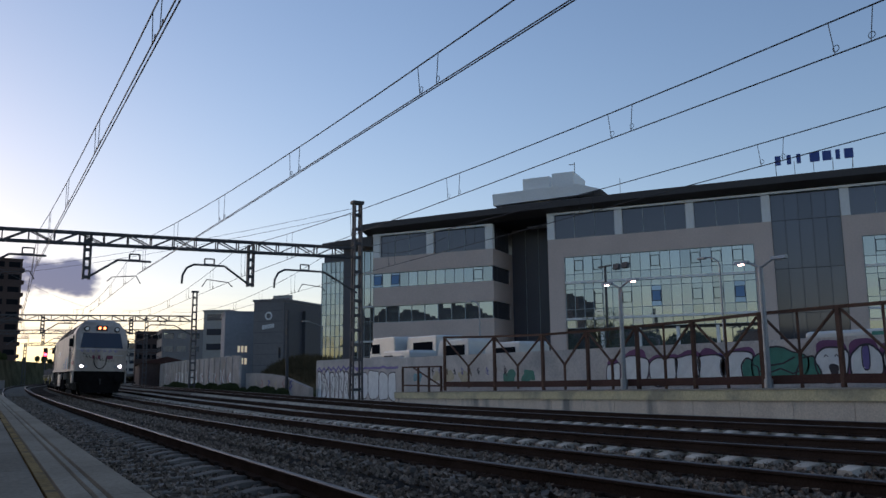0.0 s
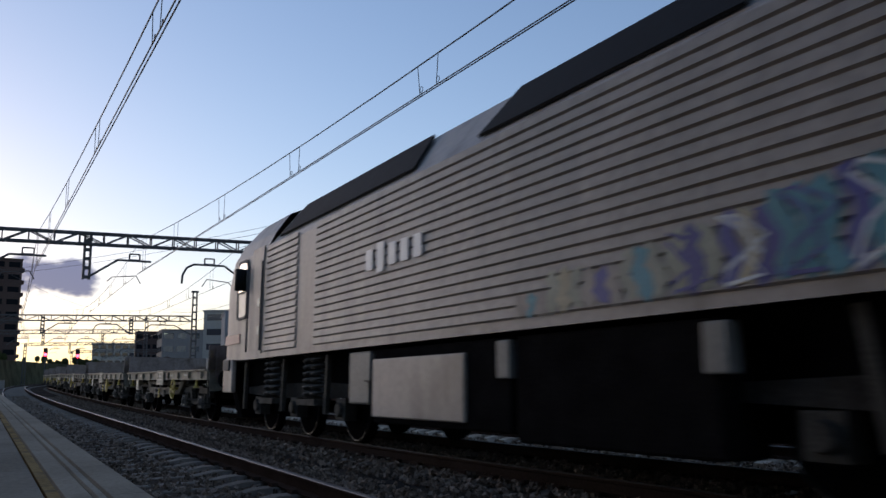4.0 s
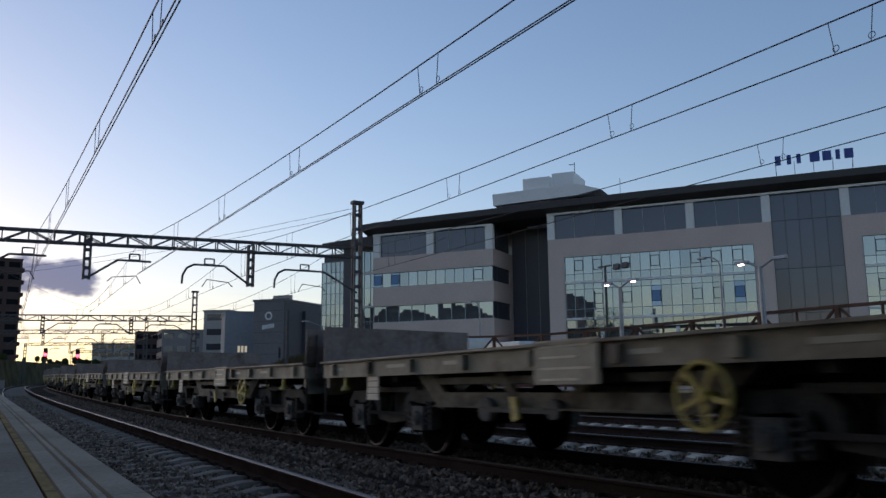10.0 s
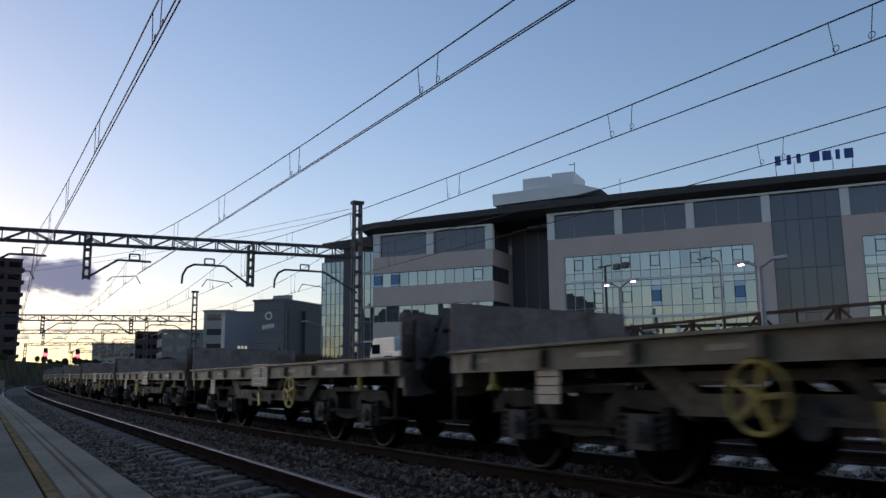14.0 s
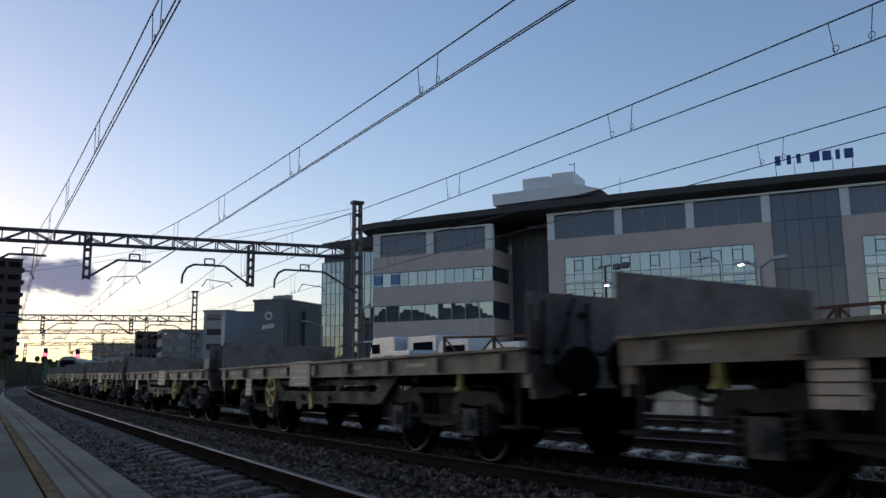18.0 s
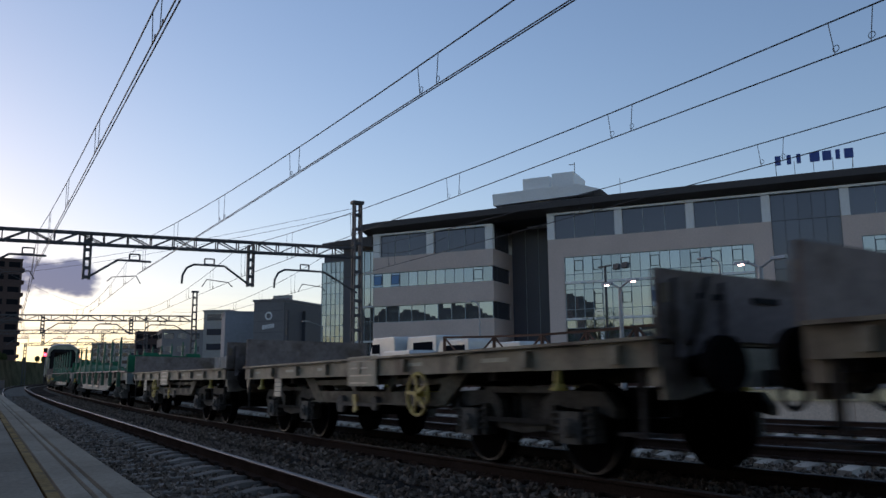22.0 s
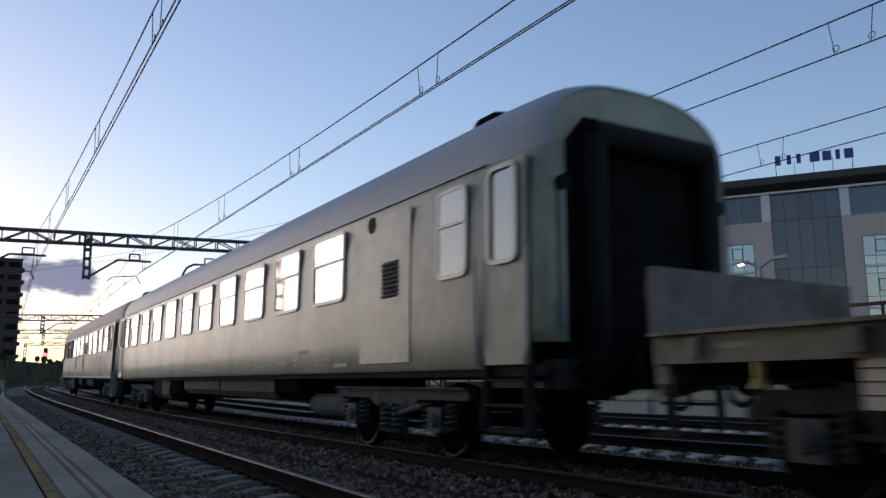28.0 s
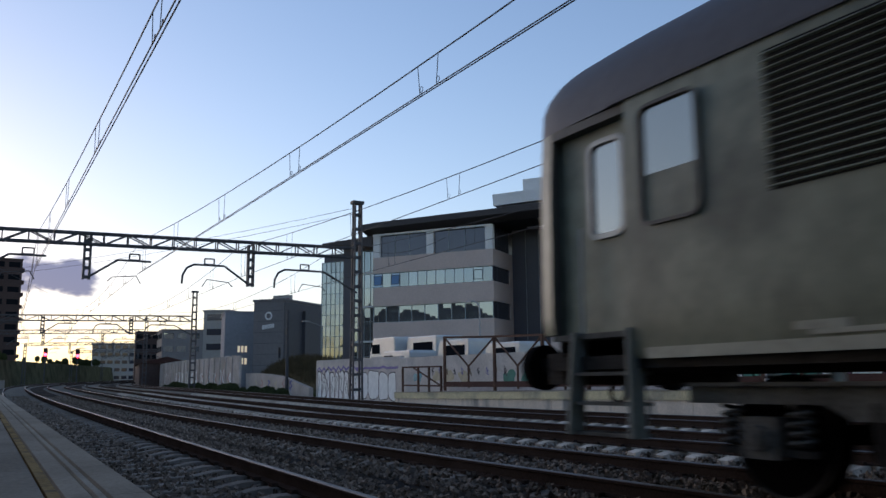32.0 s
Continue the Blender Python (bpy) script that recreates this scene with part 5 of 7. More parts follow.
def make_feeder():
    """Thin feeder cables from the mast's head across to the next gantry."""
    root = thing("feeder_cable", "thin feeder cables running from the mast head", "cable")
    for a, b in (((16.5, 37.2, 9.6), (-3.4, 77.2, 9.4)), ((16.5, 37.2, 9.3), (-3.4, 77.2, 9.0)), ((16.4, 37.2, 7.6), (14.7, 25.0, 6.0)), ((-3.4, 37.2, 7.9), (8.0, 77.0, 7.2))):
        a, b = Vector(a), Vector(b)
        bm = B()
        pts = [a.lerp(b, i / 12) - Vector((0, 0, 0.5 * (1 - (i / 6 - 1) ** 2))) for i in range(13)]
        rows = [[bm.verts.new(q + Vector((0.011 * math.cos(k * 1.5708), 0, 0.011 * math.sin(k * 1.5708)))) for k in range(4)] for q in pts]
        for q, r in zip(rows, rows[1:]):
            for k in range(4):
                bm.faces.new((q[k], q[(k + 1) % 4], r[(k + 1) % 4], r[k]))
        part("cable", bm, M["wire"], root)


def make_bare_tree():
    root = thing("bare_tree", "small bare tree with fine reddish twigs", "tree", at=pose(26.5, 29.8, 0.55))
    rnd = random.Random(3)
    bm = B()

    def grow(p, d, ln, r, lvl):
        q = p + d * ln
        tube(bm, p, q, r, r * 0.65, n=5, caps=False)
        if lvl:
            for _ in range(4 if lvl > 1 else 3):
                nd = (d + Vector((rnd.uniform(-0.8, 0.8), rnd.uniform(-0.8, 0.8), rnd.uniform(-0.1, 0.7)))).normalized()
                grow(p.lerp(q, rnd.uniform(0.55, 1)), nd, ln * rnd.uniform(0.5, 0.75), r * 0.5, lvl - 1)

    grow(Vector((0, 0, 0)), Vector((0, 0, 1)), 1.5, 0.06, 4)
    part("trunk", bm, M["bark"], root)
    lf = more("crown", leaf_cloud(1500, 0.035, 1.1, rnd, 1.1), root, pose(0, 0, 2.5))


# ---------------------------------------------------------------- far left: blocks, tower, trees, signals
def block(name, label, x, y, rot, w, dp, h, mat, floors, cols, win="window", z0=-0.75, side_cols=0):
    root = thing(name, label, "building", "distant buildings", at=pose(x, y, z0, 0, 0, rot))
    bm = B()
    box(bm, 0, 0, h / 2, w, dp, h)
    part("wall", bm, M[mat], root)
    bm = B()
    box(bm, 0, 0, h + 0.15, w + 0.3, dp + 0.3, 0.3)
    part("parapet", bm, M[mat], root)
    for f in range(floors):
        z = h * (f + 0.6) / floors
        for c in range(cols):
            bm = B()
            ww = w / cols
            box(bm, -w / 2 + (c + 0.5) * ww, -dp / 2 - 0.02, z, ww * 0.72, 0.08, h / floors * 0.42)
            part("window", bm, M[win], root)
        for c in range(side_cols):
            for e in (-1, 1):
                bm = B()
                ww = dp / side_cols
                box(bm, e * (w / 2 + 0.02), -dp / 2 + (c + 0.5) * ww, z, 0.08, ww * 0.72, h / floors * 0.42)
                part("window", bm, M[win], root)
    return root


def make_distance():
    g = block("grey_building", "plain dark grey windowless hall with an unlettered wall sign", 41.26, 117.88, -50, 5.15, 12.14, 12.6, "grey_block", 1, 0)
    # side face given a darker colour than the front
    bm = B()
    box(bm, 2.63, 0, 6.2, 0.1, 12.1, 12.3)
    box(bm, 2.9, 2.6, 5.7, 0.5, 6.8, 11.4)
    part("dark_side", bm, M["dark_block"], g)
    for z in (1.6, 3.2, 4.8, 6.4, 8.0, 9.6, 11.2):
        bm = B()
        box(bm, 0, -6.08, z, 5.1, 0.03, 0.05)
        part("panel_joint", bm, M["dark_block"], g)
    for k in range(6):
        bm = B()
        box(bm, -0.9 + k * 0.34, -6.12, 8.75 + 0.04 * k, 0.24, 0.1, 0.62)
        part("wall_mark", bm, M["white"], g, "pale unlettered wall sign")
    bm = B()
    ring(bm, (0.0, -6.12, 10.4), (0, 1, 0), 0.5, 0.13, 20, 6)
    part("wall_emblem", bm, M["white"], g, "pale ring-shaped emblem")
    bm = B()
    box(bm, 1.95, -6.1, 5.0, 0.3, 0.08, 1.5)
    part("slot_window", bm, M["window"], g)
    bm = B()
    box(bm, -2.9, 2.5, 13.4, 3.4, 0.3, 1.9)
    part("roof_sign", bm, M["pale_block"], g)
    bm = B()
    box(bm, -2.9, 2.3, 13.4, 2.5, 0.1, 0.9)
    part("sign_field", bm, M["maroon"], g, "dark red field")
    n = block("annex_building", "narrow blue-grey hall annex with small lit windows", 37.2, 131.0, -12, 5.4, 12, 11.6, "annex", 1, 0)
    for dx in (-0.2, 0.35, 0.9):
        for z in (4.0, 5.9):
            bm = B()
            box(bm, dx - 0.3, -6.03, z, 0.34, 0.06, 1.0)
            part("window", bm, M["office_glow"], n, "lit window")
    block("striped_building", "pale office block with dark window bands", 40.6, 152, -40, 5.0, 9.0, 13.6, "pale_block", 5, 1, "dark_panel")
    block("green_building", "greenish glazed office block", 45.5, 203, -6, 15, 14, 12.6, "grey_block", 4, 5, "mirror_glass", side_cols=3)
    block("brown_building", "dark brick block with balconies", 39.0, 226, -8, 6, 10, 13.3, "tower", 5, 3, "tinted")
    block("white_building", "far white apartment block", 41.0, 300, -8, 14, 12, 13, "pale_block", 5, 6, side_cols=3)
    tower = block("tower_block", "dark high-rise apartment tower with balconies", -1.5, 222, 6, 17, 14, 30.0, "tower", 10, 5, "tinted", side_cols=4)
    for f in range(10):
        bm = B()
        box(bm, 8.9, 0, 30.0 * (f + 0.3) / 10, 1.0, 9, 0.9)
        part("balcony", bm, M["tower"], tower)
    # shed roof behind the panel wall
    shed = thing("brick_shed", "low red-roofed shed behind the panel wall", "shed", at=pose(28.5, 150, -0.75, 0, 0, -8))
    bm = B()
    box(bm, 0, 0, 1.9, 8, 34, 3.8)
    part("wall", bm, M["tower"], shed)
    bm = B()
    prism(bm, [(-4.3, 3.8), (4.3, 3.8), (0, 4.9)], -17.3, 17.3, "y")
    part("roof", bm, M["red_strip"], shed)
    # retaining wall and woods on the outside of the curve
    bm = B()
    sweep(bm, [(-7, -0.8), (-6.5, -0.8), (-7.5, 4.2), (-60, 5.0), (-60, -0.8)], stations(128, 420))
    tagged(new("embankment", done("embankment", bm, M["slope"])), "dark cutting slope on the outside of the curve", "embankment", kind="structure")
    rnd = random.Random(12)
    crowns = [leaf_cloud(1300, 0.22, 1.0, rnd, 0.95) for _ in range(3)]
    trunk = B()
    tube(trunk, (0, 0, 0), (0, 0, 1.0), 0.05, 0.03, n=7)
    trunk = done("trunk", trunk, M["bark"])
    for k in range(56):
        s = rnd.uniform(140, 400)
        d = rnd.uniform(-9, -24)
        p, h = line(s, d, 4.3)
        size = rnd.uniform(0.45, 0.95) * (1.0 if s < 250 else 1.3)
        tree = thing("tree", "dark leafy tree on the cutting slope", "tree", "trees on the slope", at=Matrix.Translation(p) @ Matrix.Rotation(rnd.uniform(0, 6), 4, "Z") @ Matrix.Diagonal((1, 1, 1, 1)))
        more("trunk", trunk, tree, Matrix.Diagonal((size, size, size, 1)))
        more("crown", crowns[k % 3], tree, pose(0, 0, size * 1.25) @ Matrix.Diagonal((size * 0.8, size * 0.8, size, 1)))
    for k in range(26):
        p, h = line(340 + k * 5, rnd.uniform(20, 90), -0.75)
        size = rnd.uniform(2.0, 4.5)
        tree = thing("tree", "far dark tree beyond the curve", "tree", "far trees", at=Matrix.Translation(p))
        more("trunk", trunk, tree, Matrix.Diagonal((size, size, size, 1)))
        more("crown", crowns[k % 3], tree, pose(0, 0, size * 1.25) @ Matrix.Diagonal((size * 0.9, size * 0.9, size, 1)))
    # tall trees across the line, seen in the office's mirrored panes
    for k in range(22):
        f = k / 21
        x, y = -262 + 70 * f + rnd.uniform(-8, 8), 72 - 190 * f
        size = float(np.interp(f, [0, 0.08, 0.16, 0.4, 0.55, 1], [6.5, 7.5, 9.0, 9.5, 9.0, 8.0])) * rnd.uniform(0.85, 1.12)
        tree = thing("tree", "tall dark park tree across the line", "tree", "park trees", at=pose(x, y, -0.75))
        more("trunk", trunk, tree, Matrix.Diagonal((size, size, size, 1)))
        more("crown", crowns[k % 3], tree, pose(0, 0, size * 1.25) @ Matrix.Diagonal((size * 0.8, size * 0.8, size, 1)))
    # out of view; added and sized for the dark skyline mirrored in the office's panes
    for y, w, h in ((64, 9, 29.5), (55, 7, 31.5), (48, 6, 28.0), (41, 8, 30.5), (34, 5, 28.5), (28, 6, 32.0), (21, 8, 29.0), (13, 6, 31.0), (7, 5, 28.0), (-38, 8, 37.0)):
        flats = thing("apartment_block", "dark apartment block across the line", "building", "apartment blocks across the line", at=pose(-230, y, -0.75, 0, 0, 90))
        bm = B()
        box(bm, 0, 0, h / 2, w, 12, h)
        part("wall", bm, M["tower"], flats)
        bm = B()
        box(bm, w * 0.15, 1.0, h + 0.7, w * 0.4, 4, 1.4)
        part("stair_head", bm, M["tower"], flats)
        for f in range(4):
            bm = B()
            box(bm, 0, -6.04, h * (0.55 + 0.11 * f), w * 0.7, 0.1, 1.1)
            part("window", bm, M["window"], flats)
    for k in range(40):
        s = rnd.uniform(55, 112)
        p, h = line(s, rnd.uniform(18.4, 19.2), -0.6)
        r = rnd.uniform(0.3, 0.75)
        bush = thing("bush", "low green weed bush at the wall's foot", "bush", "bushes along the wall", at=Matrix.Translation(p))
        more("leaves", crowns[k % 3], bush, pose(0, 0, r * 0.5) @ Matrix.Diagonal((r, r, r * 0.8, 1)))
    for x, y, z in ((10.9, 168.7, 5.3), (16.2, 165.6, 5.0)):
        sig = thing("railway_signal", "tall railway signal showing red", "railway signal", "signals", at=pose(x, y, -0.6))
        bm = B()
        tube(bm, (0, 0, 0), (0, 0, z + 0.6), 0.1, n=8)
        part("post", bm, M["dark_steel"], sig)
        bm = B()
        box(bm, 0, 0, z + 0.9, 0.7, 0.3, 1.9)
        part("head", bm, M["black"], sig)
        bm = B()
        tube(bm, (0, -0.16, z + 0.6), (0, -0.24, z + 0.6), 0.3, n=14)
        part("lens", bm, M["red_light"], sig, "glowing red lens")
    pole = thing("wooden_pole", "dark slender pole beside the low wall", "pole", at=pose(20.2, 58.2, -0.7))
    bm = B()
    tube(bm, (0, 0, 0), (0, 0, 6.6), 0.13, 0.1, n=10)
    part("shaft", bm, M["dark_steel"], pole)
    lamp = thing("street_lamp", "slim grey street lamp with one curved arm", "street lamp", "street lamps", at=pose(34.0, 86.0, -0.5))
    bm = B()
    tube(bm, (0, 0, 0), (0, 0, 7.0), 0.09, 0.06, n=8)
    tube(bm, (0, 0, 7.0), (-1.6, 0, 7.5), 0.05, n=8)
    part("post", bm, M["steel"], lamp)
    bm = B()
    box(bm, -2.0, 0, 7.55, 0.9, 0.25, 0.14)
    part("lamp_head", bm, M["steel"], lamp)


# ---------------------------------------------------------------- the train
def wheel_mesh(sx):
    """One flanged wheel, its axle's middle at the origin."""
    bm = B()
    tube(bm, (sx * 0.80, 0, 0), (sx * 0.835, 0, 0), 0.475, n=28)
    tube(bm, (sx * 0.835, 0, 0), (sx * 0.945, 0, 0), 0.45, n=28)
    tube(bm, (sx * 0.945, 0, 0), (sx * 0.97, 0, 0), 0.13, n=14)
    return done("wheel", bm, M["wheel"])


def axle_mesh():
    bm = B()
    tube(bm, (-0.8, 0, 0), (0.8, 0, 0), 0.08, n=10)
    return done("axle", bm, M["wheel"])


def rim_mesh(sx):
    bm = B()
    ring(bm, (sx * 0.95, 0, 0), (1, 0, 0), 0.432, 0.012, 28, 5)
    return done("wheel_rim", bm, M["tread"])


def helix(bm, c, r, w, h, turns):
    """A coil spring standing on c."""
    rows, n = [], int(turns * 9)
    for i in range(n + 1):
        a, z = 2 * math.pi * turns * i / n, h * i / n
        out = Vector((math.cos(a), math.sin(a), 0))
        q = Vector(c) + out * r + Vector((0, 0, z))
        rows.append([bm.verts.new(q + out * w * math.cos(k * 1.5708) + Vector((0, 0, w * math.sin(k * 1.5708)))) for k in range(4)])
    for a, b in zip(rows, rows[1:]):
        for k in range(4):
            bm.faces.new((a[k], a[(k + 1) % 4], b[(k + 1) % 4], b[k]))
    return bm


BOGIE_MESHES = {}


def bogie_meshes(wb, mat):
    """Meshes of a two-axle bogie's parts, made once for each wheelbase and finish."""
    if (wb, mat) in BOGIE_MESHES:
        return BOGIE_MESHES[(wb, mat)]
    out = {}
    h = wb / 2
    for sx in (-1, 1):
        x = sx * 1.08
        bm = B()
        top = [(-h - 0.55, 0.66), (-h - 0.42, 0.80), (-h + 0.34, 0.82), (-h + 0.52, 0.70), (-0.36, 0.52), (0, 0.48)]
        low = [(0, 0.37), (-0.42, 0.41), (-h + 0.40, 0.58), (-h + 0.30, 0.66), (-h - 0.30, 0.62), (-h - 0.55, 0.56)]
        outline = top + [(-a, b) for a, b in top[-2::-1]] + [(-a, b) for a, b in low[:0:-1]] + low
        prism(bm, outline, x - 0.06, x + 0.06, "x")
        beam(bm, (x, -h + 0.2, 0.82), (x, h - 0.2, 0.82), 0.10, 0.07)
        for yy in (-h - 0.28, -h + 0.28, h - 0.28, h + 0.28):
            box(bm, sx * 1.12, yy, 0.50, 0.16, 0.06, 0.34)
        out[sx, "frame"] = done("bogie_frame", bm, M[mat])
        bm = B()
        box(bm, sx * 1.13, 0, 0.46, 0.2, 0.3, 0.30)
        tube(bm, (sx * 1.22, 0, 0.46), (sx * 1.27, 0, 0.46), 0.10, 0.085, n=12)
        tube(bm, (sx * 1.27, 0, 0.46), (sx * 1.285, 0, 0.46), 0.04, n=8)
        out[sx, "box"] = done("axle_box", bm, M["axle_cap"])
        bm = B()
        helix(bm, (sx * 1.14, 0, 0.36), 0.07, 0.018, 0.30, 4.5)
        out[sx, "spring"] = done("coil_spring", bm, M[mat])
        bm = B()
        beam(bm, (sx * 1.17, -h + 0.3, 0.50), (sx * 1.17, h - 0.3, 0.50), 0.03, 0.05)
        beam(bm, (sx * 0.95, -h + 0.52, 0.25), (sx * 0.95, -h + 0.60, 0.75), 0.10, 0.07, up=(0, 1, 0))
        beam(bm, (sx * 0.95, h - 0.52, 0.25), (sx * 0.95, h - 0.60, 0.75), 0.10, 0.07, up=(0, 1, 0))
        out[sx, "brake"] = done("brake_rod", bm, M["bogie"])
    bm = B()
    box(bm, 0, 0, 0.66, 2.0, 0.4, 0.3)
    out["bolster"] = done("bolster", bm, M["bogie"])
    BOGIE_MESHES[(wb, mat)] = out
    return out


def bogie(parent, y, wb, parts, mat="bogie"):
    """A two-axle bogie under a vehicle: bowed side frames, boxes between coil springs, brake gear."""
    axle, wheels, rims = parts
    kit = bogie_meshes(wb, mat)
    for dy in (-wb / 2, wb / 2):
        more("axle", axle, parent, pose(0, y + dy, 0.45))
        for wheel, rim in zip(wheels, rims):
            o = more("wheel", wheel, parent, pose(0, y + dy, 0.45))
            more("wheel_rim", rim, o, pose(0, 0, 0))
    for sx in (-1, 1):
        more("bogie_frame", kit[sx, "frame"], parent, pose(0, y, 0))
        more("brake_rod", kit[sx, "brake"], parent, pose(0, y, 0))
        for dy in (-wb / 2, wb / 2):
            more("axle_box", kit[sx, "box"], parent, pose(0, y + dy, 0))
            for e in (-0.24, 0.24):
                more("coil_spring", kit[sx, "spring"], parent, pose(0, y + dy + e, 0))
    more("bolster", kit["bolster"], parent, pose(0, y, 0))


def buffers(parent, y, out, z=1.03, mat="bogie"):
    for sx in (-1, 1):
        bm = B()
        tube(bm, (sx * 0.95, y, z), (sx * 0.95, y + out * 0.45, z), 0.10, n=14)
        tube(bm, (sx * 0.95, y + out * 0.45, z), (sx * 0.95, y + out * 0.58, z), 0.24, 0.23, n=20)
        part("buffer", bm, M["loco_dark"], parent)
    bm = B()
    beam(bm, (0, y, z - 0.1), (0, y + out * 0.45, z - 0.1), 0.1, 0.14)
    ring(bm, (0, y + out * 0.4, z - 0.25), (1, 0, 0), 0.12, 0.025, 14, 6)
    part("coupling", bm, M["bogie"], parent)


def loft(bm, rows):
    vs = [[bm.verts.new(p) for p in r] for r in rows]
    n = len(rows[0])
    for a, b in zip(vs, vs[1:]):
        for i in range(n - 1):
            bm.faces.new((a[i], a[i + 1], b[i + 1], b[i]))
    return vs


def make_flat(parts, wl=-1.2, L=11.4):
    """wl: where the hand-brake wheel sits along the wagon."""
    hw = 1.37
    root = thing("flat_wagon", "olive-grey flat wagon with steel end boards, empty", "flat wagon", "flat wagons of the train")
    for sx in (-1, 1):
        bm = B()
        box(bm, sx * (hw - 0.03), 0, 1.13, 0.06, L, 0.25)
        box(bm, sx * (hw - 0.0), 0, 1.245, 0.12, L, 0.03)
        part("side_sill", bm, M["olive"], root)
        for k in range(9):
            bm = B()
            y = -L / 2 + 0.45 + k * (L - 0.9) / 8
            box(bm, sx * (hw + 0.03), y, 1.12, 0.06, 0.12, 0.16)
            part("stake_pocket", bm, M["olive"], root)
        bm = B()
        box(bm, sx * (hw + 0.035), wl - math.copysign(1.6, wl), 1.07, 0.025, 0.95, 0.42)
        plate = part("data_plate", bm, M["plate"], root, "pale olive data plate with unreadable lines")
        for k in range(4 if sx < 0 else 0):
            bm = B()
            box(bm, sx * (hw + 0.05), wl - math.copysign(1.6 + 0.08 * (k % 2), wl), 1.22 - k * 0.105, 0.006, 0.72 - 0.16 * (k % 2), 0.022)
            part("text_line", bm, M["board"], plate)
        # trussed lower frame between the bogies: chord, raking plates and posts
        bm = B()
        box(bm, sx * 1.2, 0, 0.70, 0.06, 4.2, 0.17)
        box(bm, sx * 1.24, 0, 0.622, 0.12, 4.2, 0.02)
        part("lower_chord", bm, M["flat_under"], root)
        bm = B()
        box(bm, sx * 1.2, 0, 0.92, 0.05, 4.6, 0.08)
        part("upper_chord", bm, M["flat_under"], root)
        for e in (-1, 1):
            bm = B()
            prism(bm, [(e * 1.75, 0.62), (e * 2.1, 0.62), (e * 2.65, 1.0), (e * 2.2, 1.0)], sx * 1.2 - 0.035, sx * 1.2 + 0.035, "x")
            part("raking_plate", bm, M["flat_under"], root)
            bm = B()
            prism(bm, [(e * 0.45, 0.75), (e * 0.58, 0.75), (e * 0.86, 1.0), (e * 0.64, 1.0)], sx * 1.2 - 0.03, sx * 1.2 + 0.03, "x")
            part("frame_post", bm, M["flat_under"], root)
        bm = B()
        tube(bm, (sx * 1.22, 0.95, 0.60), (sx * 1.30, 0.95, 0.60), 0.13, n=14)
        tube(bm, (sx * 1.24, -0.25, 0.62), (sx * 1.30, -0.25, 0.62), 0.10, n=14)
        box(bm, sx * 1.26, 0.35, 0.60, 0.08, 1.0, 0.05)
        part("brake_changeover", bm, M["axle_cap"], root, "dusty brake changeover gear")
        bm = B()
        prism(bm, [(0.30, 0.52), (0.42, 0.48), (0.46, 0.74), (0.36, 0.74)], sx * 1.27, sx * 1.31, "x")
        part("lever", bm, M["yellow"], root, "yellow brake lever")
        bm = B()
        y = 3.75 if sx < 0 else -3.75
        box(bm, sx * (hw - 0.03), y, 0.85, 0.02, 0.36, 0.34)
        board = part("label_board", bm, M["board"], root, "pale slatted label board")
        for k in range(3 if sx < 0 else 0):
            bm = B()
            box(bm, sx * (hw - 0.018), y, 0.77 + k * 0.085, 0.006, 0.34, 0.008)
            part("slat_joint", bm, M["bogie"], board)
        for yy in (-4.45, 4.7):
            bm = B()
            tube(bm, (sx * (hw - 0.03), yy, 1.0), (sx * (hw - 0.03), yy, 0.88), 0.035, 0.038, n=10)
            tube(bm, (sx * (hw - 0.03), yy, 0.88), (sx * (hw - 0.03), yy, 0.83), 0.038, 0.075, n=10)
            tube(bm, (sx * (hw - 0.03), yy, 0.83), (sx * (hw - 0.03), yy, 0.81), 0.075, n=10)
            part("lashing_hook", bm, M["yellow"], root, "yellow bell-shaped lashing hook")
        for k, (yy, w) in enumerate(((-3.4, 0.5), (-1.6, 0.35), (1.5, 0.45), (2.9, 0.7), (4.9, 0.3)) if sx < 0 else ()):
            bm = B()
            box(bm, sx * (hw + 0.003), yy, 1.13, 0.008, w, 0.045)
            part("marking_bar", bm, M["smear"], root, "pale unreadable marking")
        bm = B()
        tube(bm, (sx * 1.0, -1.5, 0.72), (sx * 1.0, -0.5, 0.72), 0.15, n=14)
        part("air_tank", bm, M["bogie"], root)
        for yy in (-5.55, 5.55):
            bm = B()
            beam(bm, (sx * (hw - 0.05), yy, 1.0), (sx * (hw - 0.05), yy, 0.45), 0.03, 0.05, up=(0, 1, 0))
            beam(bm, (sx * (hw - 0.05), yy - 0.17, 0.45), (sx * (hw - 0.05), yy + 0.17, 0.45), 0.25, 0.03)
            part("step_iron", bm, M["bogie"], root)
    bm = B()
    box(bm, 0, 0, 1.235, 2 * hw - 0.12, L, 0.05)
    part("deck", bm, M["olive"], root)
    bm = B()
    for x in (-0.4, 0.4):
        box(bm, x, 0, 1.05, 0.12, L - 0.2, 0.3)
    for y in (-5.5, -3.2, 0, 3.2, 5.5):
        box(bm, 0, y, 1.06, 2 * hw - 0.2, 0.14, 0.28)
    part("underframe", bm, M["bogie"], root)
    for e in (-1, 1):
        bm = B()
        box(bm, 0, e * (L / 2 + 0.02), 1.535, 2 * hw - 0.02, 0.05, 0.59)
        part("end_board", bm, M["grey_board"], root, "grey steel end board")
        for x in (-1.15, -0.55, 0.55, 1.15):
            bm = B()
            box(bm, x, e * (L / 2 + 0.07), 1.42, 0.08, 0.06, 0.66)
            part("board_rib", bm, M["grey_board"], root)
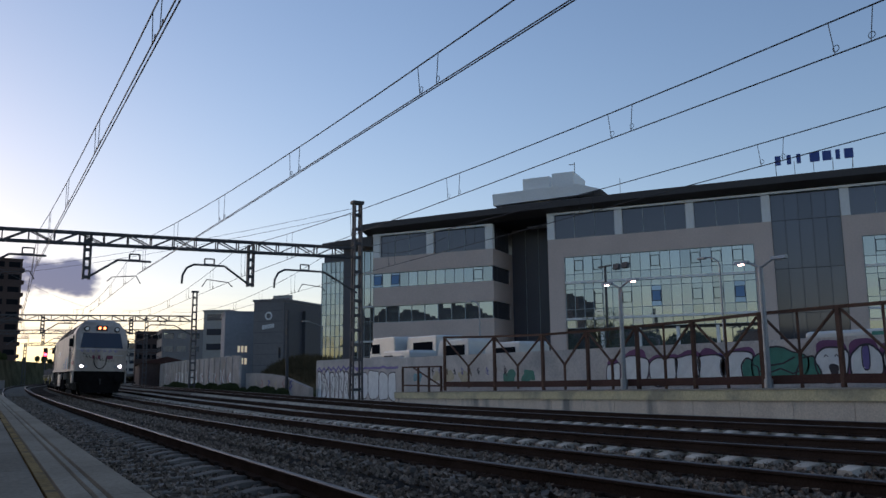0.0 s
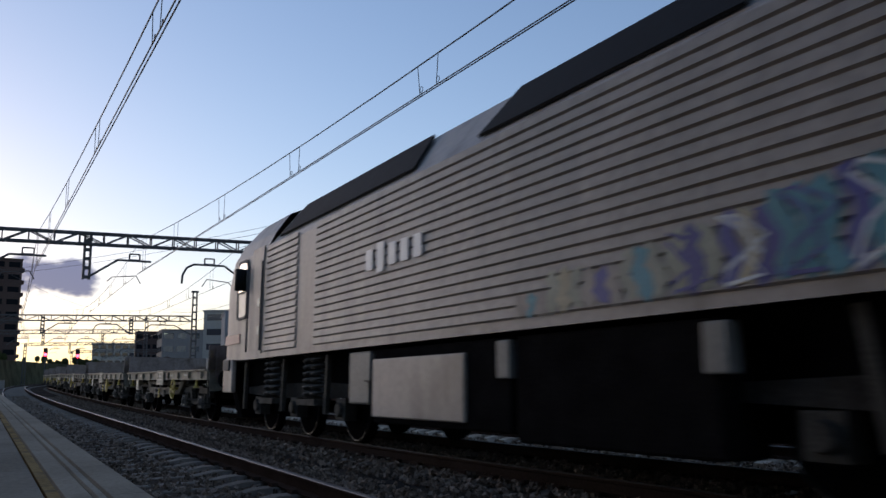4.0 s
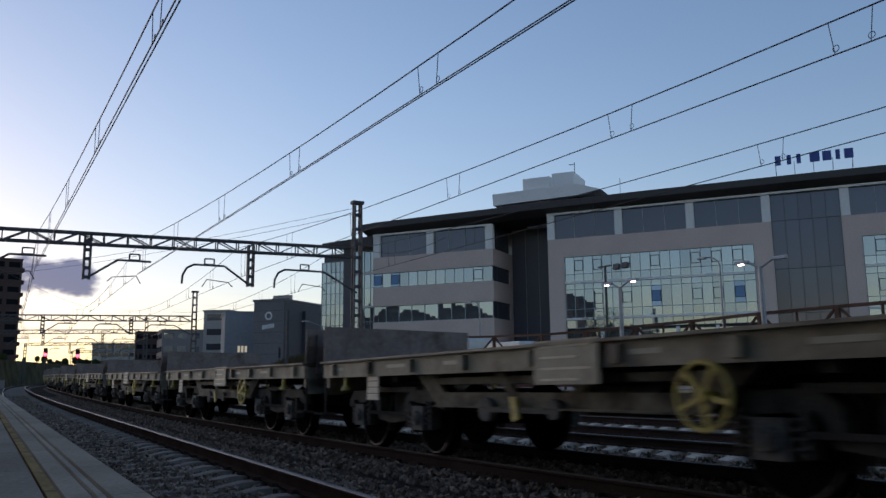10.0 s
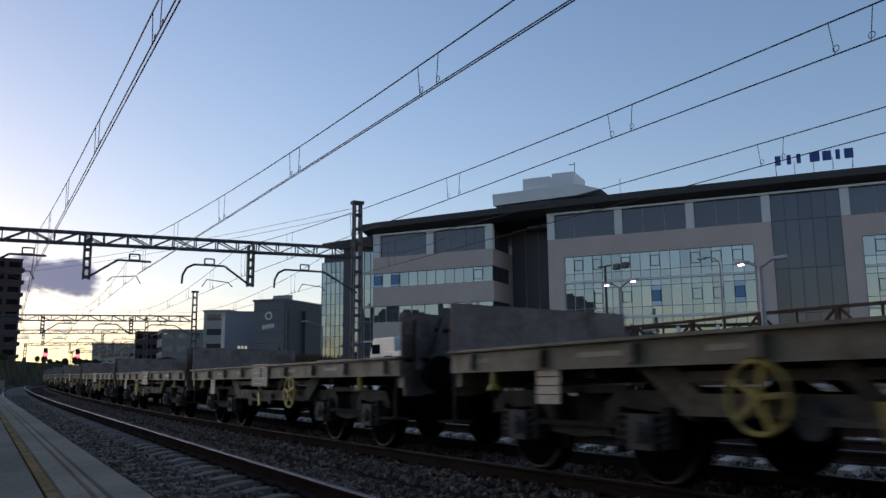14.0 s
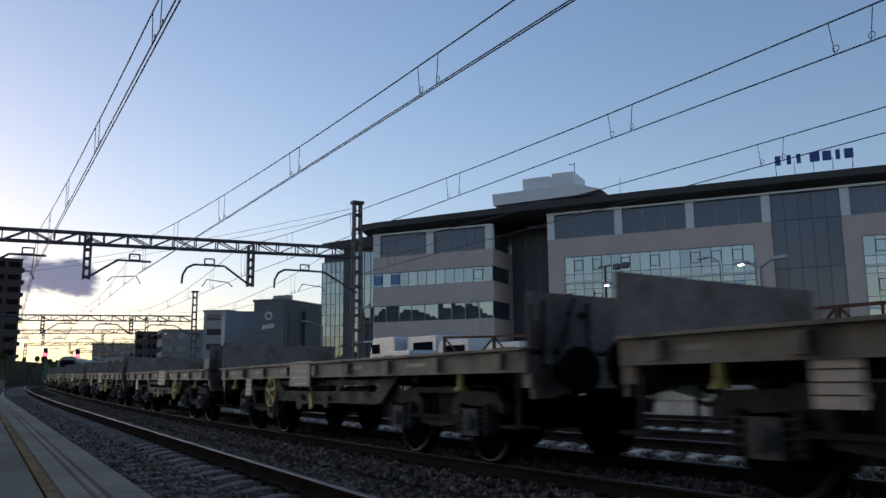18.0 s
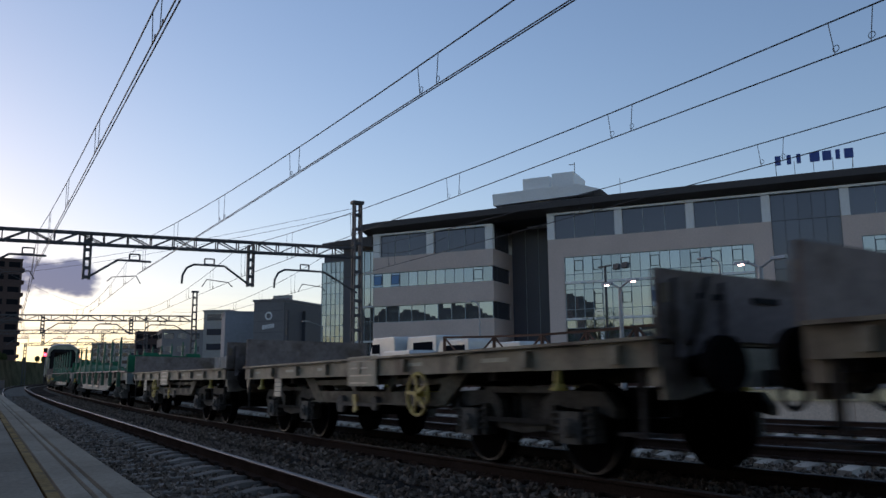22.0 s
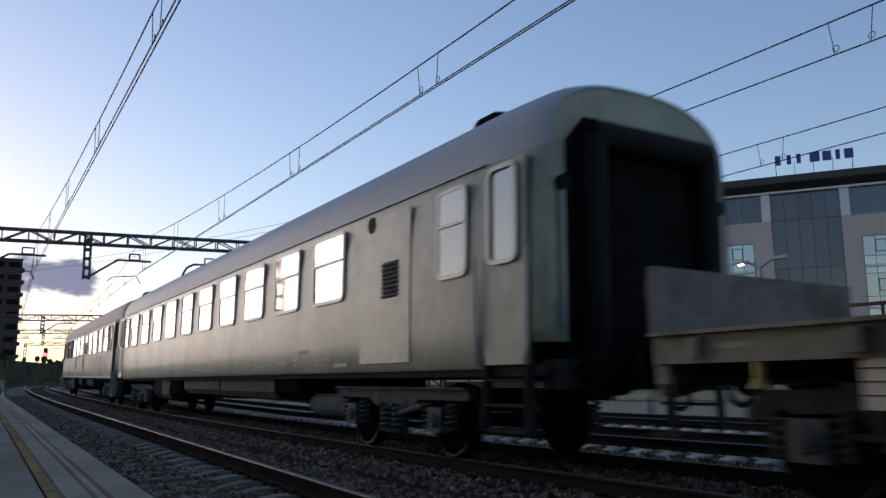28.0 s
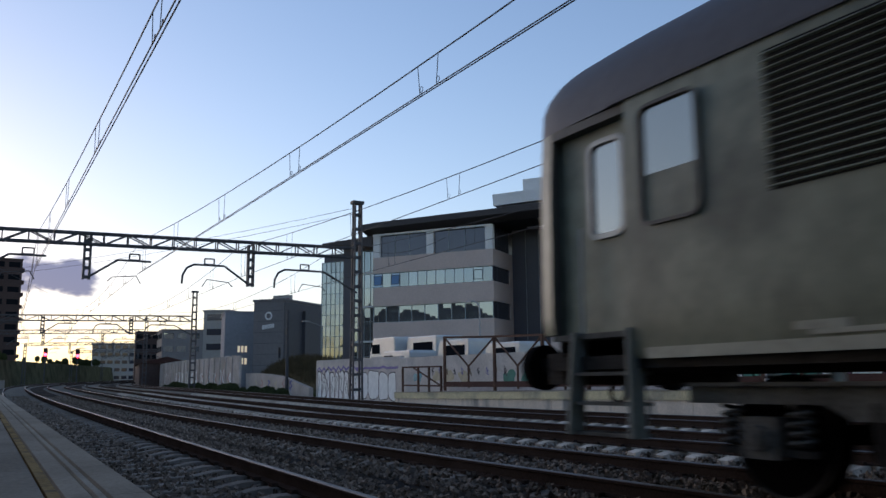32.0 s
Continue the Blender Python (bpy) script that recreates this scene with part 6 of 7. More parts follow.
        for x in (-1.0, 1.0):
            bm = B()
            beam(bm, (x, e * (L / 2 + 0.08), 1.05), (x * 0.75, e * (L / 2 + 0.08), 1.78), 0.06)
            part("board_brace", bm, M["grey_board"], root)
        for x in (-1.3, 1.3):
            bm = B()
            box(bm, x, e * (L / 2 + 0.05), 1.62, 0.06, 0.08, 0.16)
            part("latch", bm, M["paint_brown"], root, "rusty brown latch")
        for x in (-0.7, 0.0, 0.7):
            bm = B()
            box(bm, x, e * (L / 2 + 0.055), 1.62, 0.34, 0.03, 0.05)
            part("slot", bm, M["black"], root)
        bm = B()
        prism(bm, [(-1.3, 1.0), (1.3, 1.0), (1.3, 0.74), (1.1, 0.74), (0.25, 0.92), (-0.25, 0.92), (-1.1, 0.74), (-1.3, 0.74)], e * (L / 2 - 0.02), e * (L / 2 + 0.03), "y")
        part("gusset", bm, M["olive"], root)
        bm = B()
        box(bm, 0, e * (L / 2 - 0.05), 1.02, 2 * hw - 0.1, 0.16, 0.34)
        part("headstock", bm, M["olive"], root)
        bogie(root, e * 3.55, 1.8, parts, "flat_bogie")
        buffers(root, e * L / 2, e * 0.7)
    for sx in (-1, 1):
        yw = wl
        bm = B()
        ring(bm, (sx * hw, yw, 0.76), (1, 0, 0), 0.26, 0.022, 24, 6)
        wheel = part("brake_wheel", bm, M["yellow"], root, "yellow hand-brake wheel")
        bm = B()
        tube(bm, (sx * (hw + 0.04), yw, 0.76), (sx * (hw - 0.5), yw, 0.76), 0.04)
        part("spindle", bm, M["yellow"], wheel)
        for k in range(5 if sx < 0 else 0):
            q = k * math.pi * 0.4 + 0.5 + wl
            bm = B()
            beam(bm, (sx * hw, yw, 0.76), (sx * (hw + 0.001), yw + 0.26 * math.cos(q), 0.76 + 0.26 * math.sin(q)), 0.04, 0.03, up=(1, 0, 0))
            part("spoke", bm, M["yellow"], wheel)
    return root


def make_stake_wagon(parts):
    L, hw = 19.3, 1.38
    root = thing("stake_wagon", "grey-green bogie wagon with upright green stakes", "stake wagon", "stake wagons of the train")
    for sx in (-1, 1):
        bm = B()
        x = sx * (hw - 0.1)
        prism(bm, [(-L / 2, 1.32), (L / 2, 1.32), (L / 2, 1.0), (6.2, 0.97), (4.5, 0.55), (-4.5, 0.55), (-6.2, 0.97), (-L / 2, 1.0)], x - 0.02, x + 0.02, "x")
        box(bm, sx * (hw - 0.05), 0, 1.31, 0.16, L, 0.05)
        box(bm, sx * (hw - 0.07), 0, 0.55, 0.14, 9.0, 0.04)
        part("side_girder", bm, M["wagon_grey"], root)
        for k in range(8):
            y = -8.15 + k * 2.32
            bm = B()
            for e in (-0.09, 0.09):
                box(bm, sx * (hw + 0.02), y + e, 1.02, 0.13, 0.03, 0.56)
            box(bm, sx * (hw + 0.075), y, 0.80, 0.03, 0.2, 0.10)
            box(bm, sx * (hw + 0.075), y, 1.18, 0.03, 0.2, 0.10)
            part("stake_socket", bm, M["stake"], root)
            bm = B()
            beam(bm, (sx * (hw + 0.015), y, 0.78), (sx * (hw + 0.015), y, 2.46), 0.085, 0.10, up=(0, 1, 0))
            beam(bm, (sx * (hw + 0.015), y, 2.46), (sx * (hw + 0.015), y, 2.60), 0.05, 0.06, up=(0, 1, 0))
            part("stake", bm, M["stake"], root, "green steel stake")
        for k in range(7):
            bm = B()
            y = -8.15 + (k + 0.5) * 2.32
            box(bm, sx * (hw - 0.02), y, 1.19, 0.09, 0.05, 0.22)
            box(bm, sx * (hw - 0.0), y, 1.08, 0.05, 0.30, 0.05)
            part("lashing_bracket", bm, M["bogie_dusty"], root, "dark hanging lashing bracket")
            bm = B()
            box(bm, sx * (hw - 0.075), y + 0.62, 0.92 if abs(y) < 4 else 1.14, 0.014, 0.03, 0.76 if abs(y) < 4 else 0.34)
            part("web_rib", bm, M["wagon_grey"], root)
        for yy in (-2.3, 2.3):
            bm = B()
            tube(bm, (sx * (hw - 0.085), yy, 0.85), (sx * (hw - 0.072), yy, 0.85), 0.10, n=16)
            part("drain_hole", bm, M["black"], root, "round dark hole in the girder")
        for yy in (-7.9, 7.9):
            bm = B()
            tube(bm, (sx * (hw + 0.03), yy, 1.0), (sx * (hw + 0.03), yy, 0.88), 0.05, 0.04, n=10)
            tube(bm, (sx * (hw + 0.03), yy, 0.88), (sx * (hw + 0.03), yy, 0.80), 0.04, 0.09, n=10)
            part("lashing_hook", bm, M["yellow"], root, "yellow bell-shaped lashing hook")
        for yy, n in ((2.0, 9), (-0.6, 7)):
            for k in range(n):
                for j in range(2):
                    bm = B()
                    box(bm, sx * (hw - 0.074), yy - k * 0.14, 0.86 - 0.17 * j, 0.006, 0.09 if (k + j) % 3 else 0.12, 0.09 - 0.03 * j)
                    part("marking_bar", bm, M["board"], root, "pale unreadable marking")
    bm = B()
    box(bm, 0, 0, 1.27, 2 * hw - 0.3, L, 0.06)
    part("deck", bm, M["wagon_grey"], root)
    bm = B()
    for x in (-0.5, 0.5):
        box(bm, x, 0, 1.0, 0.14, L - 0.3, 0.45)
    part("underframe", bm, M["bogie"], root)
    for e in (-1, 1):
        bm = B()
        box(bm, 0, e * (L / 2 + 0.03), 1.50, 2 * hw - 0.1, 0.06, 0.42)
        end = part("end_board", bm, M["tarp_green"], root, "green end board")
        for k in range(4):
            bm = B()
            box(bm, -1.0 + k * 0.67, e * (L / 2 + 0.075), 1.50, 0.08, 0.05, 0.44)
            part("board_rib", bm, M["tarp_green"], end)
        if e < 0:
            bm = B()
            for k in range(5):
                w, h = 0.54 + 0.03 * (k % 2), 0.62 + 0.05 * ((k * 2) % 3)
                prism(bm, [(-L / 2 + 0.08, 1.3), (-L / 2 + 0.48, 1.3), (-L / 2 + 0.46, 1.3 + h * 0.75), (-L / 2 + 0.36, 1.3 + h), (-L / 2 + 0.2, 1.3 + h * 0.97), (-L / 2 + 0.08, 1.3 + h * 0.7)], -1.3 + 0.52 * k, -1.3 + 0.52 * k + w, "x")
            part("rolled_cover", bm, M["tarp_green"], root, "bunched dark green cover", bevel=0.06)
        bm = B()
        box(bm, 0, e * (L / 2 - 0.05), 1.05, 2 * hw - 0.1, 0.2, 0.4)
        part("headstock", bm, M["wagon_grey"], root)
        bogie(root, e * 7.1, 1.8, parts, "bogie_dusty")
        buffers(root, e * L / 2, e)
    # long folded cover over the trailing end, bunched at its end
    bm = B()
    rows = []
    for i in range(25):
        y = 5.2 + 4.45 * i / 24
        h = float(np.interp(y, (5.2, 5.9, 8.3, 8.6, 9.0, 9.4, 9.65), (0.03, 0.24, 0.36, 0.38, 0.44, 0.46, 0.36)))
        row = []
        for j in range(13):
            u = -1 + j / 6
            lift = h * (1 - abs(u) ** 5 * 0.95)
            f = noise.noise(Vector((u * 4, y * 2.4, 0.0))) * (0.035 if y < 8.4 else 0.08)
            row.append((1.33 * u, y, 1.33 + max(lift + f, 0.0)))
        rows.append(row)
    loft(bm, rows)
    part("folded_tarpaulin", bm, M["tarp_green"], root, "dark green folded tarpaulin", smooth=True)
    return root


def rounded(w, h, r, n=4):
    """Corners of a rounded rectangle, as (u, v) round its middle."""
    out = []
    for cx, cy, a0 in ((w / 2 - r, h / 2 - r, 0), (-w / 2 + r, h / 2 - r, 90), (-w / 2 + r, -h / 2 + r, 180), (w / 2 - r, -h / 2 + r, 270)):
        for i in range(n + 1):
            a = radians(a0 + 90 * i / n)
            out.append((cx + r * math.cos(a), cy + r * math.sin(a)))
    return out


PANES = random.Random(77)


def framed_window(parent, sx, x, y, z, w, h, mats, bar=0.60, rim=0.05, name="window"):
    """A coach window on the side wall: rounded rim, lower pane, upper sliding pane and the bar between."""
    bm = B()
    outer, inner = rounded(w + 2 * rim, h + 2 * rim, 0.12), rounded(w, h, 0.08)
    rows = [[bm.verts.new((sx * dx, y + u, z + v)) for u, v in o] for o, dx in ((outer, x + 0.001), (outer, x + 0.034), (inner, x + 0.034), (inner, x - 0.012))]
    n = len(outer)
    for a, b in zip(rows, rows[1:]):
        for i in range(n):
            bm.faces.new((a[i], a[(i + 1) % n], b[(i + 1) % n], b[i]))
    win = part(name, bm, M[mats[0]], parent, "thin dark window frame" if mats[0] == "dark_frame" else "pale rounded window frame")
    bm = B()
    zb = z - h / 2 + h * bar
    if bar:
        lean = [Matrix.Translation((sx * x, y, z)) @ Euler((0, PANES.uniform(-0.01, 0.01), PANES.uniform(-0.012, 0.012))).to_matrix().to_4x4() @ Matrix.Translation((-sx * x, -y, -z)) for _ in range(2)]
        box(bm, sx * (x + 0.014), y, (z - h / 2 + zb) / 2, 0.01, w, zb - z + h / 2, lean[0])
        part("lower_pane", bm, M[mats[1]], win)
        bm = B()
        box(bm, sx * (x + 0.018), y, (z + h / 2 + zb) / 2, 0.01, w - 0.02, z + h / 2 - zb, lean[1])
        part("upper_pane", bm, M[mats[2]], win)
        bm = B()
        box(bm, sx * (x + 0.024), y, zb, 0.03, w, 0.035)
        part("bar", bm, M[mats[0]], win)
    else:
        box(bm, sx * (x - 0.004), y, z, 0.01, w, h)
        part("lower_pane", bm, M[mats[1]], win)
    return win


def louvre(parent, sx, x, y, z, w, h, n, mat="hose"):
    bm = B()
    box(bm, sx * (x - 0.01), y, z, 0.03, w, h)
    base = part("louvre_panel", bm, M["black"], parent, "dark louvred grille")
    bm = B()
    for k in range(n):
        zz = z - h / 2 + h * (k + 0.5) / n
        prism(bm, [(sx * x, zz - h / n * 0.28), (sx * (x + 0.03), zz - h / n * 0.1), (sx * x, zz + h / n * 0.3)], y - w / 2, y + w / 2, "y")
    part("louvre_slats", bm, M[mat], base)


def coach_section(hw, k=1.0, drop=0.0, z0=1.08):
    """Half-round roof over slightly curved sides, from one sill over the roof to the other."""
    side = [(-hw * 0.975 * k, z0), (-hw * 0.99 * k, z0 + 0.05), (-hw * k, 1.5), (-hw * k, 2.1), (-hw * 0.997 * k, 2.8), (-hw * 0.972 * k, 3.36)]
    roof = []
    for i in range(1, 16):
        a = math.pi * (1 - i / 16)
        roof.append((hw * 0.972 * k * math.copysign(abs(math.cos(a)) ** 0.85, math.cos(a)), 3.36 + (0.94 - drop) * math.sin(a) ** 0.72))
    return side, roof, [(-u, v) for u, v in side[::-1]]


def coach_bogie(root, y, parts):
    """Long-wheelbase coach bogie: straight box frames, swing springs in the middle, boxes under wing springs."""
    axle, wheels, rims = parts
    kit = bogie_meshes(1.8, "bogie_dusty")
    for dy in (-1.25, 1.25):
        more("axle", axle, root, pose(0, y + dy, 0.45))
        for wheel, rim in zip(wheels, rims):
            o = more("wheel", wheel, root, pose(0, y + dy, 0.45))
            more("wheel_rim", rim, o, pose(0, 0, 0))
    for sx in (-1, 1):
        bm = B()
        prism(bm, [(y - 1.95, 0.70), (y - 1.95, 0.84), (y + 1.95, 0.84), (y + 1.95, 0.70), (y + 0.75, 0.70), (y + 0.55, 0.60), (y - 0.55, 0.60), (y - 0.75, 0.70)], sx * 1.04, sx * 1.16, "x")
        box(bm, sx * 1.13, y, 0.845, 0.18, 3.9, 0.03)
        part("bogie_frame", bm, M["bogie_dusty"], root)
        bm = B()
        box(bm, sx * 1.14, y, 0.28, 0.16, 0.62, 0.06)
        for e in (-0.36, 0.36):
            beam(bm, (sx * 1.14, y + e, 0.28), (sx * 1.14, y + e * 1.1, 0.72), 0.05, up=(0, 1, 0))
        part("swing_plank", bm, M["bogie"], root)
        for e in (-0.17, 0.17):
            bm = B()
            helix(bm, (sx * 1.14, y + e, 0.31), 0.10, 0.026, 0.32, 4.5)
            part("swing_spring", bm, M["bogie_dusty"], root)
        for dy in (-1.25, 1.25):
            more("axle_box", kit[sx, "box"], root, pose(0, y + dy, 0))
            for e in (-0.30, 0.30):
                more("coil_spring", kit[sx, "spring"], root, pose(0, y + dy + e, 0.04))
            bm = B()
            box(bm, sx * 1.12, y + dy, 0.36, 0.12, 0.78, 0.05)
            part("spring_plank", bm, M["bogie"], root)
        bm = B()
        tube(bm, (sx * 1.2, y - 0.9, 0.62), (sx * 1.2, y - 0.3, 0.52), 0.04, n=8)
        part("damper", bm, M["axle_cap"], root)
    more("bolster", kit["bolster"], root, pose(0, y, 0))


def make_coach(parts, dark):
    L, hw = (26.3 if dark else 26.5), 1.42
    root = thing("passenger_coach", "olive-drab passenger coach with a %s roof" % ("dark grey" if dark else "pale grey"), "passenger coach", "coaches of the train")
    paint = M["coach_two" if dark else "coach"]
    roof_mat = M["coach_roof_dark"] if dark else M["coach_roof"]
    ys = [-L / 2 + d for d in (0, 0.12, 0.35, 0.8, 1.10, 1.11, 1.3)] + [0] + [L / 2 - d for d in (1.3, 1.11, 1.10, 0.8, 0.35, 0.12, 0)]

    def shape(y):
        e = L / 2 - abs(y)
        k = 1 - 0.035 * max(0, 1 - e / 1.3) - 0.03 * max(0, 1 - e / 0.2)
        drop = 0.05 * max(0, 1 - e / 1.3) ** 2 + 0.10 * max(0, 1 - e / 0.2)
        return coach_section(hw, k, drop, 1.06 if e > 1.105 else 1.32)

    for sd in (0, 2):
        bm = B()
        if dark:
            # the wall breaks at the two recessed entrances
            for run in ([-L / 2 + d for d in (0, 0.12, 0.35, 0.58)], [-L / 2 + 1.62, 0, L / 2 - 1.3], [L / 2 - d for d in (0.22, 0.12, 0)]):
                loft(bm, [[(u, y, v) for u, v in shape(y)[sd]] for y in run])
        else:
            loft(bm, [[(u, y, v) for u, v in shape(y)[sd]] for y in ys])
        part("side_wall", bm, paint, root, smooth=True)
    bm = B()
    loft(bm, [[(u, y, v) for u, v in [shape(y)[0][-1]] + shape(y)[1] + [shape(y)[2][0]]] for y in ys])
    part("roof", bm, roof_mat, root, "%s rounded roof" % ("dark grey" if dark else "pale grey"), smooth=True)
    for sx in (-1, 1):
        bm = B()
        box(bm, sx * (hw * 0.98), 0, 3.37, 0.03, L - 2.2, 0.03)
        part("rain_strip", bm, roof_mat, root)
        if dark:
            bm = B()
            box(bm, sx * (hw * 0.99), 0, 1.10, 0.03, L - 3.0, 0.09)
            part("sill_strip", bm, M["smear"], root, "pale worn sill strip")
    for e in (-1, 1):
        sec = shape(e * L / 2)
        bm = B()
        pts = sec[0] + sec[1] + sec[2]
        bm.faces.new([bm.verts.new((u, e * (L / 2 - 0.02), v)) for u, v in pts])
        part("end_wall", bm, paint, root)
        # flat black panel over the middle of the coach end
        bm = B()
        prism(bm, [(-1.1, 1.12), (1.1, 1.12), (1.1, 3.42), (0.85, 3.72), (-0.85, 3.72), (-1.1, 3.42)], e * (L / 2 - 0.03), e * (L / 2 + 0.004), "y")
        part("end_panel", bm, M["loco_dark"], root, "plain black end panel")
        gang = part("gangway_frame", gangway(e, L), M["black"], root, "black rubber gangway tubes")
        bm = B()
        box(bm, 0, e * (L / 2 + 0.012), 2.2, 1.0, 0.03, 2.1)
        part("end_door", bm, M["loco_dark"], gang)
        bm = B()
        box(bm, 0.0, e * (L / 2 + 0.03), 2.45, 0.42, 0.02, 0.9)
        part("door_window", bm, M["tinted"], gang)
        for sx in (-1, 1):
            bm = B()
            tube(bm, (sx * 1.18, e * (L / 2 + 0.03), 1.5), (sx * 1.18, e * (L / 2 + 0.03), 3.0), 0.02, n=6)
            part("end_rail", bm, M["rim_grey"], root)
            bm = B()
            tube(bm, (sx * 1.15, e * (L / 2 - 0.02), 2.95), (sx * 1.15, e * (L / 2 + 0.05), 2.95), 0.09, n=14)
            part("tail_lamp", bm, M["black"], root)
        coach_bogie(root, e * 9.5, parts)
        buffers(root, e * L / 2, e)
        bm = B()
        box(bm, 0, e * (L / 2 - 0.1), 1.0, 2.5, 0.25, 0.3)
        part("headstock", bm, M["bogie"], root)
        if not dark:
            bm = B()
            prism(bm, [(-0.28, 3.85), (0.3, 4.0), (0.3, 4.34), (-0.32, 4.24), (-0.38, 4.12)], e * 11.5 - 0.22, e * 11.5 + 0.22, "y")
            part("roof_vent", bm, M["loco_dark"], root, "dark hooded roof vent", at=pose(-0.62, 0, 0), bevel=0.04)
        for sx in (-1, 1):
            # entrance: door, its window, grab rails and steps
            yd = e * (L / 2 - (0.68 if not dark else 0.95))
            near, far = (0.58, 1.62) if e < 0 else (0.22, 1.3)
            yc, wide = e * (L / 2 - (near + far) / 2), far - near
            yw = yd if not dark else e * (L / 2 - (1.13 if e < 0 else 0.91))
            bm = B()
            if dark:
                box(bm, sx * (hw - 0.21), yc, 2.3, 0.06, wide, 2.04)
            else:
                box(bm, sx * (hw - 0.02), yd, 2.2, 0.05, 0.78, 2.2)
            door = part("entrance_door", bm, paint, root, "recessed olive door" if dark else "")
            if dark:
                for d in (near, far):
                    y = e * (L / 2 - d)
                    edge = shape(y)[0 if sx < 0 else 2]
                    bm = B()
                    loft(bm, [[(u, y, v) for u, v in edge], [(u - sx * 0.24, y, v) for u, v in edge]])
                    part("door_jamb", bm, M["dark_frame"], root, "dark door jamb")
                bm = B()
                box(bm, sx * 1.23, yc, 3.31, 0.24, wide, 0.09)
                part("door_lintel", bm, M["dark_frame"], root)
                bm = B()
                box(bm, sx * 1.26, yc, 1.28, 0.26, wide, 0.05)
                part("door_sill", bm, M["bogie_dusty"], root)
            framed_window(door, sx, hw + 0.006 if not dark else hw - 0.176, yw, 2.72 if not dark else 2.66, 0.46 if not dark else 0.40, 1.0 if not dark else 0.86, ("rim_grey", "coach_window", "coach_window"), bar=0, name="door_window")
            rail_x, rail_y = (hw - 0.09, 0.34) if dark else (hw + 0.06, 0.48)
            for dy in (-rail_y, rail_y):
                bm = B()
                tube(bm, (sx * rail_x, yd + dy, 1.25), (sx * rail_x, yd + dy, 2.3), 0.02, n=6)
                part("grab_rail", bm, M["rim_grey"], root)
            for k in range(3):
                bm = B()
                box(bm, sx * (hw - 0.12), yd, 0.42 + k * 0.26, 0.26, 0.7, 0.03)
                part("step_tread", bm, M["bogie_dusty" if dark else "bogie"], root)
            for dy in (-0.36, 0.36):
                bm = B()
                beam(bm, (sx * (hw - 0.06), yd + dy, 1.32), (sx * (hw - 0.02), yd + dy * 1.12, 0.4), 0.18 if dark else 0.12, 0.03, up=(0, 1, 0))
                part("step_cheek", bm, M["wagon_grey" if dark else "bogie"], root)
    for sx in (-1, 1):
        for e in (-1, 1):
            off = 1.75 if not dark else (2.4 if e < 0 else 1.85)
            framed_window(root, sx, hw - 0.004, e * (L / 2 - off), 2.68, 0.60, 1.0, ("dark_frame" if dark else "rim_grey", "coach_window", "coach_window"), bar=0.6 if not dark else 0, rim=0.03 if dark else 0.05)
        for k in range(10):
            y = -L / 2 + (3.9 + k * 1.95 if dark else 5.58 + k * 1.96)
            framed_window(root, sx, hw - 0.004, y, 2.70, 1.18, 1.0, ("dark_frame" if dark else "rim_grey", "coach_window", "coach_window"), rim=0.03 if dark else 0.055)
        if not dark:
            louvre(root, sx, hw + 0.008, -L / 2 + 3.37, 2.3, 0.48, 0.5, 8)
            bm = B()
            tube(bm, (sx * (hw - 0.02), -L / 2 + 3.98, 3.15), (sx * (hw + 0.02), -L / 2 + 3.98, 3.15), 0.12, n=12)
            part("exhaust_port", bm, M["black"], root, "sooty round exhaust port")
            bm = B()
            box(bm, sx * (hw + 0.004), -L / 2 + 3.55, 2.2, 0.012, 1.5, 2.05)
            part("service_hatch", bm, M["coach"], root)
        else:
            louvre(root, sx, hw, -L / 2 + 22.85, 2.72, 1.3, 1.05, 18, "coach_two")
            for yy in (12.7, 16.57):
                louvre(root, sx, hw, -L / 2 + yy, 1.82, 0.44, 0.66, 9, "dark_steel")
        # scuffed paint along the sill
        rnd = random.Random(12 if dark else 5)
        for k in range(26):
            bm = B()
            w = rnd.uniform(0.12, 0.7)
            box(bm, sx * (hw + 0.001), rnd.uniform(-L / 2 + 2.2, L / 2 - 2.2), rnd.uniform(1.17, 1.3), 0.006, w, rnd.uniform(0.02, 0.06))
            part("paint_scuff", bm, M["smear"], root)
        for yy in (-L / 4, L / 6):
            bm = B()
            box(bm, sx * (hw + 0.002), yy, 1.42, 0.006, 0.5, 0.05)
            part("marking_bar", bm, M["cream"], root, "pale unreadable marking")
        # under-floor boxes, tanks and battery cases
        layout = ((-6.1, -4.9, 0.62, "loco_dark"), (-4.8, -1.0, 0.62, "flat_bogie"), (-0.9, 2.6, 0.64, "flat_bogie"), (3.0, 4.2, 0.50, "loco_dark"), (4.4, 5.5, 0.46, "flat_bogie"), (5.55, 6.6, 0.46, "bogie"))
        if dark:
            layout = ((-6.9, -4.4, 0.50, "loco_dark"), (-4.2, -1.6, 0.64, "bogie_dusty"), (-1.2, 0.8, 0.45, "loco_dark"), (1.0, 2.5, 0.62, "bogie_dusty"), (3.6, 4.9, 0.42, "loco_dark"), (5.0, 5.9, 0.42, "flat_bogie"), (5.95, 6.9, 0.42, "flat_bogie"))
        for a, b, lo, mt in layout:
            bm = B()
            prism(bm, [(sx * 0.6, 1.0), (sx * 1.28, 1.0), (sx * 1.28, lo + 0.12), (sx * 1.18, lo), (sx * 0.6, lo)], a, b, "y")
            case = part("equipment_box", bm, M[mt], root)
            if b - a < 1.6:
                bm = B()
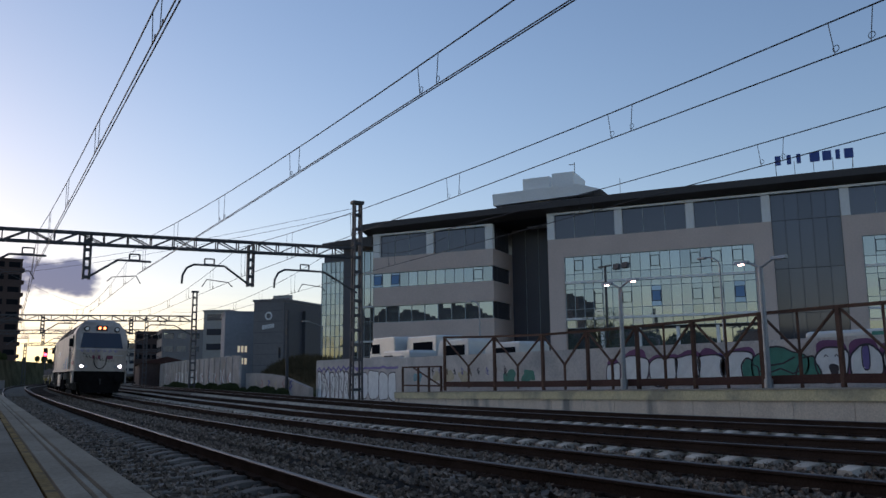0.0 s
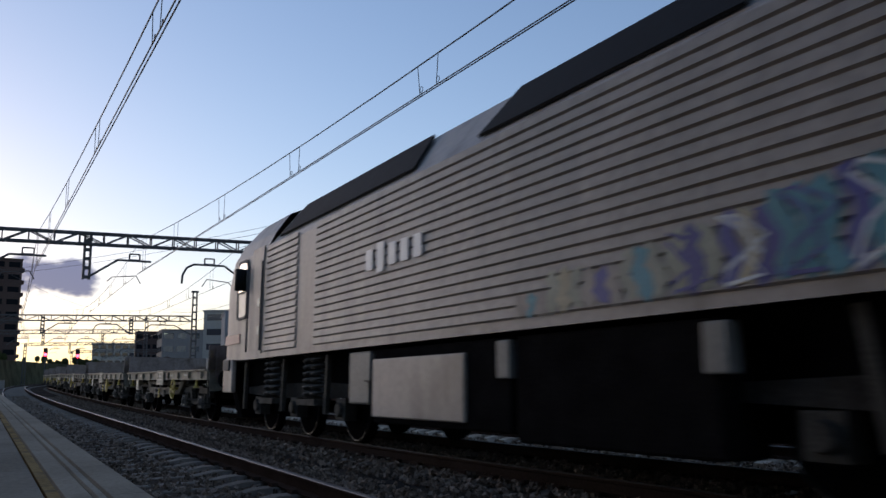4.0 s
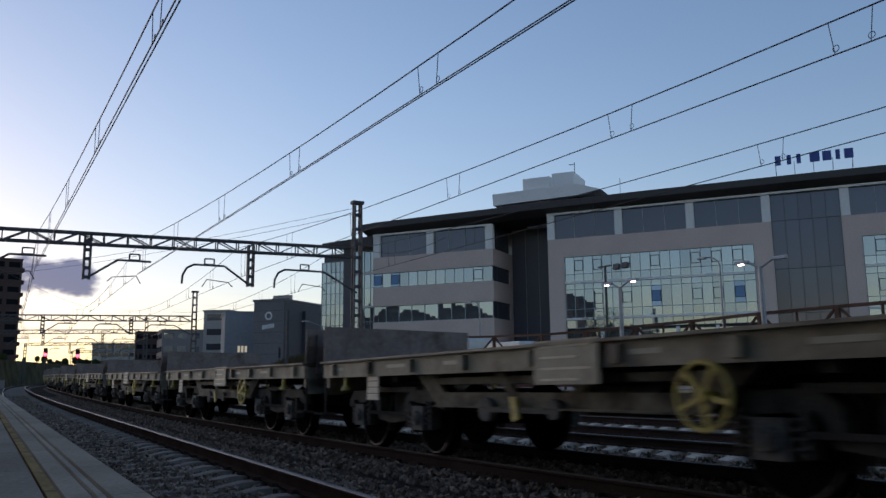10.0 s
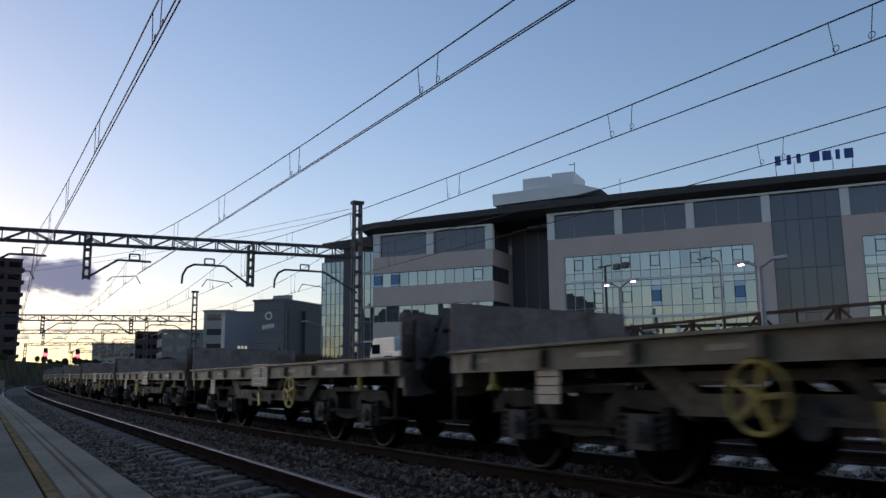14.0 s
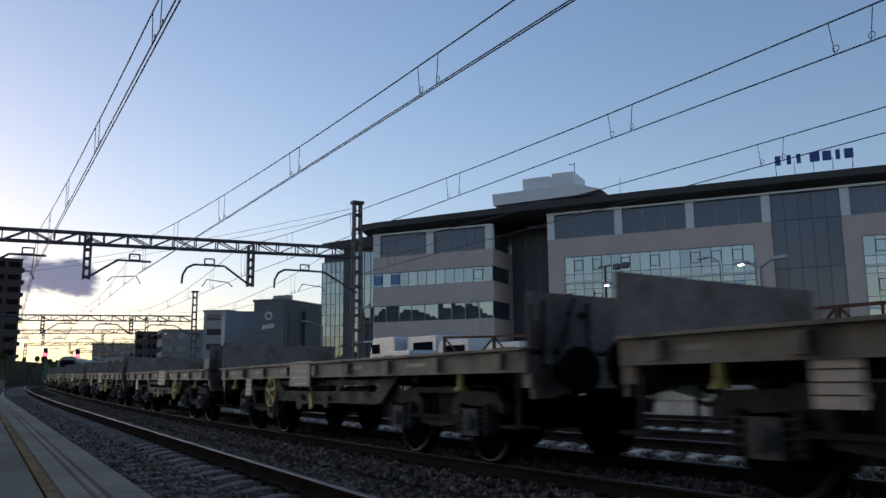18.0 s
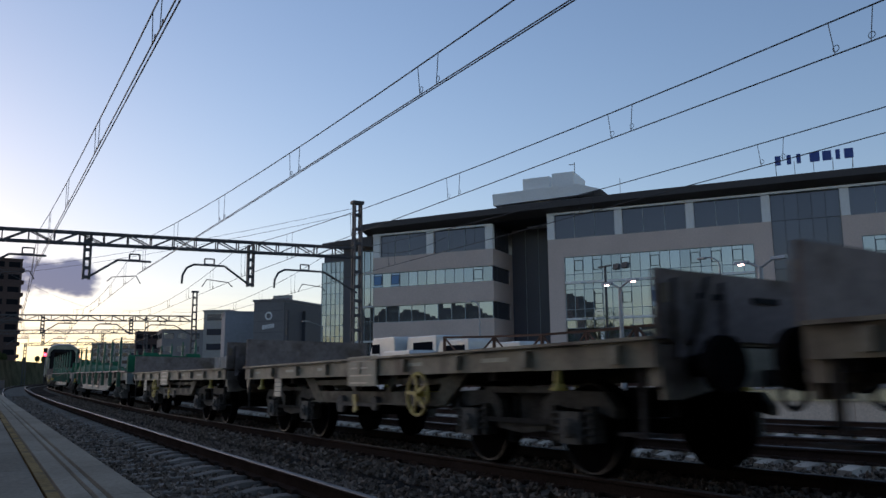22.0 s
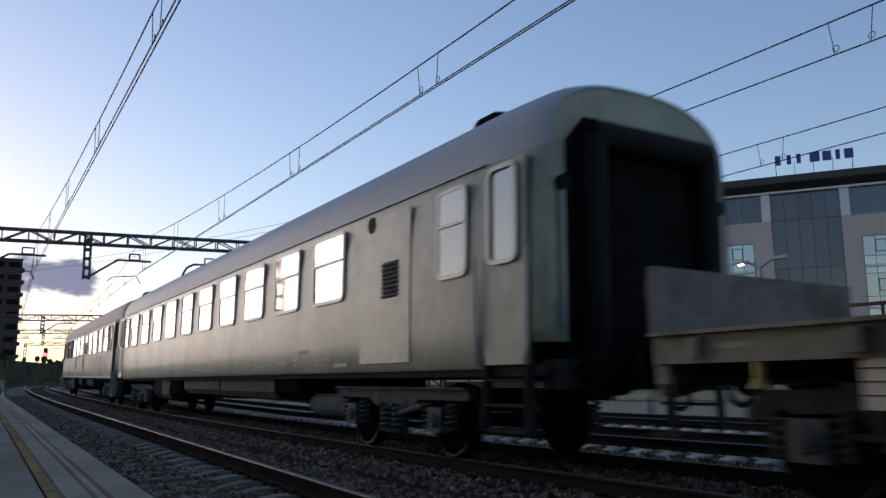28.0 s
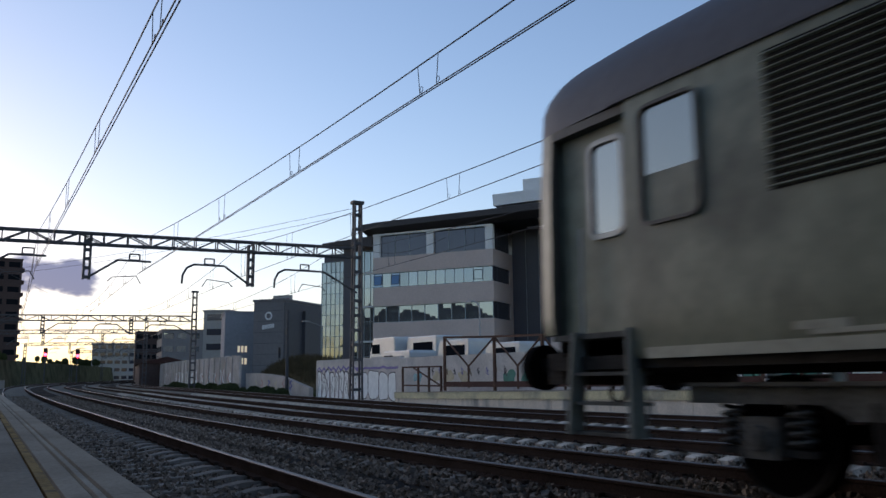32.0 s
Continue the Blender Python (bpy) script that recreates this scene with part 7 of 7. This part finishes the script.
                box(bm, sx * 1.285, (a + b) / 2, (lo + 1.0) / 2 + 0.05, 0.012, (b - a) * 0.86, (1.0 - lo) * 0.62)
                part("box_door", bm, M[mt], case)
        bm = B()
        tube(bm, (sx * 0.95, -8.0, 0.55), (sx * 0.95, -6.3, 0.55), 0.19, n=16)
        part("air_tank", bm, M["bogie_dusty"], root)
    bm = B()
    box(bm, 0, 0, 1.04, 2 * hw - 0.14, L - 0.2, 0.12)
    part("floor_frame", bm, M["bogie"], root)
    if dark:
        # pale sprayed letters on the side that faces the platform
        rnd = random.Random(31)
        for k in range(8):
            y0 = -L / 2 + 3.6 + k * 0.78
            for j in range(3):
                bm = B()
                prev = None
                for i in range(4):
                    q = Vector((-hw - 0.006, y0 + 0.26 * j - 0.2 + rnd.uniform(-0.14, 0.14), 1.22 + 0.27 * i + rnd.uniform(-0.05, 0.05)))
                    if prev:
                        beam(bm, prev, q, 0.003, 0.085, up=(0, 0, 1))
                    prev = q
                part("scrawl", bm, M["scrawl"], root, "faint pale scrawl")
    return root


def gangway(e, L):
    bm = B()
    y = e * (L / 2 + 0.12)
    for x in (-0.84, 0.84):
        tube(bm, (x, y, 1.12), (x, y, 3.45), 0.15, n=12)
    tube(bm, (-0.86, y, 3.5), (0.86, y, 3.5), 0.16, n=12)
    box(bm, 0, e * (L / 2 + 0.1), 1.1, 1.6, 0.2, 0.06)
    return bm


# ---------------------------------------------------------------- locomotive
def loco_top(e):
    """Height of the cab's front surface, e metres behind the nose."""
    return float(np.interp(e, [0, 0.06, 0.55, 0.80, 1.05, 1.5, 30], [2.62, 2.72, 3.55, 4.02, 4.28, 4.45, 4.45]))


def make_loco(parts):
    L, hw = 20.8, 1.43
    root = thing("diesel_locomotive", "dirty white diesel locomotive with graffiti and lit headlights", "locomotive")
    base = [(-1.0, 1.42), (-1.0, 2.0), (-1.0, 2.6), (-1.0, 3.1), (-0.99, 3.55), (-0.88, 3.90), (-0.68, 4.30), (-0.45, 4.45), (0, 4.46), (0.45, 4.45), (0.68, 4.30), (0.88, 3.90), (0.99, 3.55), (1.0, 3.1), (1.0, 2.6), (1.0, 2.0), (1.0, 1.42)]
    es = (0.0, 0.05, 0.2, 0.4, 0.6, 0.8, 1.05, 1.5, 2.9)

    def section(y):
        e = L / 2 - abs(y)
        w = hw * float(np.interp(e, [0, 0.05, 0.25, 0.7], [0.9, 0.95, 0.985, 1.0]))
        t = loco_top(e)
        return [(u * w, y, min(v, t)) for u, v in base]

    for e in (-1, 1):
        bm = B()
        rows = loft(bm, [section(e * (L / 2 - d)) for d in es])
        bm.faces.new([v for v in rows[0]])
        bmesh.ops.remove_doubles(bm, verts=bm.verts[:], dist=0.0005)
        part("cab", bm, M["loco"], root, smooth=False)
    bm = B()
    mid = [(-1.0, 1.42), (-1.0, 3.5), (-0.97, 3.62), (-0.93, 3.66), (-0.55, 4.36), (0, 4.44), (0.55, 4.36), (0.93, 3.66), (0.97, 3.62), (1.0, 3.5), (1.0, 1.42)]
    rows = loft(bm, [[(u * hw, y, v) for u, v in mid] for y in (-L / 2 + 2.9, L / 2 - 2.9)])
    bm.faces.new(rows[0])
    bm.faces.new(rows[-1][::-1])
    part("engine_hood", bm, M["loco"], root)
    # ribbed sides
    for sx in (-1, 1):
        for a, b in ((-L / 2 + 3.1, L / 2 - 5.6), (L / 2 - 4.7, L / 2 - 3.0)):
            for k in range(17):
                bm = B()
                z = 1.52 + k * 0.1215
                prism(bm, [(sx * hw, z), (sx * (hw + 0.03), z + 0.02), (sx * (hw + 0.022), z + 0.105), (sx * hw, z + 0.108)], a, b, "y")
                part("side_rib", bm, M["loco_rib"], root)
        bm = B()
        box(bm, sx * (hw + 0.005), 0, 1.45, 0.03, L - 3.0, 0.09)
        part("sill_beam", bm, M["loco"], root)
        # dark raked roof grilles
        for a, b in ((-L / 2 + 3.0, -L / 2 + 6.3), (-L / 2 + 6.6, -L / 2 + 10.4), (L / 2 - 8.8, L / 2 - 3.3)):
            bm = B()
            m0, m1 = Vector((sx * 1.30, 0, 3.72)), Vector((sx * 0.84, 0, 4.34))
            o = Vector((sx * 0.03, 0, 0.03))
            quad = [m0 + o + Vector((0, a, 0)), m0 + o + Vector((0, b, 0)), m1 + o + Vector((0, b - 0.25, 0)), m1 + o + Vector((0, a + 0.25, 0))]
            lo = [q - o * 0.9 for q in quad]
            vq, vl = [bm.verts.new(q) for q in quad], [bm.verts.new(q) for q in lo]
            bm.faces.new(vq)
            for i in range(4):
                bm.faces.new((vq[i], vq[(i + 1) % 4], vl[(i + 1) % 4], vl[i]))
            part("roof_grille", bm, M["black"], root, "dark raked roof grille")
        for e in (-1, 1):
            y = e * (L / 2 - 2.42)
            bm = B()
            box(bm, sx * (hw + 0.008), y, 2.55, 0.03, 0.72, 2.15)
            door = part("cab_door", bm, M["loco"], root, bevel=0.01)
            for dy in (-0.44, 0.44):
                bm = B()
                tube(bm, (sx * (hw + 0.07), y + dy, 1.55), (sx * (hw + 0.07), y + dy, 3.3), 0.02, n=6)
                part("grab_rail", bm, M["dark_steel"], root)
            for zz in (1.95, 2.5):
                bm = B()
                box(bm, sx * (hw + 0.04), y - e * 0.25, zz, 0.05, 0.13, 0.15)
                part("door_lock", bm, M["rim_grey"], door)
            y = e * (L / 2 - 1.38)
            framed_window(root, sx, hw, y, 2.88, 0.6, 1.15, ("dark_steel", "rim_grey", "coach_window"), bar=0.45)
            bm = B()
            tube(bm, (sx * (hw + 0.12), y - e * 0.1, 2.85), (sx * (hw + 0.12), y - e * 0.1, 3.3), 0.10, n=14)
            part("mirror", bm, M["black"], root, "black oval side mirror", smooth=True)
            bm = B()
            box(bm, sx * (hw + 0.006), e * (L / 2 - 0.75), 1.86, 0.02, 1.1, 0.2)
            part("maroon_band", bm, M["maroon"], root, "maroon stripe")
            bm = B()
            box(bm, sx * (hw - 0.02), e * (L / 2 - 0.55), 1.1, 0.1, 0.7, 0.72)
            part("skirt", bm, M["loco"], root, bevel=0.03)
            bm = B()
            box(bm, sx * (hw + 0.04), e * (L / 2 - 0.5), 1.32, 0.05, 0.45, 0.22)
            part("step_plate", bm, M["dark_steel"], root)
    # nose: windscreen, lamps, buffers, plough
    for e in (-1, 1):
        y = lambda d: e * (L / 2 - d)
        bm = B()
        out = Vector((0, e * 0.022, 0.015))
        lo, hi = [], []
        for x, d, z in ((-1.14, 0.075, 2.745), (1.14, 0.075, 2.745), (1.0, 0.59, 3.62), (-1.0, 0.59, 3.62)):
            p = Vector((x, y(d), z))
            hi.append(bm.verts.new(p + out))
            lo.append(bm.verts.new(p - out))
        bm.faces.new(hi)
        for i in range(4):
            bm.faces.new((hi[i], hi[(i + 1) % 4], lo[(i + 1) % 4], lo[i]))
        ws = part("windscreen", bm, M["window"], root, "dark raked windscreen")
        bm = B()
        beam(bm, (0.45, y(0.08), 2.74), (0.75, y(0.36), 3.2), 0.025)
        part("wiper", bm, M["black"], ws)
        for sx in (-1, 1):
            bm = B()
            tube(bm, (sx * 1.02, y(0.10), 1.70), (sx * 1.02, y(-0.035), 1.70), 0.13, n=18)
            hl = part("headlight", bm, M["dark_steel"], root)
            bm = B()
            tube(bm, (sx * 1.02, y(-0.036), 1.70), (sx * 1.02, y(-0.05), 1.70), 0.075, n=18)
            part("headlight_lens", bm, M["lamp_white"] if e < 0 else M["steel"], hl, "glowing white lens" if e < 0 else "")
            bm = B()
            tube(bm, (sx * 0.78, y(0.10), 1.68), (sx * 0.78, y(-0.03), 1.68), 0.085, n=14)
            part("tail_lamp", bm, M["steel"], root)
            bm = B()
            tube(bm, (sx * 0.82, y(0.95), 3.82), (sx * 0.82, y(0.58), 3.86), 0.17, 0.15, n=16)
            part("horn_housing", bm, M["black"], root, "round black lamp housing")
            bm = B()
            tube(bm, (sx * 0.82, y(0.575), 3.86), (sx * 0.82, y(0.565), 3.86), 0.1, n=14)
            part("housing_glass", bm, M["white"], root)
        bm = B()
        box(bm, 0, y(0.78), 3.92, 0.62, 0.36, 0.3)
        top = part("marker_housing", bm, M["dark_steel"], root)
        for x in (-0.13, 0.13):
            bm = B()
            tube(bm, (x, y(0.60), 3.92), (x, y(0.585), 3.92), 0.068, n=14)
            part("marker_lens", bm, M["lamp_warm"] if e < 0 else M["steel"], top, "glowing amber lens" if e < 0 else "")
        for x, w in ((0.45, 0.34), (-0.12, 0.14), (-0.42, 0.12)):
            bm = B()
            box(bm, x, y(-0.02), 2.22, w, 0.06, 0.2)
            part("socket", bm, M["maroon"], root, "dark red jumper socket")
        bm = B()
        pts = [Vector((0.33 * math.cos(a) - 0.05, y(-0.04), 2.05 + 0.5 * math.sin(a))) for a in [math.pi + i * math.pi / 10 for i in range(11)]]
        pts = [pts[0] + Vector((0, 0, 0.2))] + pts + [pts[-1] + Vector((0, 0, 0.2))]
        for a, b in zip(pts, pts[1:]):
            tube(bm, a, b, 0.025, n=6)
        part("jumper_cable", bm, M["black"], root, "black looped jumper cable")
        for x in (-0.75, 0.85):
            bm = B()
            beam(bm, (x - 0.35, y(-0.05), 2.33), (x + 0.35, y(-0.05), 2.33), 0.03)
            part("hand_rail", bm, M["rim_grey"], root)
        buffers(root, y(0.1), e, 1.03, "black")
        bm = B()
        box(bm, 0, y(0.16), 1.1, 2.6, 0.3, 0.62)
        part("buffer_beam", bm, M["loco_dark"], root, bevel=0.03)
        bm = B()
        prism(bm, [(-1.15, 0.82), (1.15, 0.82), (1.0, 0.2), (-1.0, 0.2)], y(0.25), y(-0.12), "y")
        part("plough", bm, M["loco_dark"], root)
        # three-axle bogie: low frame, tall flexicoil springs between the wheels, boxes and sand pipes
        axle, wheels, rims = parts
        for d in (2.1, 4.2, 6.3):
            more("axle", axle, root, pose(0, y(d), 0.5) @ Matrix.Diagonal((1, 1.1, 1.1, 1)))
            for wheel, rim in zip(wheels, rims):
                o = more("wheel", wheel, root, pose(0, y(d), 0.5) @ Matrix.Diagonal((1, 1.1, 1.1, 1)))
                more("wheel_rim", rim, o, pose(0, 0, 0))
        for sx in (-1, 1):
            bm = B()
            prism(bm, [(y(1.2), 0.72), (y(1.2), 0.86), (y(2.8), 0.92), (y(5.6), 0.92), (y(7.2), 0.86), (y(7.2), 0.72), (y(5.6), 0.66), (y(2.8), 0.66)], sx * 1.06, sx * 1.16, "x")
            part("bogie_side", bm, M["bogie"], root)
            for d in (2.1, 4.2, 6.3):
                bm = B()
                box(bm, sx * 1.14, y(d), 0.5, 0.2, 0.34, 0.34)
                tube(bm, (sx * 1.24, y(d), 0.5), (sx * 1.30, y(d), 0.5), 0.12, 0.10, n=14)
                part("axle_box", bm, M["flat_bogie"], root)
            for d in (2.95, 3.3, 5.05, 5.4):
                bm = B()
                helix(bm, (sx * 1.26, y(d), 0.68), 0.12, 0.03, 0.72, 6.5)
                part("coil_spring", bm, M["axle_cap"], root, "tall grey coil spring")
            for d in (1.35, 3.7, 5.8):
                bm = B()
                beam(bm, (sx * 1.28, y(d), 0.42), (sx * 1.30, y(d + 0.12), 1.36), 0.07, 0.09, up=(0, 1, 0))
                part("damper", bm, M["flat_bogie"], root)
            bm = B()
            box(bm, sx * 1.28, y(3.12), 0.60, 0.28, 0.78, 0.10)
            part("spring_seat", bm, M["flat_bogie"], root)
            bm = B()
            box(bm, sx * 1.28, y(5.22), 0.60, 0.28, 0.78, 0.10)
            part("spring_seat", bm, M["flat_bogie"], root)
    for sx in (-1, 1):
        for y0, w, mt, lo in ((-2.1, 2.6, "loco_dark", 0.28), (0.95, 3.3, "loco_dark", 0.36), (3.1, 0.7, "hose", 0.6)):
            bm = B()
            box(bm, sx * 1.12, y0, (lo + 1.35) / 2, 0.55, w, 1.35 - lo)
            part("tank_box", bm, M[mt], root, bevel=0.03)
        bm = B()
        box(bm, sx * 1.41, 1.35, 0.83, 0.06, 2.4, 0.78)
        part("fuel_tank_cover", bm, M["loco"], root, "dirty grey tank cover", bevel=0.02)
        for yy in (-3.4, -0.62, 2.75):
            bm = B()
            box(bm, sx * 1.36, yy, 1.12, 0.16, 0.24, 0.4)
            part("filler_case", bm, M["hose"], root, bevel=0.02)
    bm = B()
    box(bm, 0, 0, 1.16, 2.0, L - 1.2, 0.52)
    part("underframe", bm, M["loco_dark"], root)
    # spray paint on the flank that faces the platform: letter shapes, outlines and scribbles
    rnd = random.Random(6)

    def ribbon(pts, w, mat, x, name="spray_line", flat=True):
        bm = B()
        vs = []
        for i, (u, v) in enumerate(pts):
            u1, v1 = pts[max(i - 1, 0)]
            u2, v2 = pts[min(i + 1, len(pts) - 1)]
            n = Vector((-(v2 - v1), u2 - u1))
            n = n.normalized() * w / 2 if n.length else Vector((0, w / 2))
            vs.append([bm.verts.new((x, u + k * n.x, v + k * n.y) if flat else (u + k * n.x, x, v + k * n.y)) for k in (-1, 1)])
        for p, q in zip(vs, vs[1:]):
            bm.faces.new((p[0], q[0], q[1], p[1]))
        part(name, bm, M[mat], root)

    hue = ("paint_cream", "paint_teal", "paint_teal", "paint_cream", "paint_blue", "paint_teal", "paint_blue", "smear", "smear", "loco_rib", "smear", "loco_rib")
    for k, mt in enumerate(hue):
        y0 = -L / 2 + 3.35 + k * 0.52
        top, low = 2.45 - 0.06 * k + rnd.uniform(-0.12, 0.08), 1.56
        lean = rnd.uniform(-0.1, 0.12)
        for j in range(3):
            u = y0 + 0.16 * j
            ribbon([(u + lean * (i / 6) + 0.05 * math.sin(i * 1.4 + j + k), low + (top - low) * i / 6) for i in range(7)], 0.13 + 0.05 * rnd.random(), mt if j != 1 else hue[(k + 4) % 7], -hw - 0.036 - 0.001 * j, "spray_fill")
        if k < 8:
            ribbon([(y0 - 0.1 + 0.5 * abs(math.sin(i * 0.9 + k)), low + (top - low) * (0.5 + 0.5 * math.sin(i * 0.8 + k))) for i in range(9)], 0.035, "paint_blue" if k % 2 else "paint_white", -hw - 0.041)
    for k, (u, v, r, mt) in enumerate(((1.75, 1.95, 0.3, "paint_teal"), (2.3, 1.85, 0.34, "paint_teal"), (1.3, 2.1, 0.22, "paint_brown"), (0.95, 2.25, 0.24, "paint_cream"), (0.7, 1.95, 0.2, "faded_pink"), (2.6, 2.15, 0.26, "paint_cream"), (1.55, 2.3, 0.18, "paint_brown"), (0.55, 2.3, 0.16, "yellow"))):
        ribbon([(-L / 2 + u + r * math.sin(i * 0.7 + k) * 0.8, v + r * math.cos(i * 0.9 + 2 * k)) for i in range(8)], 0.06 + 0.02 * (k % 3), mt, -hw - 0.03 - 0.001 * k)
    for k in range(5):
        bm = B()
        box(bm, -hw - 0.045, -L / 2 + 11.6 + 0.36 * k, 2.62, 0.012, 0.22, 0.30 if k != 3 else 0.42)
        part("lettering_block", bm, M["white"], root, "faded white plain mark")
    # dark scribbled curls and faint violet strokes on the nose, unreadable
    for k in range(10):
        x0, z0 = -0.92 + k * 0.17, 2.34 - 0.055 * k + (0.02 * k * k / 10)
        ribbon([(x0 + 0.06 * math.cos(i * 0.9 + k), z0 + (0.10 - 0.004 * k) * math.sin(i * 0.9 + 0.6 * k)) for i in range(6)], 0.026, "black", -L / 2 - 0.028, "scrawl", False)
    for k in range(7):
        x0 = -1.05 + k * 0.3
        ribbon([(x0 + 0.10 * math.sin(i * 1.7 + k), 2.50 + 0.028 * i) for i in range(6)], 0.022, "paint_violet", -L / 2 - 0.026, "scrawl", False)
    return root


# ---------------------------------------------------------------- build
make_ground()
make_near_platform()
make_far_platform()
make_wires()
make_gantry(37.3, 9.85)
make_gantry(77.0, 8.9, low=0.85)
make_gantry(118.0, 9.0)
make_gantry(160.0, 9.0)
make_gantry(205.0, 9.0)
make_gantry(250.0, 9.0)
make_walls()
make_office()
make_fence()
make_platform_lamp(20.45, 0.4, 3.5, True)
make_platform_lamp(14.7, 0.42, 3.5, False)
make_near_canopy()
make_street()
make_bare_tree()
make_feeder()
make_distance()

AXLE, WHEEL_PAIR, RIMS = axle_mesh(), (wheel_mesh(-1), wheel_mesh(1)), (rim_mesh(-1), rim_mesh(1))
RUNNING = (AXLE, WHEEL_PAIR, RIMS)
SPEED = 13.2
CARS = []
loco = make_loco(RUNNING)
CARS.append((loco, 49.9 + 10.4))
# front ends of the flat wagons along the train, and where each one's hand-brake wheel sits
FRONTS = (72.2, 84.5, 96.9, 108.85, 120.8, 132.95, 144.9, 156.95, 169.45, 181.75, 194.2, 206.5, 218.9, 231.3, 244.2, 256.9, 269.6, 282.3, 295.2, 308.2)
WHEELS = (-1.85, -1.33, 2.0, 1.84, 1.71, -2.2, -1.98, -1.27, 1.3, 1.3, -1.55, 1.25, -1.75, -1.43, 2.25, -2.21, -1.55, 1.7, -1.67, 2.15)
for k, (front, wl) in enumerate(zip(FRONTS, WHEELS)):
    length = 11.1 if k < 10 else 11.5
    CARS.append((make_flat(RUNNING, wl, length), front + length / 2))
stake = make_stake_wagon(RUNNING)
CARS.append((stake, 331.15))
CARS.append((copy_thing(stake, Matrix()), 351.9))
CARS.append((make_flat(RUNNING, 1.4), 368.7))
CARS.append((make_coach(RUNNING, False), 389.1))
CARS.append((make_coach(RUNNING, True), 415.58))

make_tracks()
make_stones()


def car_pose(s, half):
    """A car standing on the rails under its two bogies."""
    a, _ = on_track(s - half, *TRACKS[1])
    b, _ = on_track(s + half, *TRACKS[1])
    way = b - a
    turn = Matrix.Rotation(-math.atan2(way.x, way.y), 4, "Z") @ Matrix.Rotation(math.atan2(way.z, way.xy.length), 4, "X")
    return Matrix.Translation((a + b) / 2) @ turn @ Matrix.Rotation(radians(1.2), 4, "Y")


def motions():
    for ob, s0 in CARS:
        half = {"flat_wagon": 3.55, "stake_wagon": 7.1, "passenger_coach": 9.5}.get(ob.name.split(".")[0], 6.1)
        walk(ob, [(t * 0.5, car_pose(s0 - SPEED * t * 0.5, half)) for t in range(65)])


motions()
